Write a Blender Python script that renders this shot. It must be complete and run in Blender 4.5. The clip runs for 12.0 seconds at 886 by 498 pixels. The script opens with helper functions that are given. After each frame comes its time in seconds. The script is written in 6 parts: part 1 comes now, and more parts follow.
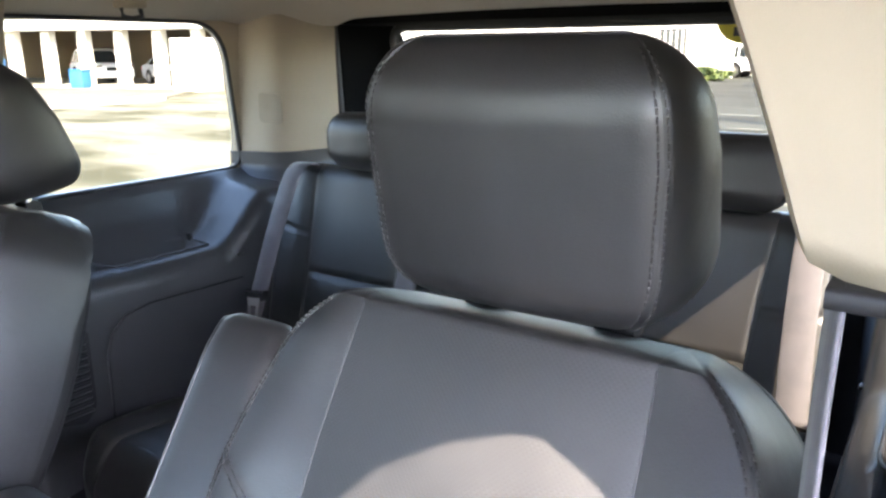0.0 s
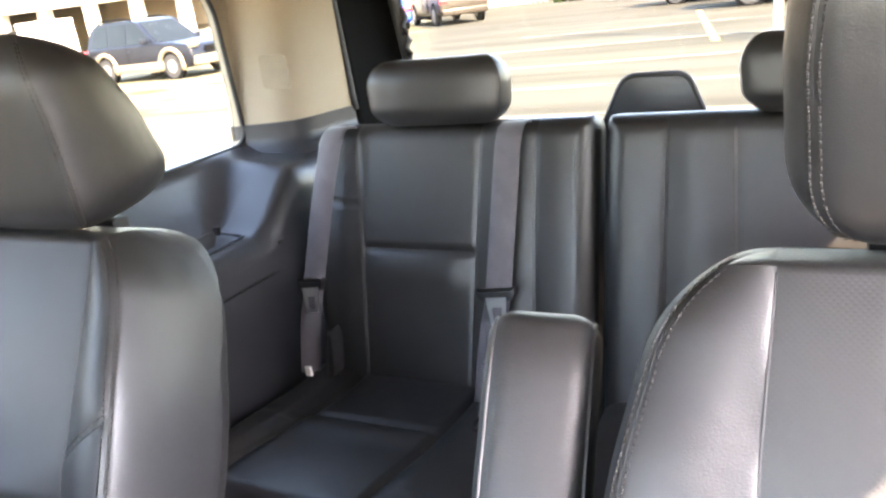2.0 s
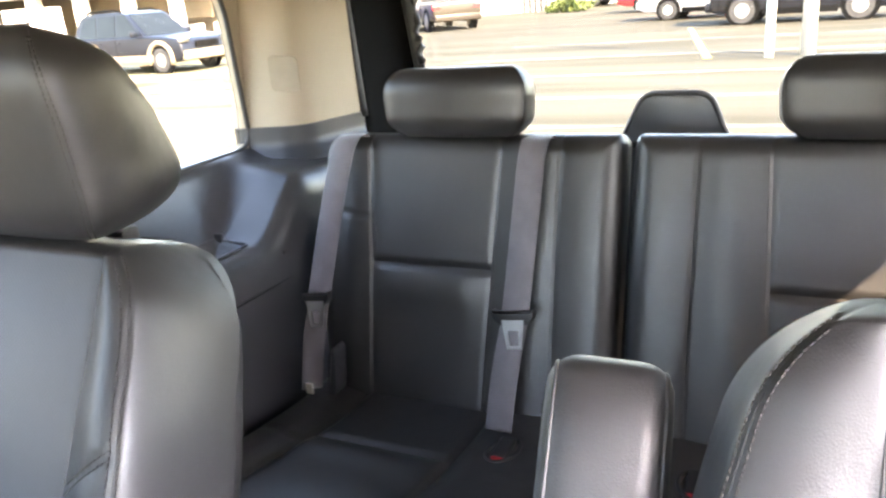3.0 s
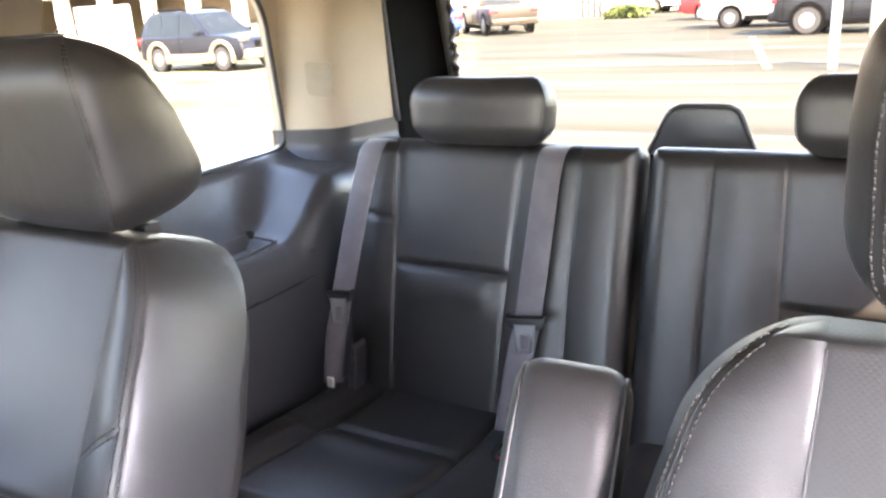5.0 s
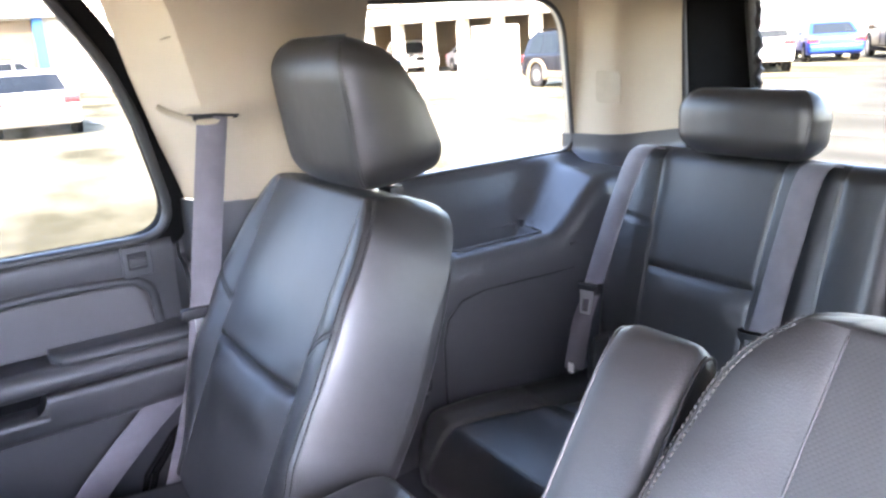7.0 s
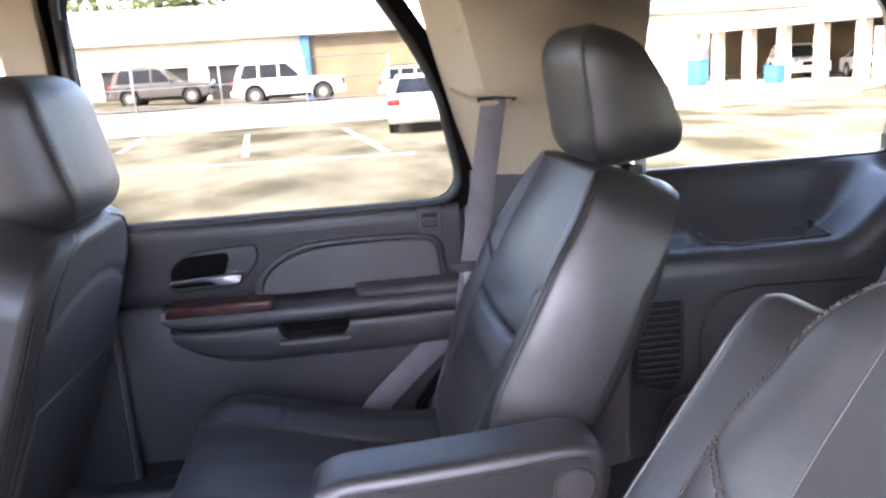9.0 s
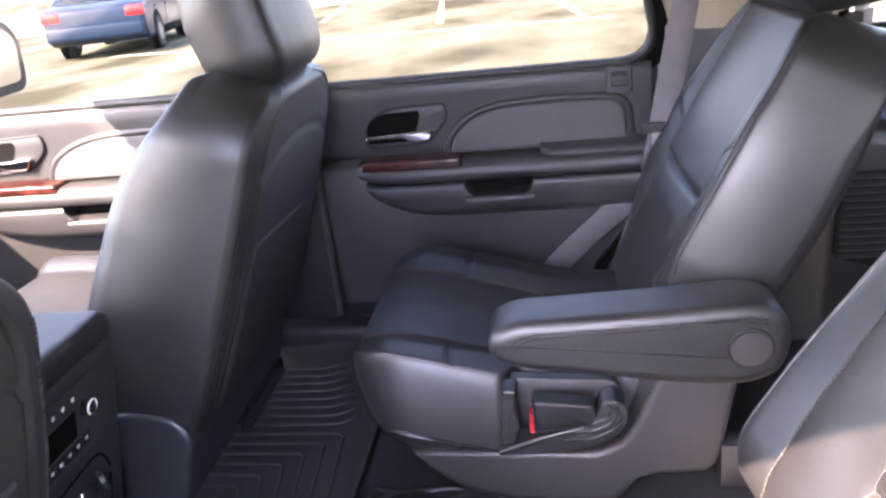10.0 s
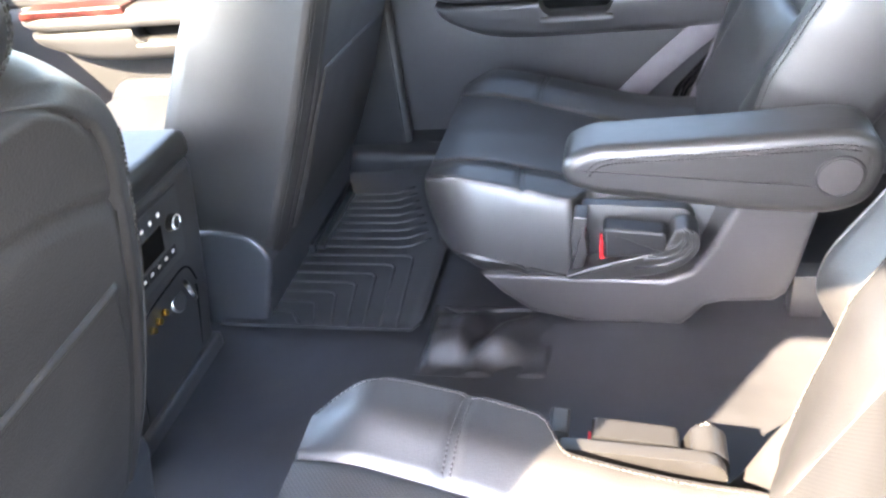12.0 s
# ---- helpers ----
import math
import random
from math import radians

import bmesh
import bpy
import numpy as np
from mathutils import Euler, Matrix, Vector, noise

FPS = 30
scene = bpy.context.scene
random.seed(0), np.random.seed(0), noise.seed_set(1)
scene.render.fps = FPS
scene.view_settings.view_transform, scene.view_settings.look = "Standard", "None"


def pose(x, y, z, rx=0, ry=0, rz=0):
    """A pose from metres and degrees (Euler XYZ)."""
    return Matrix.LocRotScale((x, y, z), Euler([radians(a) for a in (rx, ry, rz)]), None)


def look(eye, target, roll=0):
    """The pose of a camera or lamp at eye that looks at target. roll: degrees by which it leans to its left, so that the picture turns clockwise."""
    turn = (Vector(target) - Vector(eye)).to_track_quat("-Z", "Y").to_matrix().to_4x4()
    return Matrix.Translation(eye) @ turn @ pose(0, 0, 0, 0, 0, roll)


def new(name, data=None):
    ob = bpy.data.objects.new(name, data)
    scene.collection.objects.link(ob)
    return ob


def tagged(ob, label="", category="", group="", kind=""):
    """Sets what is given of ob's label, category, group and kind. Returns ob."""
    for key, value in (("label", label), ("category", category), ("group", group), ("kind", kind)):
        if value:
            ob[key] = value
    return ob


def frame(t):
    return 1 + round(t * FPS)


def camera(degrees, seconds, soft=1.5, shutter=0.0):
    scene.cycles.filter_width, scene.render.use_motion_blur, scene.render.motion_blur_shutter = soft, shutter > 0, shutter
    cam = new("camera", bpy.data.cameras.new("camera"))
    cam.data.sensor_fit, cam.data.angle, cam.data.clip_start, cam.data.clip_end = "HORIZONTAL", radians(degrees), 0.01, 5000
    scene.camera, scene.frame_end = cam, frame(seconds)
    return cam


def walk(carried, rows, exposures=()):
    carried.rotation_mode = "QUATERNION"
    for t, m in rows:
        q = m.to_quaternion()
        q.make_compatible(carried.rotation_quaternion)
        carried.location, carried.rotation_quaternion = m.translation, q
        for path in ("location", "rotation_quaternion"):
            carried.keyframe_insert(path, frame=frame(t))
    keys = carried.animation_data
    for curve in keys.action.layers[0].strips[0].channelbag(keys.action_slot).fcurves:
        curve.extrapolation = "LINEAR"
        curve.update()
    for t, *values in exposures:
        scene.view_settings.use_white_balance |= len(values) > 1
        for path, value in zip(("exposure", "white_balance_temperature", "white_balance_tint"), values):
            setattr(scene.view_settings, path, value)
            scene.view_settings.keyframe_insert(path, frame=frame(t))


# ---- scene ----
cam = camera(60.5, 12.0, soft=2.6)
PATH = [
    (0, (-0.733, 0.307, 0.967), (0.37, -1.282, 0.46), -0.3),
    (0.5, (-0.676, 0.303, 0.969), (0.252, -1.385, 0.431), -2.6),
    (1, (-0.551, 0.305, 0.973), (0.276, -1.419, 0.384), -5.7),
    (1.5, (-0.436, 0.341, 0.985), (0.426, -1.36, 0.381), -6.4),
    (2, (-0.337, 0.347, 0.963), (0.528, -1.333, 0.31), -7.3),
    (2.5, (-0.288, 0.317, 0.973), (0.565, -1.365, 0.31), -6.5),
    (3, (-0.256, 0.312, 0.969), (0.568, -1.392, 0.325), -4.7),
    (5, (-0.326, 0.322, 0.98), (0.616, -1.327, 0.352), -3.8),
    (5.5, (-0.378, 0.332, 0.97), (0.738, -1.216, 0.371), -4.0),
    (6, (-0.444, 0.314, 0.972), (0.853, -1.104, 0.42), -4.1),
    (6.5, (-0.51, 0.291, 0.961), (0.943, -0.974, 0.424), -3.9),
    (7, (-0.556, 0.293, 0.952), (1.058, -0.765, 0.426), -3.5),
    (7.2, (-0.579, 0.295, 0.945), (1.092, -0.673, 0.425), -3.7),
    (8.8, (-0.721, 0.188, 0.916), (1.202, -0.141, 0.474), -3.9),
    (9, (-0.745, 0.181, 0.915), (1.19, -0.033, 0.458), -3.7),
    (9.5, (-0.763, 0.169, 0.902), (1.151, 0.257, 0.327), -4.6),
    (10, (-0.777, 0.17, 0.897), (1.058, 0.473, 0.161), -6.4),
    (10.5, (-0.781, 0.174, 0.893), (0.984, 0.55, 0.031), -7.0),
    (11, (-0.774, 0.184, 0.884), (0.918, 0.582, -0.104), -7.2),
    (11.5, (-0.775, 0.186, 0.88), (0.86, 0.615, -0.19), -7.8),
    (12, (-0.778, 0.187, 0.881), (0.825, 0.658, -0.219), -8.7),
]
walk(cam, [(t, look(e, g, r)) for t, e, g, r in PATH], exposures=[(0, 5.24, 6430, 17), (1, 5.60, 7080, 19), (1.5, 5.93, 7360, 23), (2.5, 6.14, 7560, 21), (5.5, 6.24, 7460, 26), (7, 6.16, 6560, 25), (9, 5.30, 6920, 28), (9.5, 5.18, 6840, 30), (10.5, 5.94, 7440, 34), (12, 6.60, 7280, 15)])

# ---- world, sun and large light ----
world = bpy.data.worlds.new("world")
scene.world = world
world.use_nodes = True
wn = world.node_tree
sky = wn.nodes.new("ShaderNodeTexSky")
sky.sky_type, sky.sun_disc = "NISHITA", False
SUN_TO = Vector((-0.129, 0.09, 0.133)).normalized()
sky.sun_elevation = math.asin(SUN_TO.z)
sky.sun_rotation = math.atan2(SUN_TO.x, SUN_TO.y)
sky.air_density, sky.dust_density, sky.ozone_density = 1.0, 1.0, 1.4
wn.nodes["Background"].inputs["Strength"].default_value = 0.15
wn.links.new(sky.outputs["Color"], wn.nodes["Background"].inputs["Color"])
sun_data = bpy.data.lights.new("sun", "SUN")
sun_data.energy, sun_data.angle, sun_data.color = 2.05, radians(0.5), (1.0, 0.885, 0.70)
sun = new("sun", sun_data)
sun.matrix_world = look(SUN_TO * 30, (0, 0, 0))


# ---- materials ----
def mat(name, base, rough=0.5, metal=0.0, vary=(6.0, 0.12), grain=None, grain2=None, coat=0.0, spec=0.5, sheen=0.0, second=None):
    """A node material: base colour with slow variation, fine grain as bump."""
    m = bpy.data.materials.new(name)
    m.use_nodes = True
    nt = m.node_tree
    p = nt.nodes["Principled BSDF"]
    p.inputs["Roughness"].default_value = rough
    p.inputs["Metallic"].default_value = metal
    p.inputs["Coat Weight"].default_value = coat
    p.inputs["Specular IOR Level"].default_value = spec
    p.inputs["Sheen Weight"].default_value = sheen
    co = nt.nodes.new("ShaderNodeTexCoord")
    n1 = nt.nodes.new("ShaderNodeTexNoise")
    n1.inputs["Scale"].default_value = vary[0]
    n1.inputs["Detail"].default_value = 6
    nt.links.new(co.outputs["Object"], n1.inputs["Vector"])
    ramp = nt.nodes.new("ShaderNodeValToRGB")
    lo = [c * (1 - vary[1]) for c in base]
    hi = [min(1, c * (1 + vary[1])) for c in (second or base)]
    ramp.color_ramp.elements[0].position, ramp.color_ramp.elements[1].position = 0.35, 0.65
    ramp.color_ramp.elements[0].color, ramp.color_ramp.elements[1].color = (*lo, 1), (*hi, 1)
    nt.links.new(n1.outputs["Fac"], ramp.inputs["Fac"])
    nt.links.new(ramp.outputs["Color"], p.inputs["Base Color"])
    rr = nt.nodes.new("ShaderNodeMapRange")
    rr.inputs["To Min"].default_value, rr.inputs["To Max"].default_value = max(0, rough - 0.06), min(1, rough + 0.06)
    nt.links.new(n1.outputs["Fac"], rr.inputs["Value"])
    nt.links.new(rr.outputs["Result"], p.inputs["Roughness"])
    last = None
    for g in (grain, grain2):
        if not g:
            continue
        kind, scale, strength, dist = g
        t = nt.nodes.new("ShaderNodeTexVoronoi" if kind == "voronoi" else "ShaderNodeTexNoise" if kind == "noise" else "ShaderNodeTexWave")
        t.inputs["Scale"].default_value = scale
        nt.links.new(co.outputs["Object"], t.inputs["Vector"])
        b = nt.nodes.new("ShaderNodeBump")
        b.inputs["Strength"].default_value, b.inputs["Distance"].default_value = strength, dist
        nt.links.new(t.outputs["Distance" if kind == "voronoi" else "Fac"], b.inputs["Height"])
        if last:
            nt.links.new(last.outputs["Normal"], b.inputs["Normal"])
        nt.links.new(b.outputs["Normal"], p.inputs["Normal"])
        last = b
    return m


LEATHER = mat("black_leather", (0.0128, 0.0124, 0.0127), 0.44, vary=(9, 0.2), grain=("voronoi", 650, 0.22, 0.0006), grain2=("noise", 22, 0.16, 0.008), spec=0.72)
PERF = mat("perforated_leather", (0.0130, 0.0126, 0.0128), 0.47, vary=(9, 0.2), grain=("noise", 16, 0.1, 0.01), spec=0.74)
SEATBACK = mat("brown_black_seatback_vinyl", (0.020, 0.0175, 0.0165), 0.50, vary=(7, 0.2), grain=("voronoi", 420, 0.35, 0.0008), grain2=("noise", 14, 0.12, 0.01), spec=0.45)
PIPING = mat("seat_stitching", (0.034, 0.032, 0.031), 0.8, vary=(60, 0.3), spec=0.3)
PLASTIC = mat("charcoal_plastic", (0.026, 0.0265, 0.029), 0.36, vary=(5, 0.12), grain=("voronoi", 900, 0.3, 0.0004), spec=0.7)
TRIM_GREY = mat("grey_door_plastic", (0.030, 0.0285, 0.029), 0.44, vary=(5, 0.1), grain=("voronoi", 900, 0.3, 0.0004))
SOFT = mat("soft_black_vinyl", (0.025, 0.025, 0.027), 0.42, vary=(6, 0.15), grain=("voronoi", 800, 0.3, 0.0005))
ARM = mat("armrest_vinyl", (0.029, 0.0285, 0.030), 0.48, vary=(6, 0.12), grain=("voronoi", 800, 0.3, 0.0005))
DOOR_GREY = mat("charcoal_door_panel", (0.0305, 0.030, 0.0315), 0.46, vary=(5, 0.1), grain=("voronoi", 900, 0.3, 0.0004))
INSERT = mat("grey_insert_vinyl", (0.060, 0.057, 0.058), 0.55, vary=(8, 0.1), grain=("voronoi", 800, 0.3, 0.0004))
BLACK = mat("black_plastic", (0.010, 0.010, 0.011), 0.5, vary=(6, 0.2), grain=("noise", 200, 0.1, 0.001), spec=0.35)
DULL = mat("dull_black_plastic", (0.0035, 0.0035, 0.0035), 0.85, vary=(6, 0.2), grain=("noise", 200, 0.1, 0.001), spec=0.06)
RUBBER = mat("black_rubber", (0.026, 0.026, 0.027), 0.55, vary=(8, 0.2), grain=("noise", 240, 0.2, 0.001))
VINYL = mat("black_floor_vinyl", (0.021, 0.021, 0.0235), 0.45, vary=(4, 0.3), grain=("noise", 7, 0.3, 0.03), grain2=("voronoi", 500, 0.2, 0.0006))
BEIGE = mat("beige_trim", (0.35, 0.29, 0.212), 0.7, vary=(4, 0.05), grain=("voronoi", 700, 0.25, 0.0005))
HEADLINER = mat("beige_headliner", (0.51, 0.435, 0.335), 0.95, vary=(3, 0.05), grain=("noise", 500, 0.4, 0.001), sheen=0.2)
GRILLE = mat("beige_grille_cloth", (0.285, 0.236, 0.173), 0.9, vary=(30, 0.05), grain=("voronoi", 900, 0.6, 0.001))
BELT = mat("grey_webbing", (0.085, 0.078, 0.088), 0.65, vary=(30, 0.12), grain=("wave", 160, 0.12, 0.001), sheen=0.3)
CHROME = mat("chrome", (0.75, 0.75, 0.76), 0.14, metal=1.0, vary=(5, 0.03))
WOOD = mat("burl_wood", (0.026, 0.006, 0.0055), 0.30, vary=(38, 0.5), coat=0.15, spec=0.35, second=(0.046, 0.0095, 0.0075))
RED = mat("red_button", (0.40, 0.015, 0.02), 0.4, vary=(10, 0.1))
GOLD = mat("brass_jack", (0.75, 0.50, 0.16), 0.25, metal=1.0, vary=(10, 0.05))
STICKER = mat("yellow_vinyl", (0.42, 0.34, 0.01), 0.5, vary=(12, 0.08))
WHITE_MARK = mat("white_print", (0.75, 0.75, 0.75), 0.6, vary=(20, 0.05))
BLOCKER = mat("light_blocker_render", (0.16, 0.14, 0.12), 0.9, vary=(1.5, 0.15), grain=("noise", 60, 0.3, 0.004))
PAPER = mat("white_label", (0.75, 0.74, 0.7), 0.7, vary=(15, 0.05))
SILVER = mat("brushed_steel", (0.38, 0.38, 0.38), 0.3, metal=1.0, vary=(30, 0.1))


def add_perforation(m, along):
    """Rows of small punched holes, about 6 mm apart, in the plane of x and the direction along."""
    nt = m.node_tree
    p = nt.nodes["Principled BSDF"]
    co = nt.nodes.new("ShaderNodeTexCoord")
    dot = nt.nodes.new("ShaderNodeVectorMath")
    dot.operation = "DOT_PRODUCT"
    dot.inputs[1].default_value = along
    nt.links.new(co.outputs["Object"], dot.inputs[0])
    sep = nt.nodes.new("ShaderNodeSeparateXYZ")
    nt.links.new(co.outputs["Object"], sep.inputs["Vector"])
    com = nt.nodes.new("ShaderNodeCombineXYZ")
    nt.links.new(sep.outputs["X"], com.inputs["X"])
    nt.links.new(dot.outputs["Value"], com.inputs["Y"])
    turn = nt.nodes.new("ShaderNodeVectorRotate")
    turn.rotation_type = "Z_AXIS"
    turn.inputs["Angle"].default_value = radians(45)
    nt.links.new(com.outputs["Vector"], turn.inputs["Vector"])
    v = nt.nodes.new("ShaderNodeTexVoronoi")
    v.voronoi_dimensions = "2D"
    v.inputs["Scale"].default_value = 290
    v.inputs["Randomness"].default_value = 0.0
    nt.links.new(turn.outputs["Vector"], v.inputs["Vector"])
    r = nt.nodes.new("ShaderNodeMapRange")
    r.inputs["From Min"].default_value, r.inputs["From Max"].default_value = 0.16, 0.34
    nt.links.new(v.outputs["Distance"], r.inputs["Value"])
    b = nt.nodes.new("ShaderNodeBump")
    b.inputs["Strength"].default_value, b.inputs["Distance"].default_value = 0.18, 0.001
    nt.links.new(r.outputs["Result"], b.inputs["Height"])
    old = p.inputs["Normal"].links[0].from_socket
    nt.links.new(old, b.inputs["Normal"])
    nt.links.new(b.outputs["Normal"], p.inputs["Normal"])


PERF_SEAT = PERF.copy()
PERF_SEAT.name = "perforated_cushion_leather"
add_perforation(PERF, (0.0, -0.454, 0.891))
add_perforation(PERF_SEAT, (0.0, 1.0, 0.0))


def glass_mat(name, tint, gloss):
    m = bpy.data.materials.new(name)
    m.use_nodes = True
    nt = m.node_tree
    out = nt.nodes["Material Output"]
    nt.nodes.remove(nt.nodes["Principled BSDF"])
    a = nt.nodes.new("ShaderNodeBsdfTransparent")
    a.inputs["Color"].default_value = (*tint, 1)
    g = nt.nodes.new("ShaderNodeBsdfGlossy")
    g.inputs["Roughness"].default_value = 0.02
    x = nt.nodes.new("ShaderNodeMixShader")
    x.inputs["Fac"].default_value = gloss
    nt.links.new(a.outputs["BSDF"], x.inputs[1])
    nt.links.new(g.outputs["BSDF"], x.inputs[2])
    nt.links.new(x.outputs["Shader"], out.inputs["Surface"])
    return m


CLEAR = glass_mat("clear_glass", (0.58, 0.60, 0.58), 0.03)
TINTED = glass_mat("privacy_glass", (0.36, 0.355, 0.315), 0.02)
DOORGLASS = glass_mat("door_glass", (0.225, 0.227, 0.213), 0.02)
FRONTGLASS = glass_mat("front_glass", (0.28, 0.28, 0.265), 0.02)


# ---- mesh helpers ----
def mesh_ob(name, verts, faces, material, parent=None, label="", smooth=True):
    me = bpy.data.meshes.new(name)
    me.from_pydata([tuple(v) for v in verts], [], [tuple(f) for f in faces])
    me.materials.append(material)
    if smooth:
        me.polygons.foreach_set("use_smooth", [True] * len(me.polygons))
    ob = new(name, me)
    if parent:
        ob.parent = parent
        if parent.type == "EMPTY":
            ob.matrix_parent_inverse = parent.matrix_basis.inverted()
    if label:
        ob["label"] = label
    return ob


def part(name, bm, material, parent=None, label="", smooth=True, angle=None):
    me = bpy.data.meshes.new(name)
    bm.to_mesh(me)
    bm.free()
    me.materials.append(material)
    if smooth:
        me.polygons.foreach_set("use_smooth", [True] * len(me.polygons))
        me.set_sharp_from_angle(angle=radians(angle or 40))
    ob = new(name, me)
    if parent:
        ob.parent = parent
        if parent.type == "EMPTY":
            ob.matrix_parent_inverse = parent.matrix_basis.inverted()
    if label:
        ob["label"] = label
    return ob


def shell_ob(name, data, material, parent=None, label=""):
    """A pad's shell, smooth but for its sewn edges."""
    ob = mesh_ob(name, *data, material, parent, label)
    ob.data.set_sharp_from_angle(angle=radians(48))
    return ob


def thing(name, at, label, category, group="", kind=""):
    e = new(name)
    e.empty_display_size = 0.05
    e.matrix_basis = Matrix.Translation(at)
    return tagged(e, label, category, group, kind)


def ss(a, b, x):
    t = np.clip((x - a) / (b - a), 0, 1)
    return t * t * (3 - 2 * t)


def poly_round(pts, r, n=6):
    """A polygon with its corners rounded; r one radius or one a corner."""
    out = []
    k = len(pts)
    for i in range(k):
        p, a, b = Vector(pts[i]), Vector(pts[i - 1]), Vector(pts[(i + 1) % k])
        rad = r[i] if isinstance(r, (list, tuple)) else r
        u, v = (a - p), (b - p)
        d = min(rad, u.length * 0.49, v.length * 0.49)
        u.normalize(), v.normalize()
        for j in range(n + 1):
            t = j / n
            q = (p + u * d) * (1 - t) ** 2 + p * 2 * t * (1 - t) + (p + v * d) * t ** 2
            out.append((q.x, q.y))
    return out


def prism(outline, a, b, axis="x", bevel=0.0, seg=2, bm=None):
    """A 2D outline, in the other two axes in order, drawn out from a to b along axis, with its rim bevelled at b."""
    bm = bm or bmesh.new()

    def place(p, h):
        return {"x": (h, p[0], p[1]), "y": (p[0], h, p[1]), "z": (p[0], p[1], h)}[axis]
    va = [bm.verts.new(place(p, a)) for p in outline]
    vb = [bm.verts.new(place(p, b)) for p in outline]
    n = len(outline)
    bm.faces.new(va)
    top = bm.faces.new(vb)
    for i in range(n):
        bm.faces.new((va[i], va[(i + 1) % n], vb[(i + 1) % n], vb[i]))
    bmesh.ops.recalc_face_normals(bm, faces=bm.faces)
    if bevel:
        bmesh.ops.bevel(bm, geom=list(top.edges), offset=bevel, segments=seg, profile=0.6, affect="EDGES")
    return bm


def box(bm, lo, hi, bevel=0.0, seg=2):
    m = Matrix.Translation([(l + h) / 2 for l, h in zip(lo, hi)]) @ Matrix.Diagonal([*(h - l for l, h in zip(lo, hi)), 1])
    r = bmesh.ops.create_cube(bm, size=1, matrix=m)
    if bevel:
        es = list({e for v in r["verts"] for e in v.link_edges})
        bmesh.ops.bevel(bm, geom=es, offset=bevel, segments=seg, profile=0.6, affect="EDGES")
    return bm


def boxed(lo, hi, bevel=0.0, seg=2):
    return box(bmesh.new(), lo, hi, bevel, seg)


def tube(pts, r, n=8, closed=False, squash=1.0):
    """A round bar along points."""
    pts = [Vector(p) for p in pts]
    verts, faces = [], []
    k = len(pts)
    up = Vector((0.13, 0.21, 0.97)).normalized()
    for i, p in enumerate(pts):
        a = pts[i - 1] if (i or closed) else pts[0]
        b = pts[(i + 1) % k] if (i < k - 1 or closed) else pts[-1]
        t = (b - a).normalized()
        u = t.cross(up)
        u = u.normalized() if u.length > 1e-4 else Vector((1, 0, 0))
        v = u.cross(t)
        rad = r[i] if isinstance(r, (list, tuple)) else r
        for j in range(n):
            g = 2 * math.pi * j / n
            verts.append(p + u * math.cos(g) * rad + v * math.sin(g) * rad * squash)
    rng = range(k if closed else k - 1)
    for i in rng:
        for j in range(n):
            a, b = i * n + j, i * n + (j + 1) % n
            c, d = ((i + 1) % k) * n + (j + 1) % n, ((i + 1) % k) * n + j
            faces.append((a, b, c, d))
    if not closed:
        faces += [tuple(range(n))[::-1], tuple(range((k - 1) * n, k * n))]
    return verts, faces


def ribbon(pts, side, w, th=0.0015, sub=8):
    """A flat strap along points; side: the direction across it, one or one a point."""
    pts = [Vector(p) for p in pts]
    sides = [Vector(s) for s in side] if isinstance(side, list) else [Vector(side)] * len(pts)
    P, S = [], []
    for i in range(len(pts) - 1):
        p0, p1, p2, p3 = pts[max(0, i - 1)], pts[i], pts[i + 1], pts[min(len(pts) - 1, i + 2)]
        for j in range(sub):
            t = j / sub
            P.append(0.5 * ((2 * p1) + (p2 - p0) * t + (2 * p0 - 5 * p1 + 4 * p2 - p3) * t * t + (3 * p1 - p0 - 3 * p2 + p3) * t ** 3))
            S.append(sides[i].lerp(sides[i + 1], t))
    P.append(pts[-1]), S.append(sides[-1])
    verts, faces = [], []
    prof = [(-1, 0.3), (-0.94, 1), (0, 1.15), (0.94, 1), (1, 0.3), (1, -0.3), (0.94, -1), (0, -1.15), (-0.94, -1), (-1, -0.3)]
    n = len(prof)
    for i, p in enumerate(P):
        t = (P[min(i + 1, len(P) - 1)] - P[max(i - 1, 0)]).normalized()
        s = (S[i] - t * S[i].dot(t)).normalized()
        nn = s.cross(t)
        verts += [p + s * a * w / 2 + nn * b * th for a, b in prof]
    for i in range(len(P) - 1):
        for j in range(n):
            faces.append((i * n + j, i * n + (j + 1) % n, (i + 1) * n + (j + 1) % n, (i + 1) * n + j))
    faces += [tuple(range(n))[::-1], tuple(range((len(P) - 1) * n, len(P) * n))]
    return verts, faces


def grid_faces(nr, nc, flip=False):
    f = [(i * nc + j, i * nc + j + 1, (i + 1) * nc + j + 1, (i + 1) * nc + j) for i in range(nr - 1) for j in range(nc - 1)]
    return [q[::-1] for q in f] if flip else f


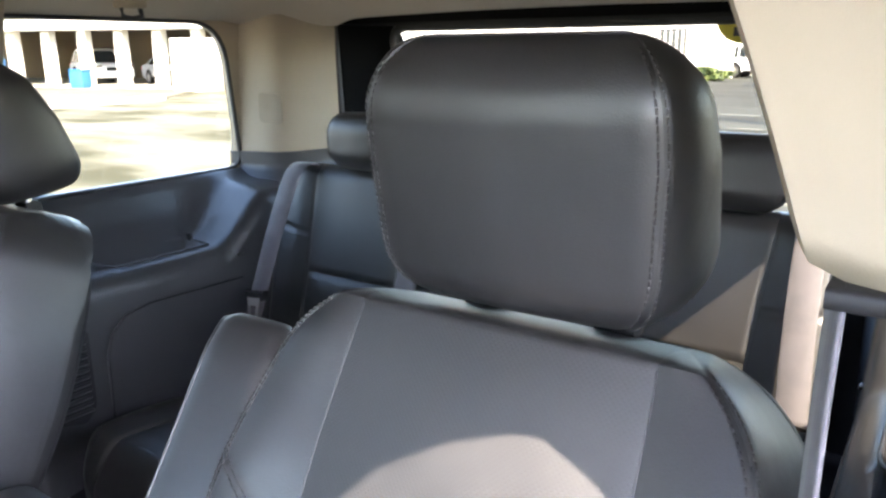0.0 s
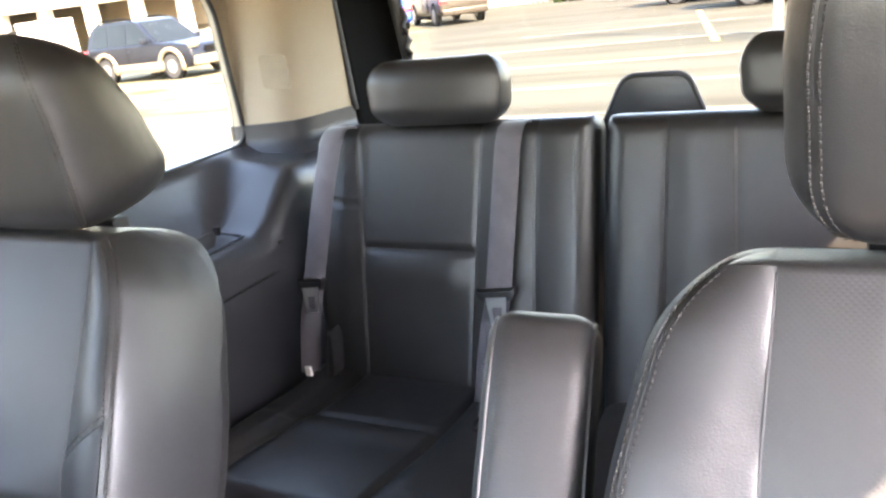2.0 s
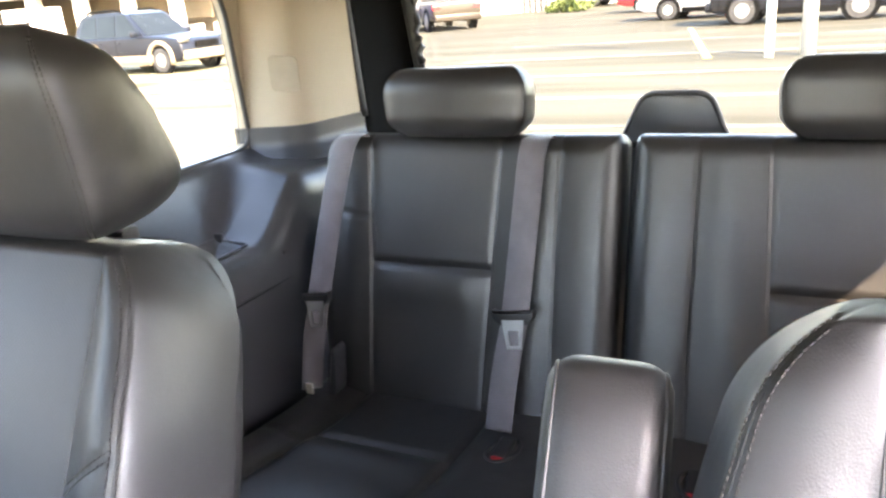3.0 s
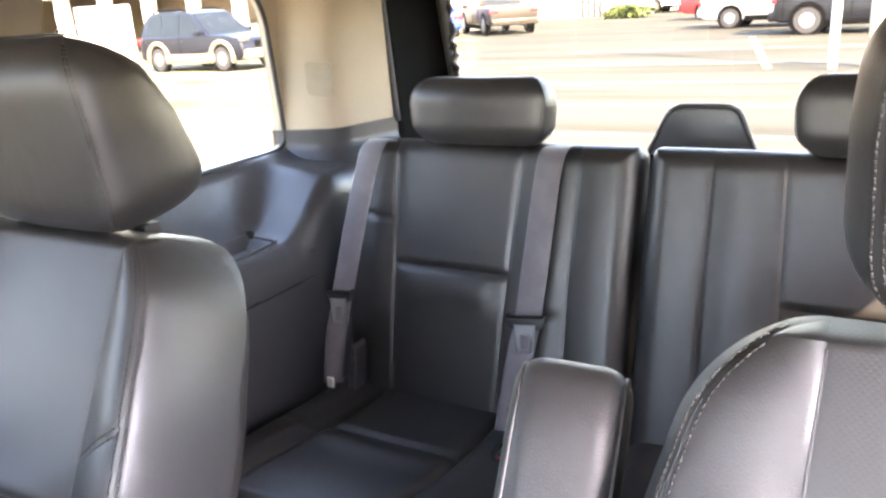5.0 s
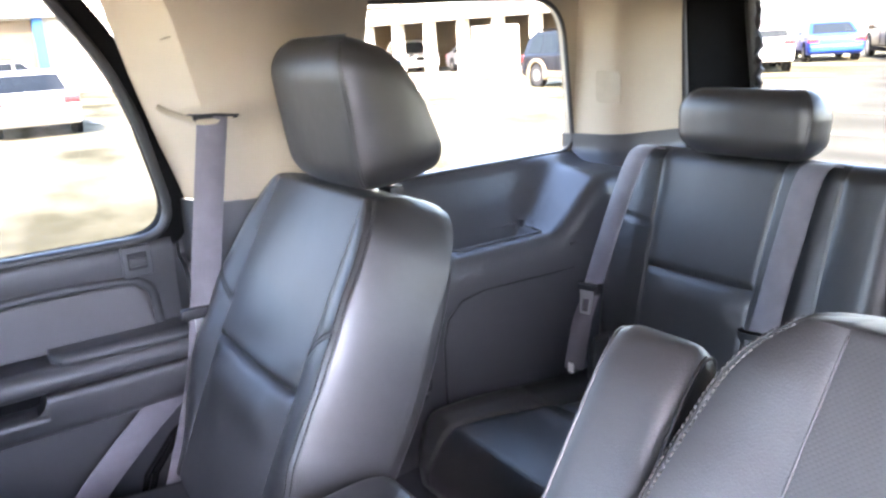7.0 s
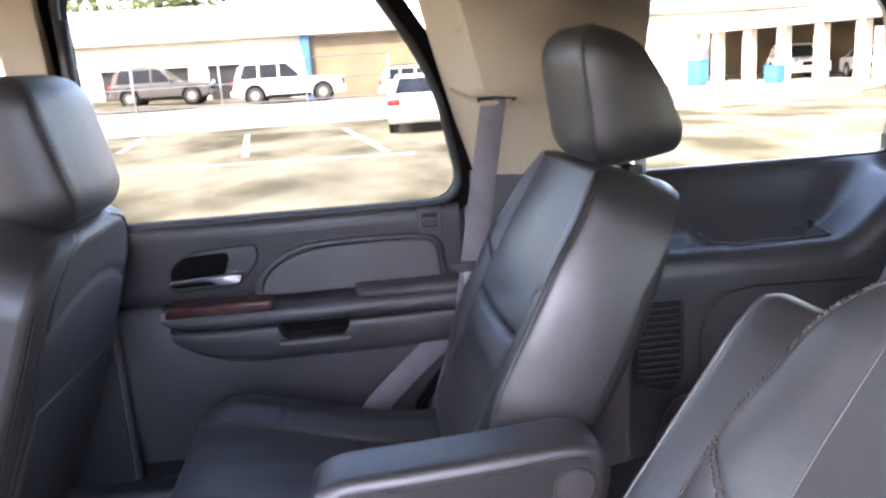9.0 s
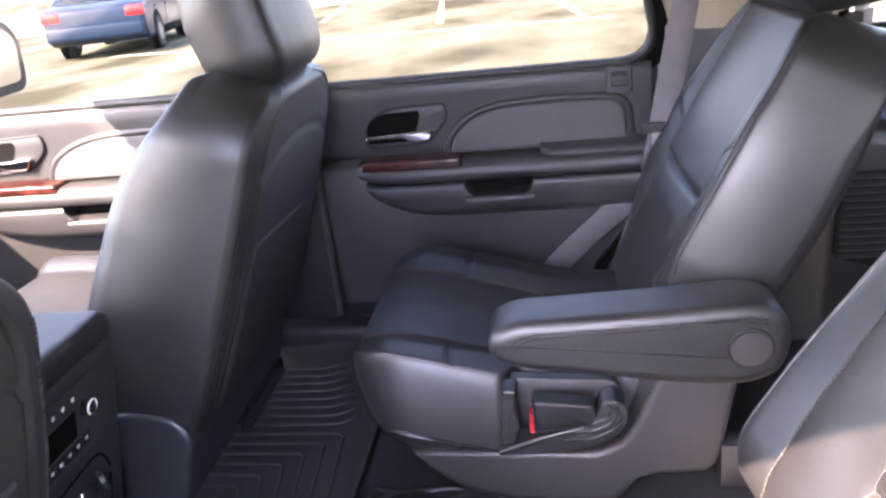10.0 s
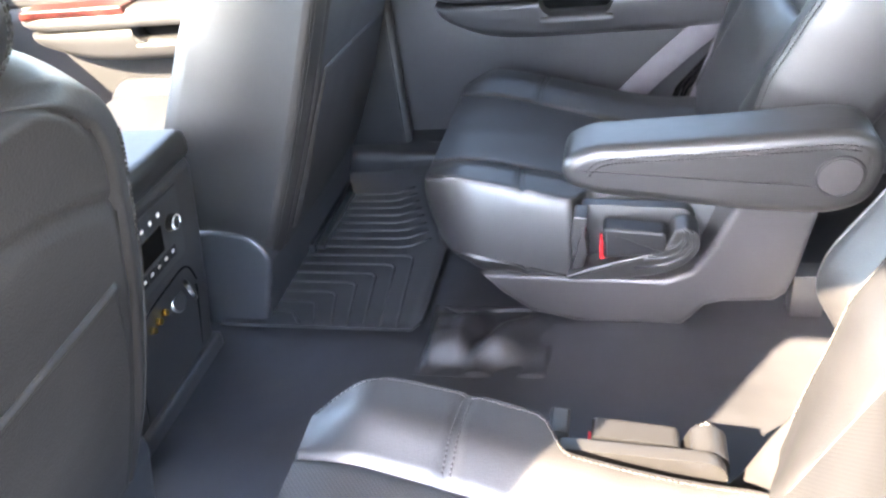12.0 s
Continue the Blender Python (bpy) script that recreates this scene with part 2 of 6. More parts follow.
def sheet(rows, thick, name, material, parent=None, label="", flip=False, out=None):
    """A skin through rows of points, with a thickness towards out."""
    nr, nc = len(rows), len(rows[0])
    v = [Vector(p) for r in rows for p in r]
    o = Vector(out) * thick
    verts = v + [p + o for p in v]
    n = nr * nc
    faces = grid_faces(nr, nc, flip) + [tuple(i + n for i in q[::-1]) for q in grid_faces(nr, nc, flip)]
    rim = [i for i in range(nc)] + [i * nc + nc - 1 for i in range(1, nr)] + [(nr - 1) * nc + j for j in range(nc - 2, -1, -1)] + [i * nc for i in range(nr - 2, 0, -1)]
    for i in range(len(rim)):
        a, b = rim[i], rim[(i + 1) % len(rim)]
        faces.append((b, a, a + n, b + n) if not flip else (a, b, b + n, a + n))
    ob = mesh_ob(name, verts, faces, material, parent, label)
    ob.data.set_sharp_from_angle(angle=radians(50))
    return ob


def rim_drop(d, r):
    """Fall of a pad's face towards its rim at distance d; r: a radius, or (width, height) for a deep sewn side panel."""
    if isinstance(r, tuple):
        u = np.clip(1 - d / r[0], 0, 1)
        return r[1] * (0.55 * u ** 1.5 + 0.45 * (1 - np.sqrt(np.maximum(0, 1 - u * u))))
    q = np.clip(d, 0, r)
    return r - np.sqrt(np.maximum(0, r * r - (r - q) ** 2))


def pad(H, lo, hi, zf, zb, rf, rb, place, nu=64, nv=72, region=None, ends=(1, 1), mirror=False, lines=(), breaks=(), bulge=0.0):
    """An upholstered pad: width lo(b)..hi(b) over its length b in 0..H, front height zf(a, b), back depth zb(a, b), rim radii rf, rb.
    Gives {region: (verts, faces)}; place maps arrays (a, b, c) to world points."""
    def spread(n):
        t = np.linspace(0, 1, n + 1)
        return 0.5 * t + 0.5 * (1 - np.cos(math.pi * t)) / 2
    # rows fall on the breaks, columns on the lines, so that seams run along the mesh
    tb = spread(nv) * H
    for k in breaks:
        tb[np.argmin(np.abs(tb - k))] = k
    b = tb[:, None] * np.ones((1, nu + 1))
    l, h = lo(b), hi(b)
    a = l + (h - l) * spread(nu)[None, :]
    mid = nv // 2
    at = [0]
    for f in lines:
        at.append(int(np.argmin(np.abs(a[mid] - f(b[mid])))))
    at.append(nu)
    raw = spread(nu)
    bounds = [l[:, 0]] + [np.clip(f(b[:, 0]), l[:, 0] + 0.004 * (i + 1), h[:, 0] - 0.004 * (len(lines) - i)) for i, f in enumerate(lines)] + [h[:, 0]]
    if lines:
        for q in range(len(at) - 1):
            c0, c1 = at[q], at[q + 1]
            t = (raw[c0:c1 + 1] - raw[c0]) / (raw[c1] - raw[c0])
            a[:, c0:c1 + 1] = bounds[q][:, None] + (bounds[q + 1] - bounds[q])[:, None] * t[None, :]
    d = np.minimum(a - l, h - a)
    if ends[0]:
        d = np.minimum(d, b)
    if ends[1]:
        d = np.minimum(d, H - b)

    rh = rf[1] if isinstance(rf, tuple) else rf
    cf = zf(a, b) - rim_drop(d, rf)
    room = np.maximum(0.004, zf(a, b) - rh + zb(a, b) - 0.003)
    rr = np.minimum(rb, room)
    q = np.minimum(np.maximum(d, 0), rr)
    cb = -zb(a, b) + rr - np.sqrt(np.maximum(0, rr * rr - (rr - q) ** 2))
    F = np.stack(place(a, b, cf), -1).reshape(-1, 3)
    B = np.stack(place(a, b, cb), -1).reshape(-1, 3)
    nr, nc = nv + 1, nu + 1
    N = nr * nc
    quads = np.array(grid_faces(nr, nc))
    ca, cbb = a.reshape(-1)[quads].mean(1), b.reshape(-1)[quads].mean(1)
    reg = region(ca, cbb) if region else np.zeros(len(quads), int)
    out = {}
    for k in np.unique(reg):
        q = quads[reg == k]
        if mirror:
            q = q[:, ::-1]
        used, inv = np.unique(q, return_inverse=True)
        out[int(k)] = (F[used].tolist(), inv.reshape(q.shape).tolist())
    rim = list(range(nc)) + [i * nc + nc - 1 for i in range(1, nr)] + [(nr - 1) * nc + j for j in range(nc - 2, -1, -1)] + [i * nc for i in range(nr - 2, 0, -1)]
    faces = [tuple(q[::-1]) for q in quads.tolist()]
    m = len(rim)
    # the side strip runs from the back rim to the front rim, swelling outwards on its way
    ra, rb_, rc0, rc1 = (v.reshape(-1)[rim] for v in (a, b, cb, cf))
    da, db = np.roll(ra, -1) - np.roll(ra, 1), np.roll(rb_, -1) - np.roll(rb_, 1)
    ln = np.maximum(1e-9, np.hypot(da, db))
    oa, ob_ = db / ln, -da / ln
    K = 7 if bulge else 1
    rings = [rim]
    verts = [B]
    for k in range(1, K + 1):
        t = k / K
        e = bulge * 4 * t * (1 - t)
        verts.append(np.stack(place(ra + oa * e, rb_ + ob_ * e, rc0 + (rc1 - rc0) * t), -1) if k < K else F[rim])
        rings.append([N + (k - 1) * m + i for i in range(m)])
    for k in range(K):
        for i in range(m):
            j = (i + 1) % m
            faces.append((rings[k][j], rings[k][i], rings[k + 1][i], rings[k + 1][j]))
    verts = np.concatenate(verts)
    faces = [tuple(f[::-1]) for f in faces] if mirror else faces
    out["shell"] = (verts.tolist(), faces)
    return out


def groove(d, depth, width):
    return depth * np.exp(-(d / width) ** 2)


# ---- the cabin's shell ----
FLOOR = 0.05
GROUND = -0.58


def build_floor():
    fl = thing("floor", (0, 0, FLOOR), "black vinyl car floor covering, slightly wavy", "floor", kind="structure")
    ys = np.linspace(-1.45, 2.1, 60)
    xs = np.linspace(-0.80, 0.80, 41)
    rows = []
    for y in ys:
        row = []
        for x in xs:
            z = FLOOR + 0.003 * math.sin(9 * x + 4 * y) * math.sin(7 * y - 2 * x)
            z += 0.06 * ss(0.7, 0.8, abs(x)) * ss(0.9, 0.6, y) * ss(-0.1, 0.1, y)
            z += 0.10 * ss(-0.28, -0.40, y) * 0.4
            row.append((x, y, z))
        rows.append(row)
    sheet(rows, 0.05, "floor_covering", VINYL, fl, out=(0, 0, -1))
    part("floor_pan", boxed((-0.95, -1.52, FLOOR - 0.2), (0.95, 2.1, FLOOR - 0.08), 0.02), BLACK, fl)


def window_outline(y0, y1, z0, z1, slant=0.0, r=(0.07, 0.07, 0.09, 0.09)):
    """Rear-bottom, front-bottom, front-top, rear-top corners of a side window in (y, z); slant moves the top of the rear edge forward."""
    return poly_round([(y0, z0), (y1, z0), (y1, z1), (y0 + slant, z1)], list(r), 8)


def side_x(s, z):
    """The glass's place across the car at height z."""
    return s * (0.875 - 0.10 * max(0.0, z - 0.64) ** 1.2)


def ring_wall(name, s, outline, rect, material, label, thick=0.05, grow=0.0):
    """Panel between a window's outline and a rectangle (y0, y1, z0, z1) round it, or a band of width grow."""
    y0, y1, z0, z1 = rect
    n = len(outline)
    cy, cz = sum(p[0] for p in outline) / n, sum(p[1] for p in outline) / n
    verts, faces = [], []
    for p in outline:
        d = Vector((p[0] - cy, p[1] - cz))
        k = 1e9
        if d.x:
            k = min(k, ((y1 if d.x > 0 else y0) - cy) / d.x)
        if d.y:
            k = min(k, ((z1 if d.y > 0 else z0) - cz) / d.y)
        q = (cy + d.x * k, cz + d.y * k)
        if grow:
            q = (p[0] + d.normalized().x * grow, p[1] + d.normalized().y * grow)
        verts += [(side_x(s, p[1]) - s * 0.02, *p), (side_x(s, q[1]) - s * 0.02, *q), (side_x(s, q[1]) + s * thick, *q), (side_x(s, p[1]) + s * thick, *p)]
    for i in range(n):
        a, b = 4 * i, 4 * ((i + 1) % n)
        for j in range(4):
            faces.append((a + j, a + (j + 1) % 4, b + (j + 1) % 4, b + j))
    ob = mesh_ob(name, verts, faces, material, smooth=False)
    return tagged(ob, label, "wall", kind="structure")


def side_window(name, s, outline, label, seal=0.012, pane=TINTED, glass=True):
    w = thing(name, (side_x(s, 0.8), outline[0][0], 0.64), label, "window", kind="structure")
    v, f = tube([(side_x(s, p[1]) - s * 0.018, p[0], p[1]) for p in outline], seal, 8, closed=True)
    mesh_ob("window_seal", v, f, RUBBER, w, "black rubber window seal")
    if glass:
        n = len(outline)
        g = mesh_ob("pane", [(side_x(s, p[1]), *p) for p in outline], [tuple(range(n))], pane, w, "tinted side glass", smooth=False)
        g.visible_shadow = s < 0
    return w


QW = window_outline(-1.045, -0.405, 0.668, 1.035, 0.06, (0.05, 0.06, 0.07, 0.10))
DW = poly_round([(-0.052, 0.638), (0.71, 0.638), (0.71, 1.125), (0.145, 1.125), (0.004, 0.91)], [0.085, 0.05, 0.06, 0.07, 0.10], 8)
FW = window_outline(0.79, 1.75, 0.642, 1.125, 0.0, (0.04, 0.10, 0.05, 0.05))


def quarter_trim(s):
    """Lower dark side trim of the rear cabin with its shelf, lofted along the car."""
    q = thing("quarter_trim", (s * 0.68, -0.5, FLOOR), "charcoal moulded plastic rear side trim with shelf and vent", "car trim", kind="structure")
    rows = []
    tray = lambda x, y: float(ss(0, 0.007, x - 0.700) * ss(0, 0.007, 0.786 - 0.10 * max(0.0, -0.60 - y) - x + 0.02) * ss(0, 0.02, y + 0.797) * ss(0, 0.05, -0.515 - y + 0.6 * (0.79 - x)))
    for y in np.concatenate([np.linspace(-0.055, -1.03, 150), np.linspace(-1.036, -1.42, 70)]):
        xw = float(np.interp(-y, [0.05, 0.12, 0.25, 0.35, 0.6, 1.0, 1.45], [0.835, 0.80, 0.715, 0.678, 0.665, 0.655, 0.60]))
        zs = 0.525 + 0.110 * float(ss(0.795, 0.96, -y)) + 0.06 * float(ss(0.30, 0.12, -y))
        sill = 0.6695
        xs = 0.775 - 0.03 * float(ss(0.84, 0.97, -y))
        prof = [(xw + 0.012, FLOOR - 0.02), (xw + 0.006, 0.20), (xw, 0.36), (xw - 0.004, zs - 0.05), (xw + 0.002, zs - 0.022), (xw + 0.014, zs - 0.006), (xw + 0.030, zs + 0.001)]
        xe = max(xs - 0.005, xw + 0.05)
        prof += [(x, zs + 0.001 + 0.009 * k - 0.024 * tray(x, y)) for k, x in ((k, xw + 0.030 + (xe - xw - 0.030) * k) for k in np.linspace(0.06, 1, 26))]
        z0 = zs + 0.010
        prof += [(max(x, xe + 0.002), z0 + (sill - z0) * g) for x, g in ((0.788, 0.10), (0.808, 0.28), (0.825, 0.52), (0.838, 0.78), (0.848, 0.94), (0.862, 1.0))] + [(0.885, sill + 0.001)]
        rows.append([(s * x, y, z) for x, z in prof])
    sheet(rows, 0.03, "trim_panel", PLASTIC, q, out=(s, 0, -0.2))
    # raised lip round the storage tray
    tr = [(s * p[0], p[1], 0.5305 + 0.06 * (p[0] - 0.70)) for p in poly_round([(0.699, -0.545), (0.699, -0.797), (0.782, -0.797), (0.792, -0.535)], [0.05, 0.012, 0.02, 0.04], 8)]
    v, f = tube(tr, 0.0030, 8, closed=True)
    mesh_ob("tray_lip", v, f, PLASTIC, q, "raised lip of the storage tray")
    part("tray_catch", boxed((min(s * 0.762, s * 0.778), -0.800, 0.522), (max(s * 0.762, s * 0.778), -0.792, 0.548), 0.002), BLACK, q, "small black tray catch")
    if s < 0:
        for yc in (-0.62, -0.71):
            v, f = tube([(-0.735 + 0.036 * math.cos(g), yc + 0.036 * math.sin(g), 0.520) for g in np.linspace(0, 2 * math.pi, 28, endpoint=False)], 0.004, 6, closed=True)
            mesh_ob("cup_ring", v, f, SOFT, q, "dark cup holder ring")
    # seam line of the lower access panel
    line = [(s * 0.657, -0.49, 0.20), (s * 0.657, -0.492, 0.36), (s * 0.657, -0.505, 0.405), (s * 0.657, -0.54, 0.437), (s * 0.657, -0.60, 0.448), (s * 0.652, -0.90, 0.443)]
    P = []
    for i in range(len(line) - 1):
        for j in range(6):
            P.append(Vector(line[i]).lerp(Vector(line[i + 1]), j / 6))
    v, f = tube(P, 0.0028, 6)
    mesh_ob("panel_seam", v, f, BLACK, q)
    # louvred vent
    back = prism(poly_round([(-0.355, 0.258), (-0.435, 0.235), (-0.46, 0.265), (-0.46, 0.43), (-0.355, 0.428)], 0.012), min(s * 0.664, s * 0.674), max(s * 0.664, s * 0.674), "x")
    part("vent_backing", back, BLACK, q)
    for i in range(12):
        z = 0.258 + i * 0.0145
        part("louvre", boxed((min(s * 0.6585, s * 0.668), -0.452, z), (max(s * 0.6585, s * 0.668), -0.362, z + 0.0065), 0.002, 1), PLASTIC, q)
    # small cap at the seat's base
    part("trim_cap", prism(poly_round([(-0.86, 0.497), (-0.842, 0.497), (-0.842, 0.503), (-0.86, 0.503)], 0.002), min(s * 0.651, s * 0.66), max(s * 0.651, s * 0.66), "x"), TRIM_GREY, q)
    return q


def c_pillar(s):
    """Padded beige pillar trim between the rear door and the quarter window, with the belt's slot."""
    c = thing("pillar_trim", (s * 0.74, -0.2, 0.70), "beige padded pillar trim with a seat belt slot", "car trim", kind="structure")
    rows = []
    for z in np.linspace(0.704, 1.14, 30):
        k = (z - 0.70) / 0.36
        yf = -0.057 + 0.102 * k
        yb = -0.455 + 0.03 * k
        dx = -0.09 * max(0, k) ** 1.5
        lip = 0.047 * float(ss(0.842, 0.872, z)) * float(ss(1.10, 1.0, z)) + 0.012
        plan = [(yf - 0.012, 0.858), (yf - 0.022, 0.835), (yf - 0.04, 0.79), (yf - 0.065, 0.765 - lip), (yf - 0.11, 0.752 - lip), (-0.14, 0.748 - lip), (-0.22, 0.752 - lip), (-0.30, 0.765 - lip * 0.7),
                (-0.37, 0.785), (-0.42, 0.812), (yb + 0.02, 0.84), (yb + 0.004, 0.862), (yb, 0.88)]
        rows.append([(s * (x + dx), y, z) for y, x in plan])
    sheet(rows, 0.02, "trim_panel", BEIGE, c, out=(s, 0, 0))
    rows = [[(s * (x - 0.006 * float(ss(0.46, 0.72, z))), y, z) for y, x in ((-0.062, 0.86), (-0.070, 0.83), (-0.085, 0.785), (-0.11, 0.757), (-0.16, 0.745), (-0.24, 0.745), (-0.32, 0.758), (-0.39, 0.79), (-0.45, 0.845), (-0.455, 0.875))] for z in np.linspace(0.46, 0.7035, 8)]
    sheet(rows, 0.02, "lower_trim", PLASTIC, c, "charcoal lower pillar trim", out=(s, 0, 0))
    # belt slot: a curved lip and the dark opening
    if s > 0:
        v, f = tube([(s * (0.691 + 3 * (y + 0.095) ** 2), y, 0.849 + 4.2 * (y + 0.095) ** 2) for y in np.linspace(-0.012, -0.140, 18)], 0.0060, 8)
        mesh_ob("slot_lip", v, f, BEIGE, c)
    part("slot", prism(poly_round([(-0.06, 0.851), (-0.134, 0.851), (-0.138, 0.862), (-0.06, 0.862)], 0.005), min(s * 0.688, s * 0.735), max(s * 0.688, s * 0.735), "x"), BLACK, c, "dark belt slot")
    if s < 0:
        return c
    v, f = tube([(s * (0.662), y, 0.985 - 9 * (abs(y + 0.055)) ** 2.2) for y in np.linspace(-0.02, -0.09, 10)], 0.0018, 6)
    mesh_ob("cap_edge", v, f, BEIGE, c)
    return c


def seat_belt_side(s):
    b = thing("seat_belt", (s * 0.72, -0.08, 0.5), "grey webbing shoulder belt hanging from the pillar", "seat belt", group="seat belts")
    v, f = ribbon([(s * 0.690, -0.092, 0.858), (s * 0.690, -0.0815, 0.80), (s * 0.692, -0.060, 0.68), (s * 0.692, -0.036, 0.545), (s * 0.697, -0.014, 0.42), (s * 0.71, 0.02, 0.30), (s * 0.73, 0.06, 0.17)], (0.25 * s, 1, 0.05), 0.048)
    mesh_ob("webbing", v, f, BELT, b)
    tongue = part("tongue", boxed((min(s * 0.683, s * 0.70), -0.066, 0.526), (max(s * 0.683, s * 0.70), 0.006, 0.546), 0.006), BLACK, b)
    part("tongue_blade", boxed((min(s * 0.690, s * 0.693), -0.038, 0.500), (max(s * 0.690, s * 0.693), -0.016, 0.530), 0.001, 1), SILVER, tongue, "steel latch blade")
    return b


def d_pillar(s):
    """Beige rear corner trim and the black surround of the tailgate."""
    d = thing("pillar_trim", (s * 0.72, -1.1, 0.715), "beige moulded rear corner trim", "car trim", kind="structure")
    rows = []
    for z in np.linspace(0.712, 1.075, 26):
        k = (z - 0.70) / 0.36
        plan = [(-1.035, 0.885), (-1.030, 0.872), (-1.038, 0.855), (-1.048, 0.82), (-1.058, 0.785), (-1.07, 0.752), (-1.088, 0.732), (-1.12, 0.718), (-1.17, 0.706), (-1.22, 0.692), (-1.255, 0.684), (-1.262, 0.72)]
        rows.append([(s * (x + k * float(np.interp(x, [0.694, 0.75, 0.88], [0.012, -0.015, -0.045]))), y, z) for y, x in plan])
    sheet(rows, 0.02, "trim_panel", BEIGE, d, out=(s * 0.7, -0.7, 0))
    low = [(-1.032, 0.885), (-1.027, 0.870), (-1.034, 0.852), (-1.044, 0.818), (-1.054, 0.782), (-1.066, 0.749), (-1.084, 0.729), (-1.117, 0.715), (-1.168, 0.703), (-1.219, 0.689), (-1.256, 0.680), (-1.262, 0.72)]
    rows = [[(s * (x - 0.030 * float(ss(0.675, 0.630, z)) * (x < 0.86)), y + 0.030 * float(ss(0.675, 0.630, z)), z) for y, x in low] for z in np.linspace(0.60, 0.7115, 12)]
    sheet(rows, 0.02, "lower_corner_panel", SOFT, d, "black lower corner panel", out=(s * 0.7, -0.7, 0))
    # speaker grille
    g = poly_round([(-0.032, 0.783), (0.032, 0.79), (0.032, 0.865), (-0.032, 0.858)], 0.012)
    gm = Matrix.Translation((s * 0.752, -1.062, 0)) @ Matrix.Rotation(s * radians(17), 4, "Z")
    bm = prism(g, -0.004, 0.003, "y")
    bmesh.ops.transform(bm, matrix=gm, verts=bm.verts)
    part("speaker_grille", bm, GRILLE, d, "square cloth speaker grille")
    # black surround of the tailgate, running back to the rear glass
    t = thing("tailgate_surround", (s * 0.68, -1.3, 0.6), "black plastic tailgate surround", "car trim", kind="structure")
    rows = []
    for z in np.linspace(0.30, 1.06, 22):
        k = max(0, z - 0.70) / 0.36
        dx = 0.022 * k
        plan = [(-1.253, 0.70), (-1.258, 0.682), (-1.265, 0.674), (-1.28, 0.673), (-1.33, 0.668), (-1.38, 0.656), (-1.42, 0.640), (-1.44, 0.622), (-1.45, 0.605)]
        rows.append([(s * (x + dx), y, z) for y, x in plan])
    sheet(rows, 0.03, "surround_panel", DULL, t, out=(s * 0.8, -0.6, 0))
    v, f = tube([(s * (0.682 + 0.022 * max(0, z - 0.7) / 0.36), -1.258, z) for z in np.linspace(0.70, 1.03, 14)], 0.009, 8)
    mesh_ob("rubber_seal", v, f, RUBBER, t)
    return d


def rear_gate():
    t = thing("tailgate", (0, -1.5, 0.4), "closed tailgate with wide rear window and black lower trim", "tailgate", kind="structure")
    out = poly_round([(-0.603, 0.595), (0.603, 0.595), (0.634, 1.03), (-0.634, 1.03)], [0.06, 0.06, 0.05, 0.05], 8)

    def yy(z):
        return -1.47 + 0.10 * (z - 0.62)
    n = len(out)
    g = mesh_ob("pane", [(x, yy(z), z) for x, z in out], [tuple(range(n))], TINTED, t, "tinted rear glass", smooth=False)
    g.visible_shadow = False
    v, f = tube([(x, yy(z) + 0.008, z) for x, z in out], 0.014, 8, closed=True)
    mesh_ob("glass_seal", v, f, RUBBER, t)
    part("lower_trim", boxed((-0.66, -1.56, 0.0), (0.66, -1.445, 0.588), 0.02), PLASTIC, t)
    part("header", boxed((-0.70, -1.50, 1.032), (0.70, -1.262, 1.12), 0.012), DULL, t)
    # wiper motor cover at the foot of the glass
    wm = prism(poly_round([(-0.128, 0.60), (0.112, 0.60), (0.058, 0.712), (-0.082, 0.712)], [0.01, 0.01, 0.03, 0.03]), -1.462, -1.425, "y", 0.008)
    part("wiper_motor_cover", wm, PLASTIC, t, "dark blue-black trapezoid cover")
    ring = poly_round([(-0.128, 0.60), (0.112, 0.60), (0.058, 0.715), (-0.082, 0.715)], [0.01, 0.01, 0.03, 0.03])
    v, f = tube([(x, -1.432, z) for x, z in ring], 0.007, 8, closed=True)
    mesh_ob("cover_rim", v, f, RUBBER, t)
    # round sticker at the top edge of the glass, seen from behind
    st = poly_round([(-0.455, 1.026), (-0.44, 0.992), (-0.395, 0.974), (-0.30, 0.974), (-0.262, 0.990), (-0.245, 1.026)], [0.004, 0.02, 0.03, 0.03, 0.02, 0.004])
    sk = mesh_ob("sticker", [(x, yy(z) + d, z) for d in (0.003, 0.0042) for x, z in st], [tuple(range(len(st)))[::-1], tuple(range(len(st), 2 * len(st)))], STICKER, t, "yellow window sticker with dark print", smooth=False)
    for x0, x1, z0, z1 in ((-0.40, -0.375, 0.988, 1.012), (-0.36, -0.325, 0.995, 1.015), (-0.31, -0.285, 0.992, 1.012)):
        part("print_bar", boxed((x0, yy(1.0) + 0.0035, z0), (x1, yy(1.0) + 0.0055, z1), 0.0004, 1), BLACK, sk)
    # the struts and harness beside the glass
    for s in (1, -1):
        v, f = tube([(s * (0.596 + 0.0012 * i + 0.006 * math.sin(i * 2.3)), -1.435 + 0.004 * math.sin(i * 1.7), 0.66 + i * 0.018) for i in range(20)], [0.007 + 0.003 * ((i * 7) % 3) for i in range(20)], 7)
        mesh_ob("glass_strut", v, f, BLACK, t)
    return t


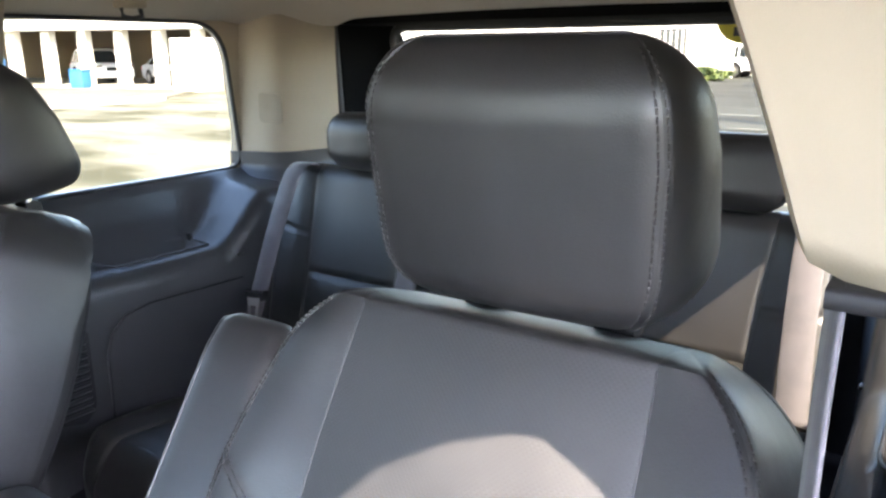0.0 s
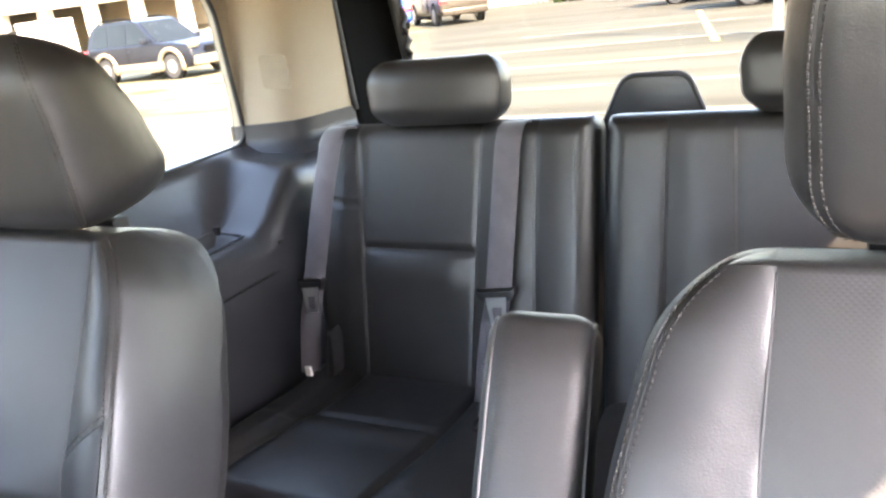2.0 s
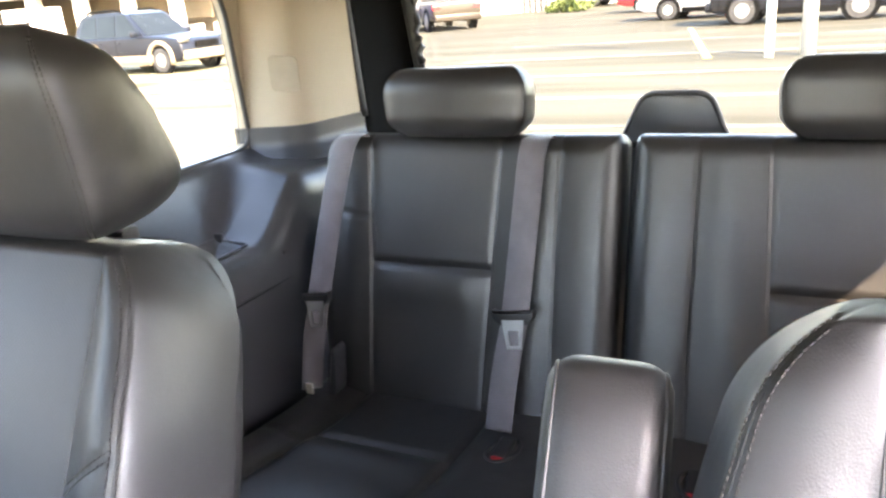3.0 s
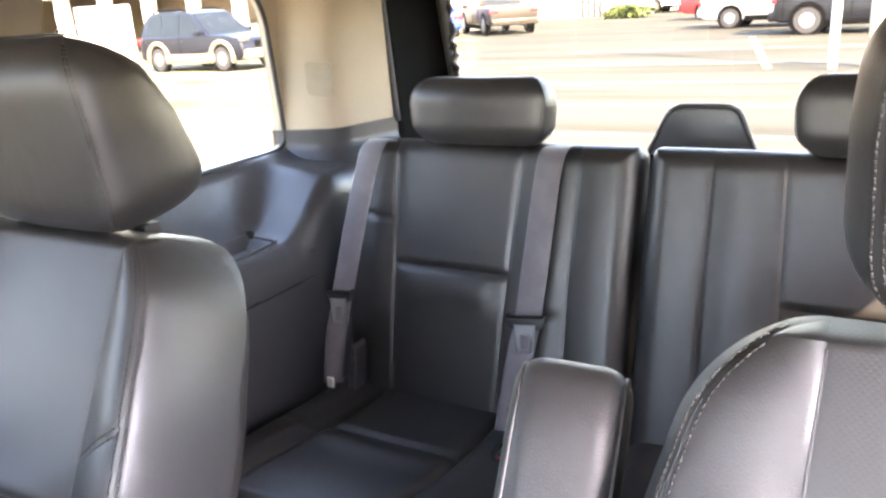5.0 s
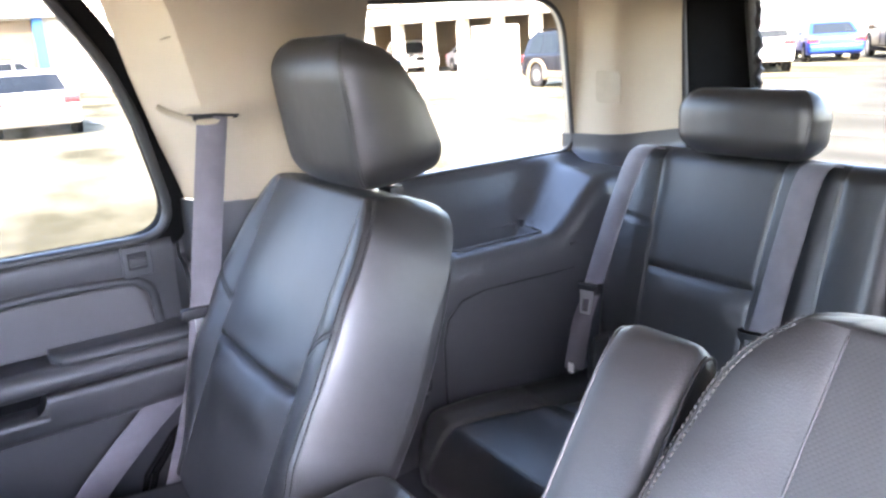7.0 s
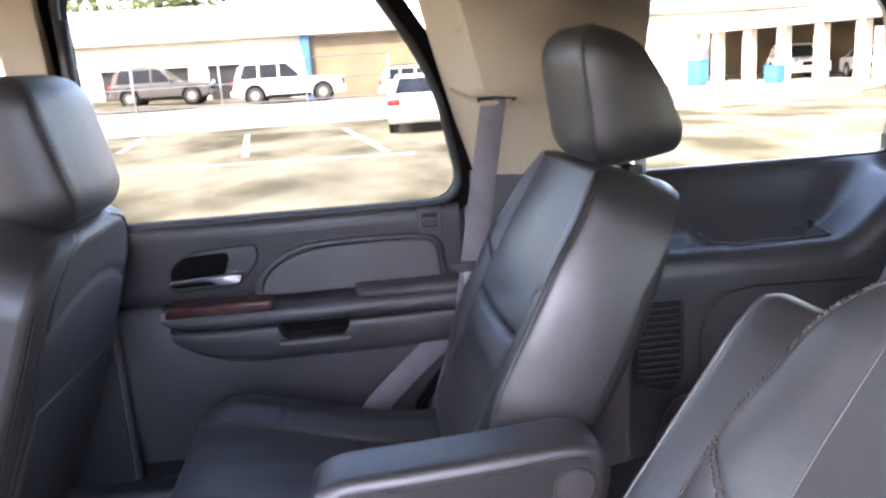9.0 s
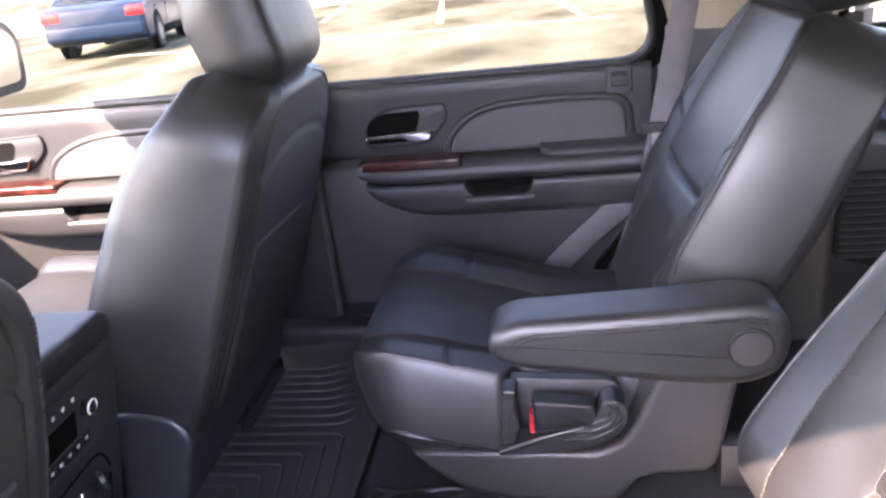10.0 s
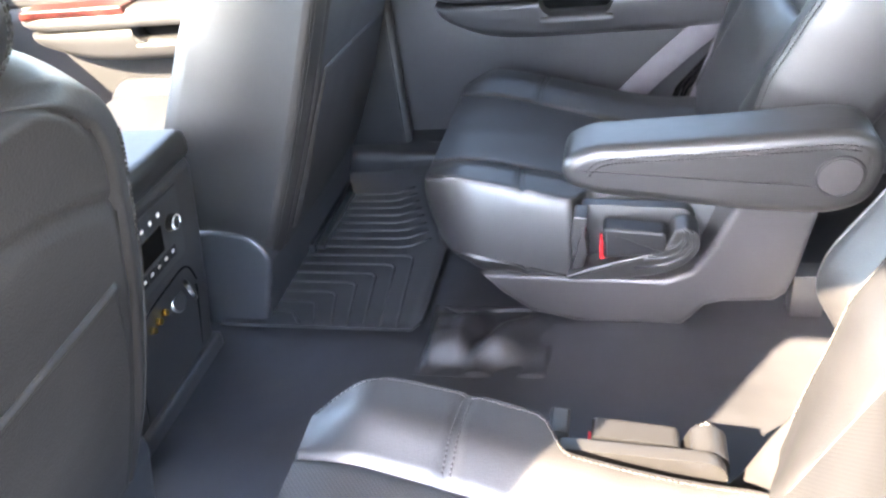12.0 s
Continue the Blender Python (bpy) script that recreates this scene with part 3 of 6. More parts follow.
def ceiling():
    rows = []
    for y in np.linspace(-1.262, 1.55, 62):
        row = []
        for x in np.linspace(-0.77, 0.86, 45):
            ax = abs(x)
            over = float(ss(-0.35, -0.08, y))
            z = 1.115 + 0.035 * over - 0.015 * (ax / 0.8) ** 2 - (0.065 - 0.06 * over) * float(ss(0.62, 0.86, ax)) - 0.058 * float(ss(-0.98, -1.25, y))
            row.append((x, y, z))
        rows.append(row)
    ob = sheet(rows, 0.06, "ceiling", HEADLINER, out=(0, 0, 1))
    tagged(ob, "beige cloth headliner with a gentle crown", "ceiling", kind="structure")
    h = thing("coat_hook", (0.72, -0.62, 1.05), "small beige ceiling coat hook", "hook")
    part("hook_base", boxed((0.655, -0.665, 1.05), (0.70, -0.615, 1.068), 0.005), BEIGE, h)
    v, f = tube([(0.675, -0.66, 1.05), (0.67, -0.66, 1.035), (0.672, -0.64, 1.03), (0.675, -0.62, 1.035), (0.675, -0.618, 1.05)], 0.005, 8)
    mesh_ob("hook_loop", v, f, TRIM_GREY, h)


def side_shell(s):
    ring_wall("wall_quarter", s, QW, (-1.30, -0.20, 0.60, 1.09), BEIGE, "beige panel round the rear side window", 0.004)
    side_window("window_quarter", s, QW, "rear quarter window with rounded corners", 0.0055)
    quarter_trim(s)
    c_pillar(s)
    d_pillar(s)
    seat_belt_side(s)
    # outer skin below the windows, behind the door
    part_ob = part("wall_side", boxed((min(s * 0.90, s * 0.95), -1.50, -0.15), (max(s * 0.90, s * 0.95), -0.02, 0.64), 0.01), BLACK)
    tagged(part_ob, "dark body side behind the trim", "wall", kind="structure")


def b_pillar(s):
    b = thing("pillar_trim", (s * 0.85, 0.73, 0.05), "front door pillar, beige above and charcoal below", "car trim", kind="structure")
    part("lower_cover", boxed((min(s * 0.795, s * 0.90), 0.699, 0.03), (max(s * 0.795, s * 0.90), 0.86, 0.66), 0.012), BLACK, b, "black lower pillar cover")
    part("sill_step", boxed((min(s * 0.74, s * 0.90), 0.60, 0.02), (max(s * 0.74, s * 0.90), 1.0, 0.105), 0.02, 3), BLACK, b, "black door sill step")
    part("upper_cover", prism(poly_round([(0.715, 0.655), (0.79, 0.655), (0.815, 1.14), (0.74, 1.14)], 0.01), min(s * 0.79, s * 0.88), max(s * 0.79, s * 0.88), "x"), BEIGE, b)
    v, f = tube([(s * 0.812, 0.700, z) for z in np.linspace(0.05, 1.05, 12)], 0.013, 8)
    mesh_ob("door_seal", v, f, RUBBER, b)
    return b


def front_body():
    """What closes the cabin ahead: bulkhead, windscreen and its frame."""
    w = thing("windscreen", (0, 1.8, 0.6), "windscreen and its black frame", "window", kind="structure")
    mesh_ob("pane", [(-0.74, 2.12, 0.64), (0.74, 2.12, 0.64), (0.66, 1.55, 1.07), (-0.66, 1.55, 1.07)], [(0, 1, 2, 3)], CLEAR, w, smooth=False)
    for s in (1, -1):
        v, f = tube([(s * 0.80, 2.12, 0.62), (s * 0.70, 1.57, 1.07)], 0.045, 10)
        mesh_ob("pillar", v, f, BEIGE, w)
    d = part("dashboard", prism(poly_round([(1.62, 0.05), (2.12, 0.05), (2.12, 0.64), (1.75, 0.62), (1.68, 0.52), (1.72, 0.35)], 0.04), -0.82, 0.82, "x"), PLASTIC)
    tagged(d, "charcoal dashboard body at the front of the cabin", "dashboard", kind="structure")
    b = part("wall_front", boxed((-0.92, 2.10, -0.15), (0.92, 2.16, 0.64), 0.01), BLACK)
    tagged(b, "dark bulkhead closing the cabin ahead", "wall", kind="structure")
    r = part("wall_roof", boxed((-0.77, -1.50, 1.218), (0.86, 1.58, 1.24), 0.01), BLACK)
    tagged(r, "roof skin above the headliner", "wall", kind="structure")
    for s in (1, -1):
        for y0, y1, z0 in ((-1.50, -0.20, 1.075), (-0.20, 1.58, 1.195)):
            rr = part("wall_roof_rail", boxed((min(s * 0.765, s * 0.92), y0, z0), (max(s * 0.765, s * 0.92), y1, 1.24), 0.01), BLACK)
            tagged(rr, "body rail along the roof's edge", "wall", kind="structure")
    # added wall, out of view, that cuts low light from the open-door side
    n = part("wall_light_blocker", boxed((-7.3, -2.2, GROUND), (-7.0, 8.0, 1.75), 0.01), BLOCKER)
    tagged(n, "plain grey-brown wall added out of view to cut light from the left", "wall", kind="structure")
    f = part("wall_driver_door", boxed((-0.94, 0.78, -0.15), (-0.86, 2.12, 0.64), 0.02), PLASTIC)
    tagged(f, "closed driver door panel", "wall", kind="structure")


build_floor()
ceiling()
for s in (1, -1):
    side_shell(s)
    b_pillar(s)
rear_gate()
front_body()
OPEN = poly_round([(-0.045, 0.06), (0.70, 0.06), (0.70, 1.175), (0.085, 1.175)], [0.12, 0.05, 0.06, 0.28], 8)
ring_wall("wall_door_opening", -1, OPEN, (-0.20, 0.80, -0.15, 1.21), BLACK, "body opening of the open rear door")
ring_wall("wall_door_frame", 1, DW, (-0.088, 0.722, 0.62, 1.15), DULL, "black rubber-lined rear door frame", grow=0.040)
side_window("window_door", 1, DW, "rear door window", 0.009, DOORGLASS)
ring_wall("wall_front_frame", 1, FW, (0.775, 1.80, 0.62, 1.15), RUBBER, "black front door frame")
side_window("window_front", 1, FW, "front passenger window", 0.010, FRONTGLASS)
ring_wall("wall_driver_frame", -1, FW, (0.775, 1.80, 0.62, 1.15), RUBBER, "black driver door frame")
side_window("window_driver", -1, FW, "driver window", 0.010, FRONTGLASS)


def door_panel(name, s, y0, y1, front):
    """Inner door trim between y0 (rear) and y1 (front): upper roll, insert, handle, armrest with pull, lower panel."""
    L = y1 - y0

    def Y(k):
        return y0 + (k + 0.035) / 0.735 * L
    d = thing(name, (s * 0.87, (y0 + y1) / 2, 0.03), "charcoal and grey door trim with armrest, insert and chrome handle", "car door", kind="structure")
    # upper panel leaning to the glass
    rows = []
    for y in np.linspace(y0, y1, 30):
        rows.append([(s * x, y, z) for x, z in [(0.885, 0.634), (0.874, 0.641), (0.862, 0.641), (0.852, 0.635), (0.846, 0.622), (0.847, 0.60), (0.851, 0.55), (0.853, 0.50), (0.852, 0.478), (0.860, 0.470)]])
    sheet(rows, 0.02, "upper_panel", DOOR_GREY, d, out=(s, 0, 0))
    rows = []
    for y in np.linspace(y0, y1, 30):
        bulge = 0.02 * float(ss(Y(0.40), Y(0.62), y))
        rows.append([(s * x, y, z) for x, z in [(0.868, 0.476), (0.862 - bulge * 0.3, 0.470), (0.862 - bulge, 0.44), (0.868 - bulge, 0.30), (0.872 - bulge, 0.18), (0.872, 0.10), (0.86, 0.05), (0.875, 0.03)]])
    sheet(rows, 0.03, "lower_panel", DOOR_GREY, d, out=(s, 0, 0))
    part("outer_skin", boxed((min(s * 0.90, s * 0.95), y0, -0.12), (max(s * 0.90, s * 0.95), y1, 0.63), 0.015), BLACK, d)
    # armrest: soft top pad, body below it with the pull cup between its two halves
    def bar(nm, ya, yb, section, label="", n=10, nose=0.0, m=ARM, power=5):
        """A rounded section in (x, z) drawn along the door; nose lifts the underside towards the front end."""
        sec = poly_round(section, [0.004] + [0.014] * (len(section) - 2) + [0.004], 5)
        top = max(p[1] for p in sec)
        verts, k = [], len(sec)
        for i in range(n + 1):
            t = i / n
            e = nose * t ** power
            f = 1 - 0.30 * max(0.0, (t - 0.9) / 0.1) ** 2 * (nose > 0)
            verts += [(s * (0.87 - (0.87 - x) * f), ya + (yb - ya) * t, top - (top - z) * (1 - e)) for x, z in sec]
        faces = [(i * k + j, i * k + (j + 1) % k, (i + 1) * k + (j + 1) % k, (i + 1) * k + j) for i in range(n) for j in range(k)]
        faces += [tuple(range(k))[::-1], tuple(range(n * k, n * k + k))]
        ob = mesh_ob(nm, verts, faces, m, d, label)
        ob.data.set_sharp_from_angle(angle=radians(45))
    padsec = [(0.87, 0.4225), (0.789, 0.4225), (0.783, 0.445), (0.797, 0.466), (0.87, 0.468)]
    bodysec = [(0.87, 0.338), (0.818, 0.336), (0.796, 0.352), (0.786, 0.395), (0.787, 0.4205), (0.87, 0.4205)]
    barsec = [(0.87, 0.338), (0.818, 0.336), (0.796, 0.352), (0.786, 0.383), (0.806, 0.391), (0.87, 0.392)]
    bar("armrest_pad", Y(-0.03), Y(0.603), padsec, "soft charcoal armrest pad", 40, 0.3, power=14)
    bar("armrest_rear", Y(-0.03), Y(0.218), bodysec)
    bar("armrest_front", Y(0.366), Y(0.590), bodysec, n=20, nose=0.8, power=3)
    bar("pull_bar", Y(0.217), Y(0.367), barsec)
    part("pull_recess", boxed((min(s * 0.832, s * 0.868), Y(0.205), 0.375), (max(s * 0.832, s * 0.868), Y(0.375), 0.428)), DULL, d, "dark pull cup")
    for ya, yb in ((Y(0.217), Y(0.235)), (Y(0.367), Y(0.348))):
        o = [(ya, 0.388), (yb, 0.390), (ya + (yb - ya) * 0.45, 0.397), (ya + (yb - ya) * 0.12, 0.409), (ya, 0.4235)]
        part("pull_corner", prism(o, s * 0.86, s * 0.7885, "x"), ARM, d)
    elb = [(0.87, 0.455), (0.795, 0.455), (0.789, 0.470), (0.800, 0.483), (0.87, 0.484)]
    bar("elbow_pad", Y(-0.03), Y(0.200), elb, n=14, nose=0.25)
    # wood strip on the armrest
    wd = poly_round([(Y(0.366), 0.452), (Y(0.592), 0.455), (Y(0.588), 0.478), (Y(0.372), 0.476)], [0.006, 0.008, 0.012, 0.008])
    part("wood_strip", prism(wd, s * 0.862, s * 0.7895, "x", 0.006, 3), WOOD, d, "dark red burl wood strip")
    # insert with its arched moulding
    arch = [(Y(0.25) + (Y(0.395) - Y(0.25)) * math.cos(g), 0.474 + 0.092 * math.sin(g)) for g in np.linspace(0, math.pi / 2, 16)]
    arch += [(Y(0.20), 0.5675), (Y(0.14), 0.5685), (Y(0.08), 0.567)]
    arch += [(Y(0.06) - (Y(0.06) - Y(0.018)) * math.sin(g), 0.530 + 0.036 * math.cos(g)) for g in np.linspace(0.1, math.pi / 2, 9)] + [(Y(0.014), 0.474)]
    part("insert", prism(arch, s * 0.86, s * 0.842, "x", 0.005, 3), INSERT, d, "light grey padded vinyl insert")
    P = []
    for i in range(len(arch) - 1):
        for j in range(5):
            P.append(Vector(arch[i]).lerp(Vector(arch[i + 1]), j / 5))
    P.append(Vector(arch[-1]))
    c0 = Vector((Y(0.2), 0.46))
    band = [p + (p - c0).normalized() * 0.008 for p in P]
    v, f = tube([(s * 0.852, p.x, p.y) for p in band], 0.010, 10)
    mesh_ob("insert_moulding", v, f, SOFT, d, "dark arched moulding")
    # inside handle: bezel ring, dark cup, chrome lever
    bz = poly_round([(Y(0.585), 0.497), (Y(0.44), 0.500), (Y(0.398), 0.552), (Y(0.40), 0.585), (Y(0.53), 0.580), (Y(0.58), 0.552)], [0.02, 0.02, 0.02, 0.012, 0.02, 0.03])
    part("handle_bezel", prism(bz, s * 0.862, s * 0.846, "x", 0.004, 2), DOOR_GREY, d, "handle bezel")
    v, f = tube([(s * 0.8465, y, z) for y, z in bz], 0.0028, 6, closed=True)
    mesh_ob("bezel_edge", v, f, BLACK, d)
    cup = poly_round([(Y(0.580), 0.506), (Y(0.490), 0.506), (Y(0.466), 0.532), (Y(0.456), 0.561), (Y(0.459), 0.574), (Y(0.548), 0.571), (Y(0.577), 0.547)], [0.008, 0.012, 0.01, 0.008, 0.006, 0.02, 0.012])
    part("handle_cup", prism(cup, s * 0.852, s * 0.8445, "x"), DULL, d, "dark handle cup")
    lv = poly_round([(Y(0.582), 0.514), (Y(0.50), 0.517), (Y(0.478), 0.506), (Y(0.438), 0.506), (Y(0.426), 0.533), (Y(0.50), 0.528), (Y(0.580), 0.524)], [0.004, 0.008, 0.008, 0.010, 0.005, 0.02, 0.004])
    part("handle_lever", prism(lv, s * 0.846, s * 0.832, "x", 0.004, 3), CHROME, d, "chrome door lever")
    if not front:
        # child lock pocket by the window
        lk = poly_round([(Y(0.004), 0.577), (Y(0.056), 0.577), (Y(0.056), 0.634), (Y(0.004), 0.634)], 0.006)
        part("lock_bezel", prism(lk, s * 0.855, s * 0.842, "x", 0.002, 1), PLASTIC, d)
        part("lock_pocket", boxed((min(s * 0.8405, s * 0.85), Y(0.013), 0.590), (max(s * 0.8405, s * 0.85), Y(0.047), 0.622), 0.002, 1), BLACK, d)
        part("lock_knob", boxed((min(s * 0.836, s * 0.848), Y(0.016), 0.596), (max(s * 0.836, s * 0.848), Y(0.044), 0.612), 0.003, 2), TRIM_GREY, d)
    return d


door_panel("door_rear", 1, -0.035, 0.70, False)
door_panel("door_front", 1, 0.80, 1.75, True)
mirror = thing("door_mirror", (0.95, 1.62, 0.66), "black outer mirror housing on the front passenger door", "car mirror")
part("mirror_housing", prism(poly_round([(0.93, 0.655), (1.13, 0.66), (1.15, 0.80), (1.09, 0.85), (0.94, 0.84)], [0.03, 0.04, 0.05, 0.04, 0.03]), 1.56, 1.66, "y", 0.03, 4), BLACK, mirror)
part("mirror_glass", prism(poly_round([(0.955, 0.68), (1.11, 0.685), (1.125, 0.79), (1.08, 0.825), (0.96, 0.815)], 0.025), 1.5585, 1.5565, "y"), CHROME, mirror, "mirror glass")
part("mirror_arm", boxed((0.87, 1.58, 0.652), (0.96, 1.65, 0.70), 0.015), BLACK, mirror)


# ---- seats ----
def stitches(pts, parent, r=0.0009, name="stitching", long=0.0042, gap=0.0013):
    """A row of single thread stitches along a seam."""
    P = np.array([tuple(p) for p in pts], dtype=float)
    run = np.concatenate([[0], np.cumsum(np.linalg.norm(np.diff(P, axis=0), axis=1))])
    v, f = [], []
    for s0 in np.arange(0.001, run[-1] - long, long + gap):
        q = [tuple(np.interp(d, run, P[:, k]) for k in range(3)) for d in (s0, s0 + long / 2, s0 + long)]
        tv, tf = tube(q, r * 0.8, 5)
        f += [tuple(i + len(v) for i in face) for face in tf]
        v += list(tv)
    return mesh_ob(name, v, f, PIPING, parent)


def back_place(s, cx, oy, oz, lean):
    ca, sa = math.cos(radians(lean)), math.sin(radians(lean))
    return lambda a, b, c: (s * (cx + a), oy - b * sa + c * ca, oz + b * ca + c * sa)


def headrest(place, parent, H=0.212, wf=0.116, wb=0.150, front=0.044, back=(0.112, 0.118, 0.088, 0.050, 0.020), rt=0.048, rb=0.055, posts=True, crown=0.008, seam=True, lean=0.0):
    """A padded head restraint: a crowned face sewn to side panels that widen to the back; back: its depth from foot to top."""
    nb, nf, ns, nk = 44, 26, 20, 26
    rows = []
    for i in range(nb + 1):
        u = i / nb
        b = H * (0.35 * u + 0.65 * (1 - math.cos(math.pi * u)) / 2)
        d0, d1 = min(b, rb), min(H - b, rt)
        ib, it = rb - math.sqrt(max(0, rb * rb - (rb - d0) ** 2)), rt - math.sqrt(max(0, rt * rt - (rt - d1) ** 2))
        ins = ib + it
        cb = float(np.interp(b / H, [0, 0.2, 0.5, 0.8, 1], back))
        k = 0.9 * ins
        g = float(np.interp(b / H, [0, 0.25, 0.6, 1], [0.89, 0.965, 1, 0.97]))
        f, w = wf * g - k * 0.8, wb * g * (1 - 0.06 * b / H) - k
        cf = front - 0.75 * ins - lean * b
        bk = -(cb - 0.8 * it - 0.45 * ib)
        row = [(-f + 2 * f * j / nf, cf + crown * math.cos(math.pi / 2 * (2 * j / nf - 1)) * (1 - ins / 0.06) - 0.0032 * (j in (0, nf))) for j in range(nf + 1)]
        # side panel: from the seam round to the back
        mid = cf + (bk - cf) * 0.62
        p0, p1, p2, p3 = Vector((f, cf)), Vector((f + (w - f) * 0.9, cf - (cf - mid) * 0.30)), Vector((w * 1.03, mid)), Vector((w * 0.80, bk))
        side = []
        for j in range(1, ns + 1):
            t = j / ns
            q = p0 * (1 - t) ** 3 + p1 * 3 * t * (1 - t) ** 2 + p2 * 3 * t * t * (1 - t) + p3 * t ** 3
            side.append((q.x, q.y))
        rear = [(w * 0.80 * (1 - 2 * j / nk), bk - 0.004 * math.sin(math.pi * j / nk)) for j in range(1, nk)]
        row += side + rear + [(-x, c) for x, c in side[::-1]]
        rows.append([place(x, b, c) for x, c in row])
    n = len(rows[0])
    verts = [p for r in rows for p in r]
    face, shell = [], []
    for i in range(nb):
        for j in range(n):
            q = (i * n + j, i * n + (j + 1) % n, (i + 1) * n + (j + 1) % n, (i + 1) * n + j)
            (face if j < nf else shell).append(q)
    shell += [tuple(range(n))[::-1], tuple(range(nb * n, nb * n + n))]

    def only(faces):
        used = sorted({k for q in faces for k in q})
        at = {k: i for i, k in enumerate(used)}
        return [verts[k] for k in used], [tuple(at[k] for k in q) for q in faces]
    hr = mesh_ob("headrest", *only(face), LEATHER, parent, "black leather headrest face")
    mesh_ob("headrest_shell", *only(shell), LEATHER, hr)
    if seam:
        for col, o in ((0, 0.0045), (nf, -0.0045), (nf + 1, 0.0)):
            for j, r in ((col, 0.0011),):
                P = [Vector(rows[i][j]).lerp(Vector(rows[i][j + (1 if col == 0 else -1)]), 0.35 if col <= nf else 0.0) for i in range(3, nb - 2)]
                stitches(P, hr, r)
        P = [Vector(rows[i][n - 1]) for i in range(3, nb - 2)]
        stitches(P, hr, 0.0012)
    if posts:
        for q in (-1, 1):
            v, f = tube([place(q * 0.062, -0.05, -0.03), place(q * 0.062, 0.03, -0.03)], 0.006, 10)
            mesh_ob("post", v, f, CHROME, parent, "chrome post")
            p0 = place(q * 0.062, -0.016, -0.03)
            part("post_sleeve", boxed((p0[0] - 0.018, p0[1] - 0.012, p0[2] - 0.012), (p0[0] + 0.018, p0[1] + 0.012, p0[2] + 0.008), 0.004), BLACK, parent)
    return hr


def captain_seat(s, arm_up):
    cx = 0.449 if arm_up else 0.478
    label = "black leather captain's chair with perforated insert and " + ("raised inner armrest" if arm_up else "lowered inner armrest")
    seat = thing("captain_chair", (s * cx, 0.2, FLOOR), label, "car seat", group="second row seats")
    wide = 0.009 if arm_up else 0.0
    H, W = 0.548, 0.026 if arm_up else 0.030
    place = back_place(s, cx, 0.02, 0.27, 27)
    SH = 0.094 if arm_up else 0.085
    sides = lambda b: sum(np.interp(b + d, [0, 0.1, 0.3, 0.41, 0.49, H], [0.222, 0.244, 0.251, 0.235, 0.215, 0.200]) for d in (-0.07, -0.035, 0, 0.035, 0.07)) / 5
    hwf = lambda b: sides(b) + wide - (SH - np.sqrt(np.maximum(0, SH ** 2 - np.clip(b - (H - SH), 0, SH) ** 2)))
    ins = lambda b: np.interp(b, [0, 0.2, 0.4, H], [0.142, 0.150, 0.149, 0.143]) - (0.014 if arm_up else 0.0)
    bol = lambda b: np.interp(b, [0, 0.08, 0.17, 0.35, 0.48, H], [-0.022, -0.008, 0.008, 0.010, 0.002, -0.006])
    PLEAT = 0.242
    band = lambda b: np.maximum(0.012, hwf(b) - W - ins(b))

    def zf(a, b):
        x = np.abs(a)
        z = 0.050 + 0.010 * np.sin(np.clip(b / H, 0, 1) * math.pi)
        # the bolster's front band swells between its two seams
        u = np.clip((x - ins(b)) / band(b), 0, 1)
        z = z + (bol(b) * ss(0, 0.9, u) + (0.003 if arm_up else 0.006) * np.sin(math.pi * u)) * (x > ins(b))
        z = z + 0.007 * np.cos(np.clip(x / ins(b), 0, 1) * math.pi / 2)
        z = z - groove(x - ins(b), 0.0004, 0.0030)
        z = z - groove(hwf(b) - x - W, 0.0024, 0.0022) * (x > ins(b) + 0.004)
        pl = b - PLEAT
        z = z - groove(pl, 0.012, 0.005) * ss(ins(b) + 0.006, ins(b) - 0.012, x) + 0.011 * np.exp(-((pl + 0.045) / 0.042) ** 2) * ss(ins(b), ins(b) - 0.055, x)
        z = z - groove(b - 0.304 - 0.75 * (x - 0.155), 0.0040, 0.0028) * ss(ins(b) - 0.002, ins(b) + 0.006, x) * ss(hwf(b) - W + 0.004, hwf(b) - W - 0.004, x)
        # faint creases where the leather is pulled towards its seams
        z = z + 0.0012 * np.sin(31 * a + 17 * b + 2 * np.sin(23 * b)) * ss(0.10, 0.02, np.abs(pl)) + 0.0007 * np.sin(58 * b + 9 * a) * (x > ins(b))
        return z
    zb = lambda a, b: 0.072 + 0.018 * np.sin(np.clip(b / H, 0, 1) * math.pi) - 0.02 * ss(H * 0.7, H, b)

    def region(a, b):
        flank = np.minimum(hwf(b) - np.abs(a), H - b) < W
        return np.where(np.abs(a) < ins(b), np.where(b > PLEAT, 1, 2), np.where(a < 0, 3, 4) + 2 * flank)
    RIM = (W, 0.120)
    g = pad(H, lambda b: -hwf(b), hwf, zf, zb, RIM, 0.03, place, 120, 110, region, (0, 1), lines=(lambda b: -(hwf(b) - W), lambda b: -ins(b), ins, lambda b: hwf(b) - W), breaks=(PLEAT, H - W))
    back = shell_ob("backrest", g["shell"], LEATHER, seat)
    mesh_ob("upper_insert", *g[1], PERF, back, "perforated leather insert")
    mesh_ob("lower_insert", *g[2], PERF, back)
    for k in (3, 4):
        mesh_ob("side_bolster", *g[k], LEATHER, back)
    for k in (5, 6):
        mesh_ob("side_panel", *g[k], LEATHER, back)

    def on_back(aa, bb, lift=0.0016):
        return np.stack(place(aa, bb, zf(aa, bb) - rim_drop(np.minimum(hwf(bb) - np.abs(aa), H - bb), RIM) + lift), -1)
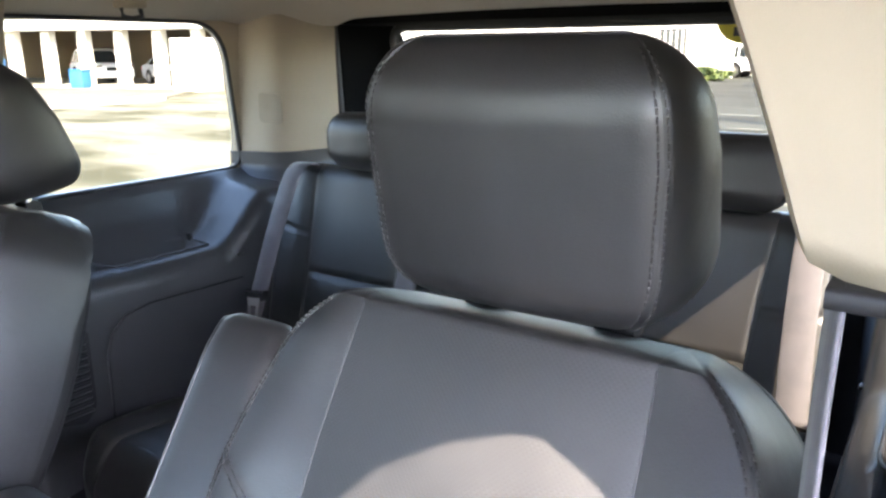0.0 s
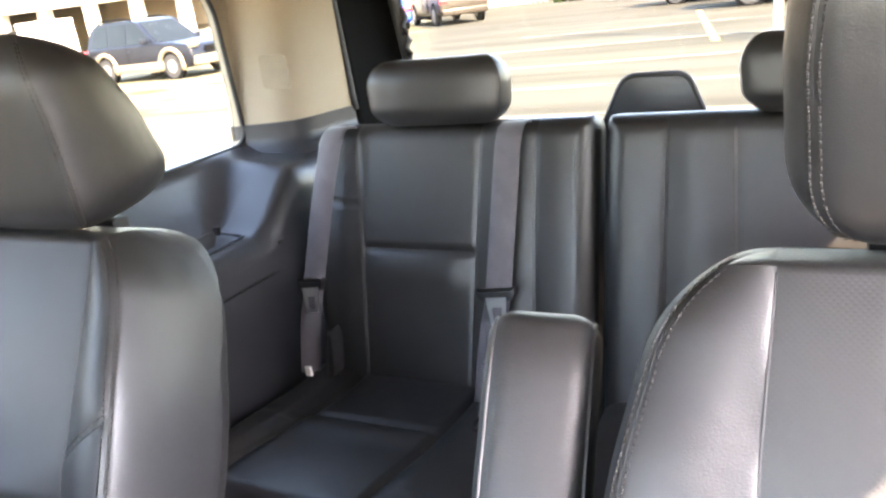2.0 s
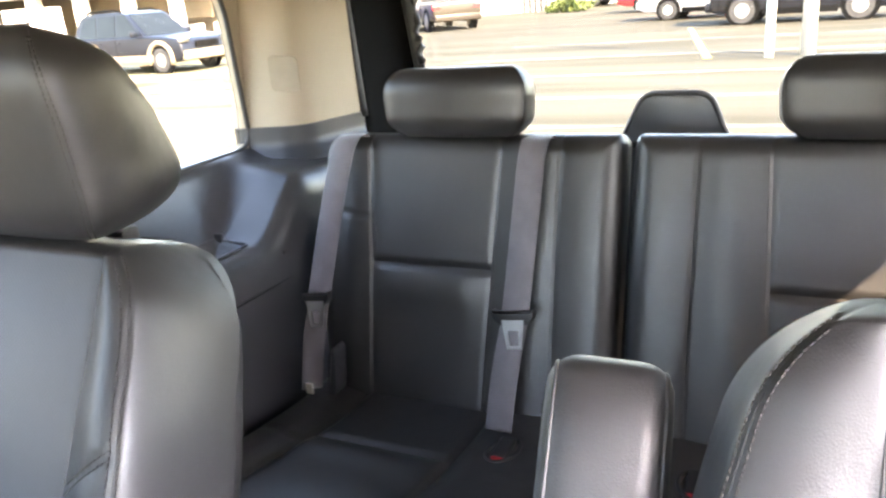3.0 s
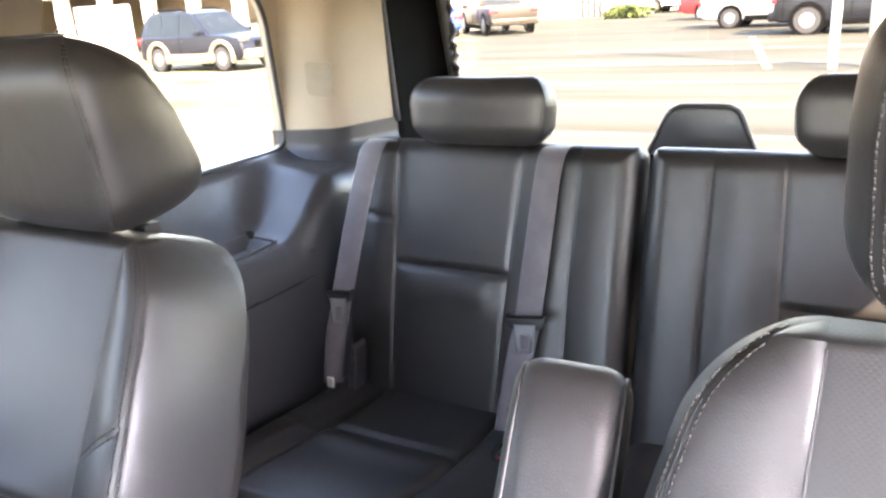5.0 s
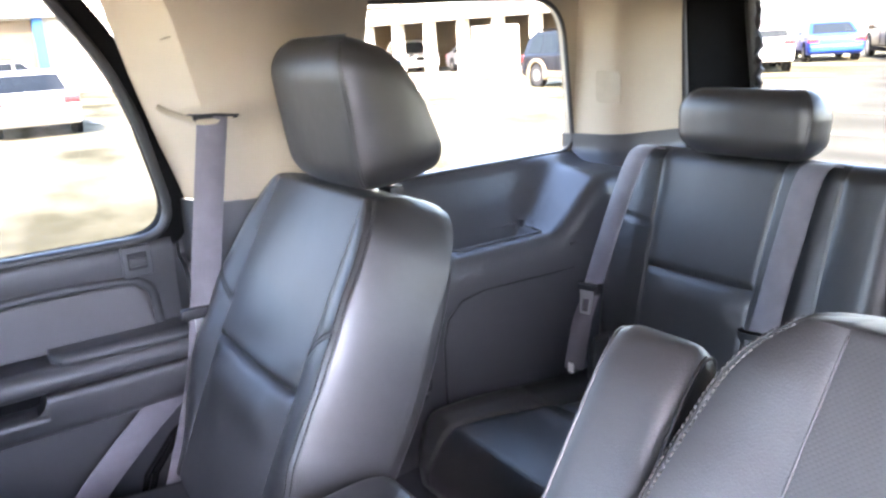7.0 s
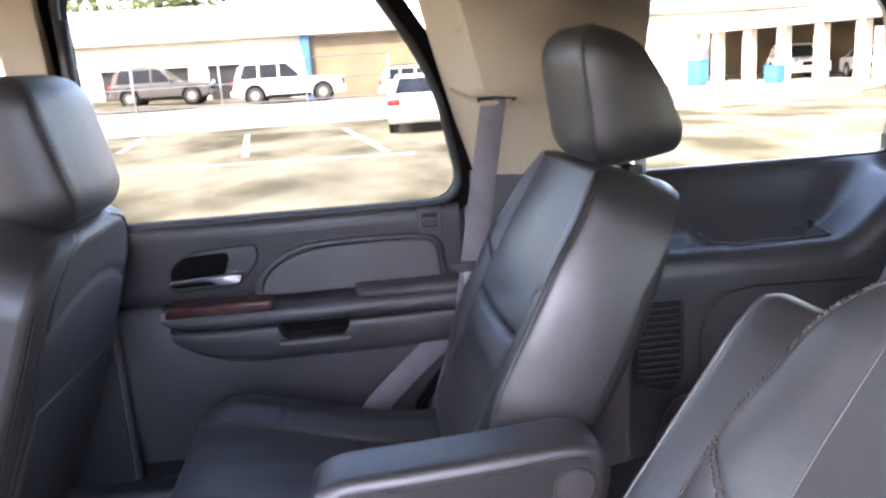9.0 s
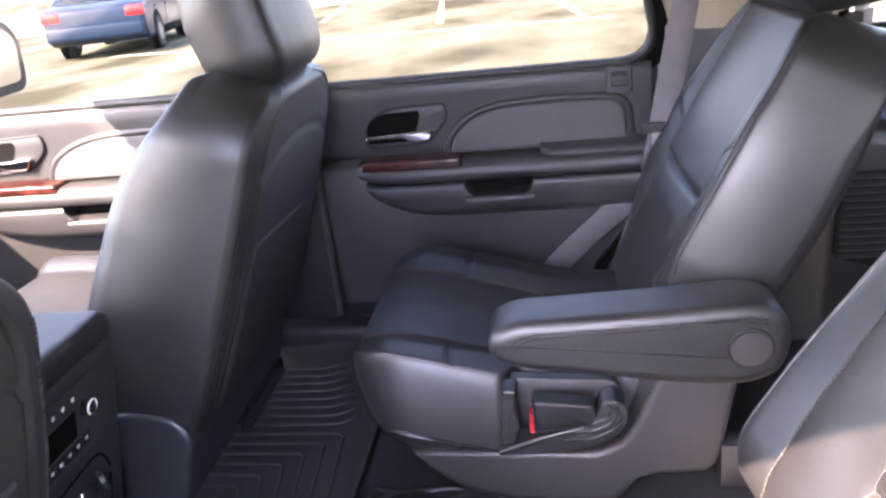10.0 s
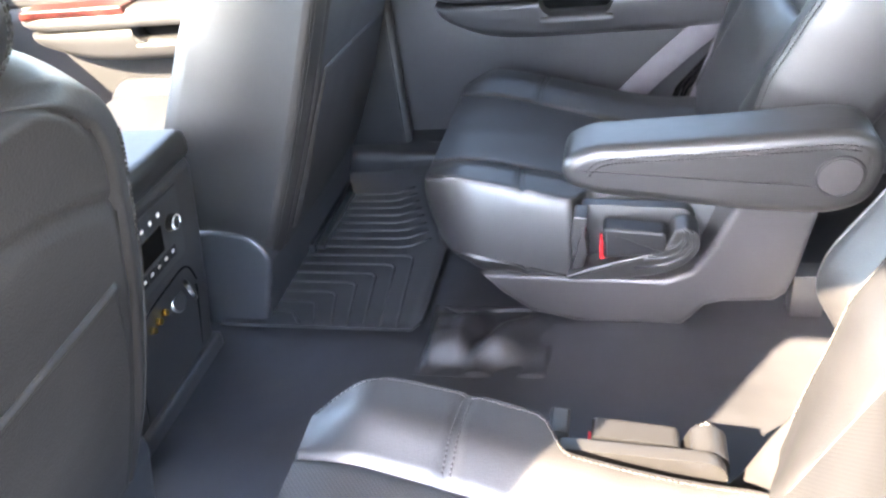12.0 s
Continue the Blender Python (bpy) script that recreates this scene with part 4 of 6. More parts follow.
    for q in (-1, 1):
        # double seam along the ridge, arching over the shoulder to the insert
        for off in (W + 0.0040, W - 0.0036):
            bb = np.concatenate([np.linspace(0.04, H - 0.09, 50), H - off - (0.09 - off) * (1 - np.linspace(0, 1, 30)[1:]) ** 2])
            aa = hwf(bb) - off
            keep = aa > ins(bb) + 0.003
            stitches(on_back(q * aa[keep], bb[keep]), back, 0.0011)
        bb = np.linspace(0.03, H - 0.075, 70)
        v, f = tube(on_back(q * (hwf(bb) - W), bb, -0.0001), 0.0012, 6)
        mesh_ob("ridge_seam", v, f, RUBBER, back, "dark sewn seam along the ridge")
        bb = np.linspace(0.03, H - 0.03, 70)
        v, f = tube(on_back(q * ins(bb), bb, -0.0002), 0.0011, 6)
        mesh_ob("insert_seam", v, f, RUBBER, back, "dark sewn seam beside the insert")
        for off in (0.0042, -0.0042):
            aa = np.linspace(float(ins(0.31)) + 0.004, float(hwf(0.33)) - W - 0.004, 14)
            stitches(on_back(q * aa, 0.304 + 0.75 * (aa - 0.155) + off, 0.0005), back)
    headrest(back_place(s, 0.456 if arm_up else 0.468, -0.222, 0.766 if arm_up else 0.757, -7), seat, 0.215, 0.120, 0.150 if arm_up else 0.143, back=(0.106, 0.100, 0.082, 0.053, 0.022), rt=0.056, rb=0.046, crown=0.010)
    # cushion
    y0, Hc = -0.03, 0.566
    # the front falls away under the knees
    cp = lambda a, b, c: (s * (cx + a), y0 + b - 0.75 * ss(Hc - 0.16, Hc, b) * np.maximum(0, 0.318 - c) ** 1.7, c)
    cw = lambda b: np.interp(b, [0, 0.1, 0.35, 0.5, Hc], [0.225, 0.245, 0.258, 0.258, 0.252]) - 0.85 * (0.12 - np.sqrt(np.maximum(0, 0.12 ** 2 - np.clip(b - (Hc - 0.12), 0, 0.12) ** 2)))
    ci = lambda b: np.interp(b, [0, 0.3, Hc], [0.118, 0.125, 0.140])
    # the inner side steps in behind the belt buckle
    cl = lambda b: cw(b) - 0.042 * ss(0.305, 0.272, b)

    def ct(a, b):
        x = np.abs(a)
        z = (0.232 if arm_up else 0.222) + 0.085 * ss(0.10, 0.58, b) - 0.012 * ss(Hc - 0.10, Hc, b) + (0.026 if arm_up else 0.018) * ss(ci(b) - 0.01, ci(b) + 0.06, x) * ss(Hc, Hc - 0.10, b)
        z = z - groove(x - ci(b), 0.006, 0.004) + 0.0006 * np.sin(37 * a + 21 * b + 2 * np.sin(19 * a)) * ss(0.0, 0.05, np.abs(x - ci(b)))
        z = z - groove(b - 0.385 + 0.10 * (x - 0.16), 0.006, 0.004) * ss(ci(b) - 0.004, ci(b) + 0.008, x)
        z = z - groove(b - 0.235, 0.004, 0.005) * ss(ci(b) + 0.01, ci(b) - 0.01, x)
        return z

    def cb(a, b):
        return -(0.140 + 0.036 * ss(Hc - 0.12, Hc, b)) + a * 0
    CW = 0.025
    reg = lambda a, b: np.where(np.minimum(np.where(a < 0, cl(b), cw(b)) - np.abs(a), Hc - b) < CW, 4, np.where(np.abs(a) < ci(b), 1, np.where(a < 0, 2, 3)))
    CRIM = (CW, 0.128)
    g = pad(Hc, lambda b: -cl(b), cw, ct, cb, CRIM, 0.03, cp, 110, 100, reg, (0, 1), lines=(lambda b: CW - cl(b), lambda b: -ci(b), ci, lambda b: cw(b) - CW), breaks=(Hc - CW,), bulge=0.004)
    cu = shell_ob("cushion", g["shell"], LEATHER, seat)
    mesh_ob("cushion_border", *g[4], LEATHER, cu)
    mesh_ob("cushion_insert", *g[1], PERF_SEAT, cu)
    mesh_ob("cushion_bolster", *g[2], LEATHER, cu)
    mesh_ob("cushion_bolster", *g[3], LEATHER, cu)

    def on_top(aa, bb):
        d = np.minimum(np.where(aa < 0, cl(bb), cw(bb)) - np.abs(aa), Hc - bb)
        return np.stack(cp(aa, bb, ct(aa, bb) - rim_drop(d, CRIM) + 0.0006), -1)
    for q in (-1, 1):
        for off in (0.004, -0.004):
            bb = np.concatenate([np.linspace(0.03, Hc - 0.10, 50), Hc - CW + off - (0.10 - CW + off) * (1 - np.linspace(0, 1, 24)[1:]) ** 2])
            stitches(on_top(q * ((cl if q < 0 else cw)(bb) - CW + off), bb), cu)
            aa = q * np.linspace(0.138, 0.225, 24)
            stitches(on_top(aa, 0.385 - 0.10 * (np.abs(aa) - 0.16) + off), cu)
    # plastic seat base with the rising rear shield
    o = [(0.425, 0.145), (0.39, 0.105), (0.345, 0.068), (0.27, 0.048), (0.185, FLOOR - 0.004), (0.10, FLOOR - 0.004), (0.085, 0.062), (0.065, 0.088), (0.04, 0.096), (-0.035, 0.100), (-0.052, 0.115), (-0.062, 0.15), (-0.085, 0.30),
         (-0.04, 0.33), (0.02, 0.30), (0.045, 0.25), (0.068, 0.192), (0.09, 0.155), (0.13, 0.137), (0.20, 0.14)]
    xa, xb = s * (cx - 0.257), s * (cx + 0.20)
    part("seat_base", prism(o, xb, xa, "x", 0.012, 4), TRIM_GREY, seat, "grey plastic seat base cover")
    # rail foot and recliner bracket behind
    part("floor_bracket", boxed((s * (cx - 0.21) - 0.02, -0.115, FLOOR), (s * (cx - 0.21) + 0.02, -0.065, 0.13), 0.004), PLASTIC, seat, "dark steel floor bracket")
    part("rear_foot", boxed((s * (cx + 0.12) - 0.03, -0.12, FLOOR), (s * (cx + 0.12) + 0.03, 0.05, 0.14), 0.006), BLACK, seat)
    # buckle in its leather pouch at the inner side
    xin = cx - 0.262
    pouch = poly_round([(0.256, 0.262), (0.266, 0.165), (0.22, 0.162), (0.13, 0.178), (0.09, 0.205), (0.085, 0.238), (0.10, 0.254)], [0.006, 0.008, 0.01, 0.03, 0.02, 0.02, 0.01])
    part("buckle_pouch", prism(pouch, s * (xin + 0.052), s * (xin + 0.034), "x", 0.006, 2), LEATHER, seat, "gathered leather buckle pouch")
    fold = poly_round([(0.266, 0.264), (0.272, 0.225), (0.269, 0.190), (0.276, 0.164), (0.254, 0.168), (0.245, 0.200), (0.250, 0.230), (0.245, 0.262)], 0.005)
    part("pouch_fold", prism(fold, s * (xin + 0.03), s * (xin - 0.006), "x", 0.0035, 3), LEATHER, seat)
    flap = poly_round([(0.24, 0.148), (0.19, 0.152), (0.135, 0.161), (0.098, 0.181), (0.080, 0.208), (0.083, 0.236), (0.100, 0.247), (0.118, 0.242), (0.130, 0.212), (0.150, 0.199), (0.22, 0.180), (0.278, 0.156), (0.282, 0.148)],
                      [0.02, 0.03, 0.03, 0.02, 0.02, 0.012, 0.008, 0.006, 0.012, 0.02, 0.03, 0.003, 0.003])
    part("pouch_flap", prism(flap, s * (xin + 0.03), s * (xin - 0.010), "x", 0.0035, 3), LEATHER, seat)
    for g in (0.80, 0.60, 0.40):
        c0 = Vector((0.122, 0.236))
        P = [c0 + (Vector(q) - c0) * g for q in ((0.100, 0.250), (0.086, 0.238), (0.081, 0.208), (0.100, 0.182), (0.135, 0.165), (0.19, 0.158))]
        v, f = tube([(s * (xin - 0.0100), q.x, q.y) for q in P], 0.0024, 6)
        mesh_ob("pouch_crease", v, f, LEATHER, seat)
    part("buckle", prism(poly_round([(0.223, 0.247), (0.223, 0.190), (0.130, 0.200), (0.130, 0.238)], [0.008, 0.006, 0.004, 0.010]), s * (xin + 0.018), s * (xin - 0.012), "x", 0.006, 3), BLACK, seat, "black belt buckle")
    part("release_button", prism(poly_round([(0.228, 0.226), (0.229, 0.188), (0.220, 0.188), (0.222, 0.222)], 0.002), s * (xin + 0.008), s * (xin - 0.0085), "x", 0.002), RED, seat, "red release button")
    # armrest: side outline in (forward, up) from its pivot
    py, pz = (-0.054, 0.392) if arm_up else (-0.066, 0.381)
    La = 0.395
    oa = [(-0.052, -0.01), (-0.040, -0.042), (0.0, -0.060), (0.10, -0.054), (0.30, -0.026), (0.335, -0.010), (0.340, 0.012), (0.332, 0.030), (0.30, 0.044), (0.14, 0.051), (0.0, 0.060), (-0.035, 0.052), (-0.052, 0.025)]
    oa = poly_round(oa, 0.03, 4)
    rot = radians(117) if arm_up else 0.0
    x0, x1 = s * (cx - (0.260 if arm_up else 0.268)), s * (0.092 if arm_up else 0.115)
    bev = 0.026 if arm_up else 0.017
    bm = prism(oa, x0, x1, "x")
    es = [e for e in bm.edges if abs(e.verts[0].co.x - e.verts[1].co.x) < 1e-6]
    bmesh.ops.bevel(bm, geom=es, offset=bev, segments=6, profile=0.5, affect="EDGES")
    am = Matrix.Translation((0, py, pz)) @ Matrix.Rotation(rot, 4, "X")
    if arm_up:
        mid = Matrix.Translation(((x0 + x1) / 2, 0, 0))
        am = mid @ am @ Matrix.Rotation(radians(13), 4, "Y") @ mid.inverted()
    bmesh.ops.transform(bm, matrix=am, verts=bm.verts)
    arm = part("armrest", bm, LEATHER, seat, "padded leather armrest", angle=60)
    for q in arm.data.polygons:
        if len(q.vertices) > 8:
            q.use_smooth = False
    n = len(oa)
    top = sorted(p for p in oa if p[1] > 0.02)
    for low in (bev * 0.95, bev * 0.95 + 0.006):
        xs = np.concatenate([np.linspace(-0.02, 0.25, 40), 0.25 + (0.325 - low - 0.25) * np.sin(np.linspace(0, math.pi / 2, 14)[1:])])
        zs = np.interp(xs, [p[0] for p in top], [p[1] for p in top]) - low - 0.016 * np.clip((xs - 0.25) / (0.075 - low), 0, 1) ** 4
        stitches([am @ Vector((x1 - s * 0.0004, x, z)) for x, z in zip(xs, zs)], arm, 0.0013)
    if arm_up:
        # piped seams along both rims of the raised rest
        mx, mz = sum(p[0] for p in oa) / n, sum(p[1] for p in oa) / n
        for xe, sg in ((x0, 1 if x1 > x0 else -1), (x1, 1 if x0 > x1 else -1)):
            loop = []
            for i in range(0, n, 2):
                t = Vector(oa[(i + 1) % n]) - Vector(oa[i - 1])
                t.normalize()
                inn = Vector((-t.y, t.x))
                if inn.dot(Vector((mx, mz)) - Vector(oa[i])) < 0:
                    inn = -inn
                p = Vector(oa[i]) + inn * bev * 0.30
                loop.append(am @ Vector((xe + sg * bev * 0.28, p.x, p.y)))
            v, f = tube(loop, 0.0021, 6, closed=True)
            mesh_ob("piping", v, f, LEATHER, arm, "piped seam of the armrest")
    disc = bmesh.new()
    bmesh.ops.create_cone(disc, cap_ends=True, segments=40, radius1=0.026, radius2=0.026, depth=0.006)
    bmesh.ops.bevel(disc, geom=list(disc.edges), offset=0.0015, segments=2, affect="EDGES")
    bmesh.ops.transform(disc, matrix=am @ Matrix.Translation((x1, 0, 0)) @ Matrix.Rotation(radians(90), 4, "Y"), verts=disc.verts)
    ring = [am @ Vector((x1 - s * 0.001, 0.0275 * math.cos(g), 0.0275 * math.sin(g))) for g in np.linspace(0, 2 * math.pi, 40, endpoint=False)]
    v, f = tube(ring, 0.0016, 6, closed=True)
    mesh_ob("cap_groove", v, f, BLACK, arm)
    part("pivot_cap", disc, TRIM_GREY, arm, "round grey pivot cap")
    return seat


captain_seat(1, False)
captain_seat(-1, True)


def third_row(s):
    seat = thing("rear_bench_seat", (s * 0.3, -0.7, FLOOR), "black leather third-row seat with headrest and pleated back", "car seat", group="third row seats")
    H = 0.54
    place = back_place(s, 0, -0.875, 0.185, 14.5)
    lo = lambda b: 0.006 + 0 * b + (0.03 - np.sqrt(np.maximum(0, 0.03 ** 2 - np.clip(b - (H - 0.03), 0, 0.03) ** 2))) * 0.5
    hi = lambda b: 0.607 - 0.02 * ss(0.2, 0.0, b) - (0.05 - np.sqrt(np.maximum(0, 0.05 ** 2 - np.clip(b - (H - 0.05), 0, 0.05) ** 2)))
    i0 = lambda b: np.interp(b, [0, 0.28, H], [0.250, 0.235, 0.226])
    i1 = lambda b: np.interp(b, [0, 0.28, H], [0.480, 0.482, 0.500])
    v1 = 0.115

    def zf(a, b):
        z = 0.045 + 0.008 * np.sin(np.clip(b / H, 0, 1) * math.pi)
        inn = (a > i0(b)) & (a < i1(b))
        z = z + 0.005 * ss(i0(b) + 0.004, i0(b) - 0.06, a) * ss(v1, v1 + 0.05, a) + 0.006 * ss(i1(b) - 0.004, i1(b) + 0.05, a)
        z = z + 0.004 * np.sin(np.clip((a - 0.01) / (v1 - 0.012), 0, 1) * math.pi) * (a < v1)
        z = z - groove(a - i0(b), 0.0022, 0.003) - groove(a - i1(b), 0.0022, 0.003) - groove(a - v1, 0.0020, 0.0025)
        pl = b - 0.288
        m = ss(i0(b) - 0.002, i0(b) + 0.012, a) * ss(i1(b) + 0.002, i1(b) - 0.012, a)
        soft = ss(i0(b), i0(b) + 0.06, a) * ss(i1(b), i1(b) - 0.06, a)
        z = z - groove(pl, 0.008, 0.006) * m + 0.008 * np.exp(-((pl + 0.045) / 0.04) ** 2) * soft
        z = z - groove(b - 0.375 - 0.12 * (a - 0.5), 0.006, 0.004) * ss(i1(b), i1(b) + 0.01, a)
        return z
    zb = lambda a, b: 0.05 + 0 * a
    reg = lambda a, b: np.where(a < v1, 1, np.where(a < i0(b), 2, np.where(a < i1(b), np.where(b > 0.288, 3, 4), 5)))
    g = pad(H, lo, hi, zf, zb, 0.040, 0.025, place, 120, 96, reg, (0, 1), lines=(lambda b: v1 + 0 * b, i0, i1), breaks=(0.288,))
    back = shell_ob("backrest", g["shell"], LEATHER, seat)
    for k, nm in ((1, "centre_panel"), (2, "inner_bolster"), (3, "upper_insert"), (4, "lower_insert"), (5, "outer_bolster")):
        mesh_ob(nm, *g[k], LEATHER, back)
    for base, off in ((lambda b: b * 0 + v1, 0.005), (i0, -0.006), (i1, 0.006)):
        bb = np.linspace(0.02, H - 0.03, 50)
        aa = base(bb) + off
        stitches(np.stack(place(aa, bb, zf(aa, bb) + 0.0004), -1), back, 0.0009)
    headrest(back_place(s, 0.312 if s > 0 else 0.372, -0.985, 0.707, 4), seat, 0.127, 0.138, 0.152, 0.046, (0.05, 0.055, 0.055, 0.05, 0.045), 0.043, 0.044, posts=False, crown=0.010)
    # cushion
    y0, Hc = -0.93, 0.575
    cp = lambda a, b, c: (s * a, y0 + b, c)
    cl = lambda b: 0.006 + 0.8 * (0.05 - np.sqrt(np.maximum(0, 0.05 ** 2 - np.clip(b - (Hc - 0.05), 0, 0.05) ** 2)))
    ch = lambda b: 0.625 - 1.0 * (0.09 - np.sqrt(np.maximum(0, 0.09 ** 2 - np.clip(b - (Hc - 0.09), 0, 0.09) ** 2)))
    j0 = lambda b: 0.228 + 0.03 * ss(0.3, Hc, b)
    j1 = lambda b: 0.495 + 0.04 * ss(0.2, Hc, b)

    def ct(a, b):
        z = 0.215 + 0.035 * ss(0.1, 0.48, b) - 0.05 * ss(Hc - 0.07, Hc, b)
        z = z + 0.010 * ss(j1(b), j1(b) + 0.05, a) + 0.010 * ss(j0(b), j0(b) - 0.05, a) - 0.008 * ss(0.06, 0.0, a)
        z = z - groove(a - j0(b), 0.008, 0.005) - groove(a - j1(b), 0.008, 0.005)
        m = ss(j0(b), j0(b) + 0.012, a) * ss(j1(b), j1(b) - 0.012, a)
        z = z - groove(b - 0.275, 0.010, 0.007) * m + 0.006 * np.exp(-((b - 0.315) / 0.03) ** 2) * m
        z = z - groove(b - 0.31 + 0.15 * (a - 0.5), 0.005, 0.004) * ss(j1(b), j1(b) + 0.01, a)
        return z
    cb = lambda a, b: -(0.10 + 0.02 * ss(Hc - 0.08, Hc, b)) + 0 * a
    rg = lambda a, b: np.where(a < j0(b), 1, np.where(a < j1(b), 2, 3))
    g = pad(Hc, cl, ch, ct, cb, 0.045, 0.03, cp, 90, 80, rg, (0, 1), lines=(j0, j1))
    cu = shell_ob("cushion", g["shell"], LEATHER, seat)
    for k, nm in ((1, "inner_bolster"), (2, "cushion_insert"), (3, "outer_bolster")):
        mesh_ob(nm, *g[k], LEATHER, cu)
    part("seat_frame", boxed((min(s * 0.03, s * 0.60), -0.90, FLOOR + 0.03), (max(s * 0.03, s * 0.60), -0.43, 0.125), 0.01), BLACK, seat)
    # buckle lying in its oval pocket
    cxb, cyb, czb = s * 0.153, -0.700, 0.236
    oval = [(cxb + 0.024 * math.cos(g) + 0.004 * s * math.sin(g), cyb + 0.040 * math.sin(g), czb + 0.003 * math.sin(g)) for g in np.linspace(0, 2 * math.pi, 28, endpoint=False)]
    v, f = tube(oval, 0.0042, 7, closed=True)
    mesh_ob("buckle_pocket", v, f, BLACK, cu, "oval black buckle pocket")
    part("belt_socket", boxed((cxb - 0.014, -0.735, 0.226), (cxb + 0.014, -0.672, 0.243), 0.006, 3), BLACK, seat, "black belt buckle")
    part("release_button", boxed((cxb - 0.011, -0.676, 0.229), (cxb + 0.011, -0.667, 0.241), 0.003), RED, seat, "red release button")
    return seat


third_row(1)
third_row(-1)


def rear_belts(s):
    """The two straps of a third-row place, hanging over the seat's face."""
    def yb(z):
        return -0.800 - (z - 0.20) * 0.259
    straps = (((0.530, 0.716), (0.568, 0.425), (0.585, 0.24), "outer grey lap belt with hanging tongue"), ((0.151, 0.714), (0.165, 0.43), (0.182, 0.235), "inner grey shoulder belt with steel tongue"))
    if s < 0:
        straps = (((0.556, 0.716), (0.572, 0.425), (0.580, 0.24), "outer grey lap belt with hanging tongue"),)
    for k, (top, mid, low, lbl) in enumerate(straps):
        b = thing("seat_belt", (s * mid[0], yb(mid[1]), mid[1]), lbl, "seat belt", group="seat belts")
        q = 0.014
        pts = [(s * top[0], yb(top[1]) - 0.055, top[1] - 0.022), (s * top[0], yb(top[1]) - 0.028, top[1] - 0.002), (s * (top[0] + 0.002), yb(top[1]) + 0.003 + q, top[1] - 0.020), (s * ((top[0] + mid[0]) / 2 - 0.002), yb(0.58) + 0.016 + q, 0.58), (s * mid[0], yb(mid[1]) + 0.022 + q, mid[1])]
        if k:
            pts += [(s * (mid[0] + 0.008), yb(0.36) + 0.03 + q, 0.36), (s * (mid[0] + 0.014), yb(0.30) + 0.034 + q, 0.30), (s * low[0], -0.755, low[1])]
        v, f = ribbon(pts, (1, 0.12 * s, 0.0), 0.047)
        mesh_ob("webbing", v, f, BELT, b)
        m = Matrix.Translation((s * mid[0], yb(mid[1]) + 0.026 + q, mid[1])) @ Matrix.Rotation(radians(14), 4, "X") @ Matrix.Rotation(radians(6 * s), 4, "Y")
        w = 0.038 if k else 0.030
        bm = prism(poly_round([(-w, -0.004), (-w * 0.7, -0.016), (w * 0.7, -0.016), (w, -0.004), (w, 0.012), (w * 0.8, 0.006), (-w * 0.8, 0.006), (-w, 0.012)], [0.006, 0.006, 0.006, 0.006, 0.004, 0.004, 0.004, 0.004]), -0.004, 0.012, "y", 0.003)
        bmesh.ops.transform(bm, matrix=m, verts=bm.verts)
        part("tongue_grip", bm, BLACK, b, "black tongue grip")
        # steel blade with its slot
        oy = [(-0.013, -0.058), (0.013, -0.058), (0.020, -0.008), (-0.020, -0.008)]
        iy = [(-0.008, -0.053), (0.008, -0.053), (0.010, -0.026), (-0.010, -0.026)]
        vv = [m @ Vector((x, d, z)) for d in (0.0105, 0.0135) for x, z in oy + iy]
        ff = []
        for i in range(4):
            j = (i + 1) % 4
            ff += [(i, j, 4 + j, 4 + i), (8 + i, 12 + i, 12 + j, 8 + j), (i, 8 + i, 8 + j, j), (4 + i, 4 + j, 12 + j, 12 + i)]
        mesh_ob("steel_blade", vv, ff, SILVER, b, "slotted steel blade", smooth=False)
        if not k:
            v, f = ribbon([(s * mid[0], yb(mid[1]) + 0.024 + q, mid[1] - 0.012), (s * (mid[0] + 0.004), yb(0.36) + 0.03 + q, 0.36), (s * (mid[0] + 0.012), yb(0.30) + 0.022 + q, 0.30), (s * low[0], yb(low[1]) + 0.03, low[1])],
                          [(1, 0.1 * s, 0), (1, 0.4, 0), (0.8, 0.8, 0), (0.7, 0.9, 0)], 0.042)
            mesh_ob("lower_webbing", v, f, BELT, b)
            bm = boxed((s * low[0] - 0.008, yb(low[1]) + 0.036, low[1] - 0.006), (s * low[0] + 0.008, yb(low[1]) + 0.041, low[1] + 0.016), 0.001, 1)
            part("label_tag", bm, PAPER, b, "small white label")
    a = thing("belt_guide", (s * 0.545, -0.78, 0.22), "charcoal plastic belt guide at the seat's side", "belt guide")
    part("guide_body", prism(poly_round([(s * 0.545, 0.21), (s * 0.56, 0.21), (s * 0.548, 0.30), (s * 0.535, 0.33), (s * 0.527, 0.32), (s * 0.535, 0.24)], 0.006), -0.83, -0.79, "y", 0.004), PLASTIC, a)


rear_belts(1)
rear_belts(-1)


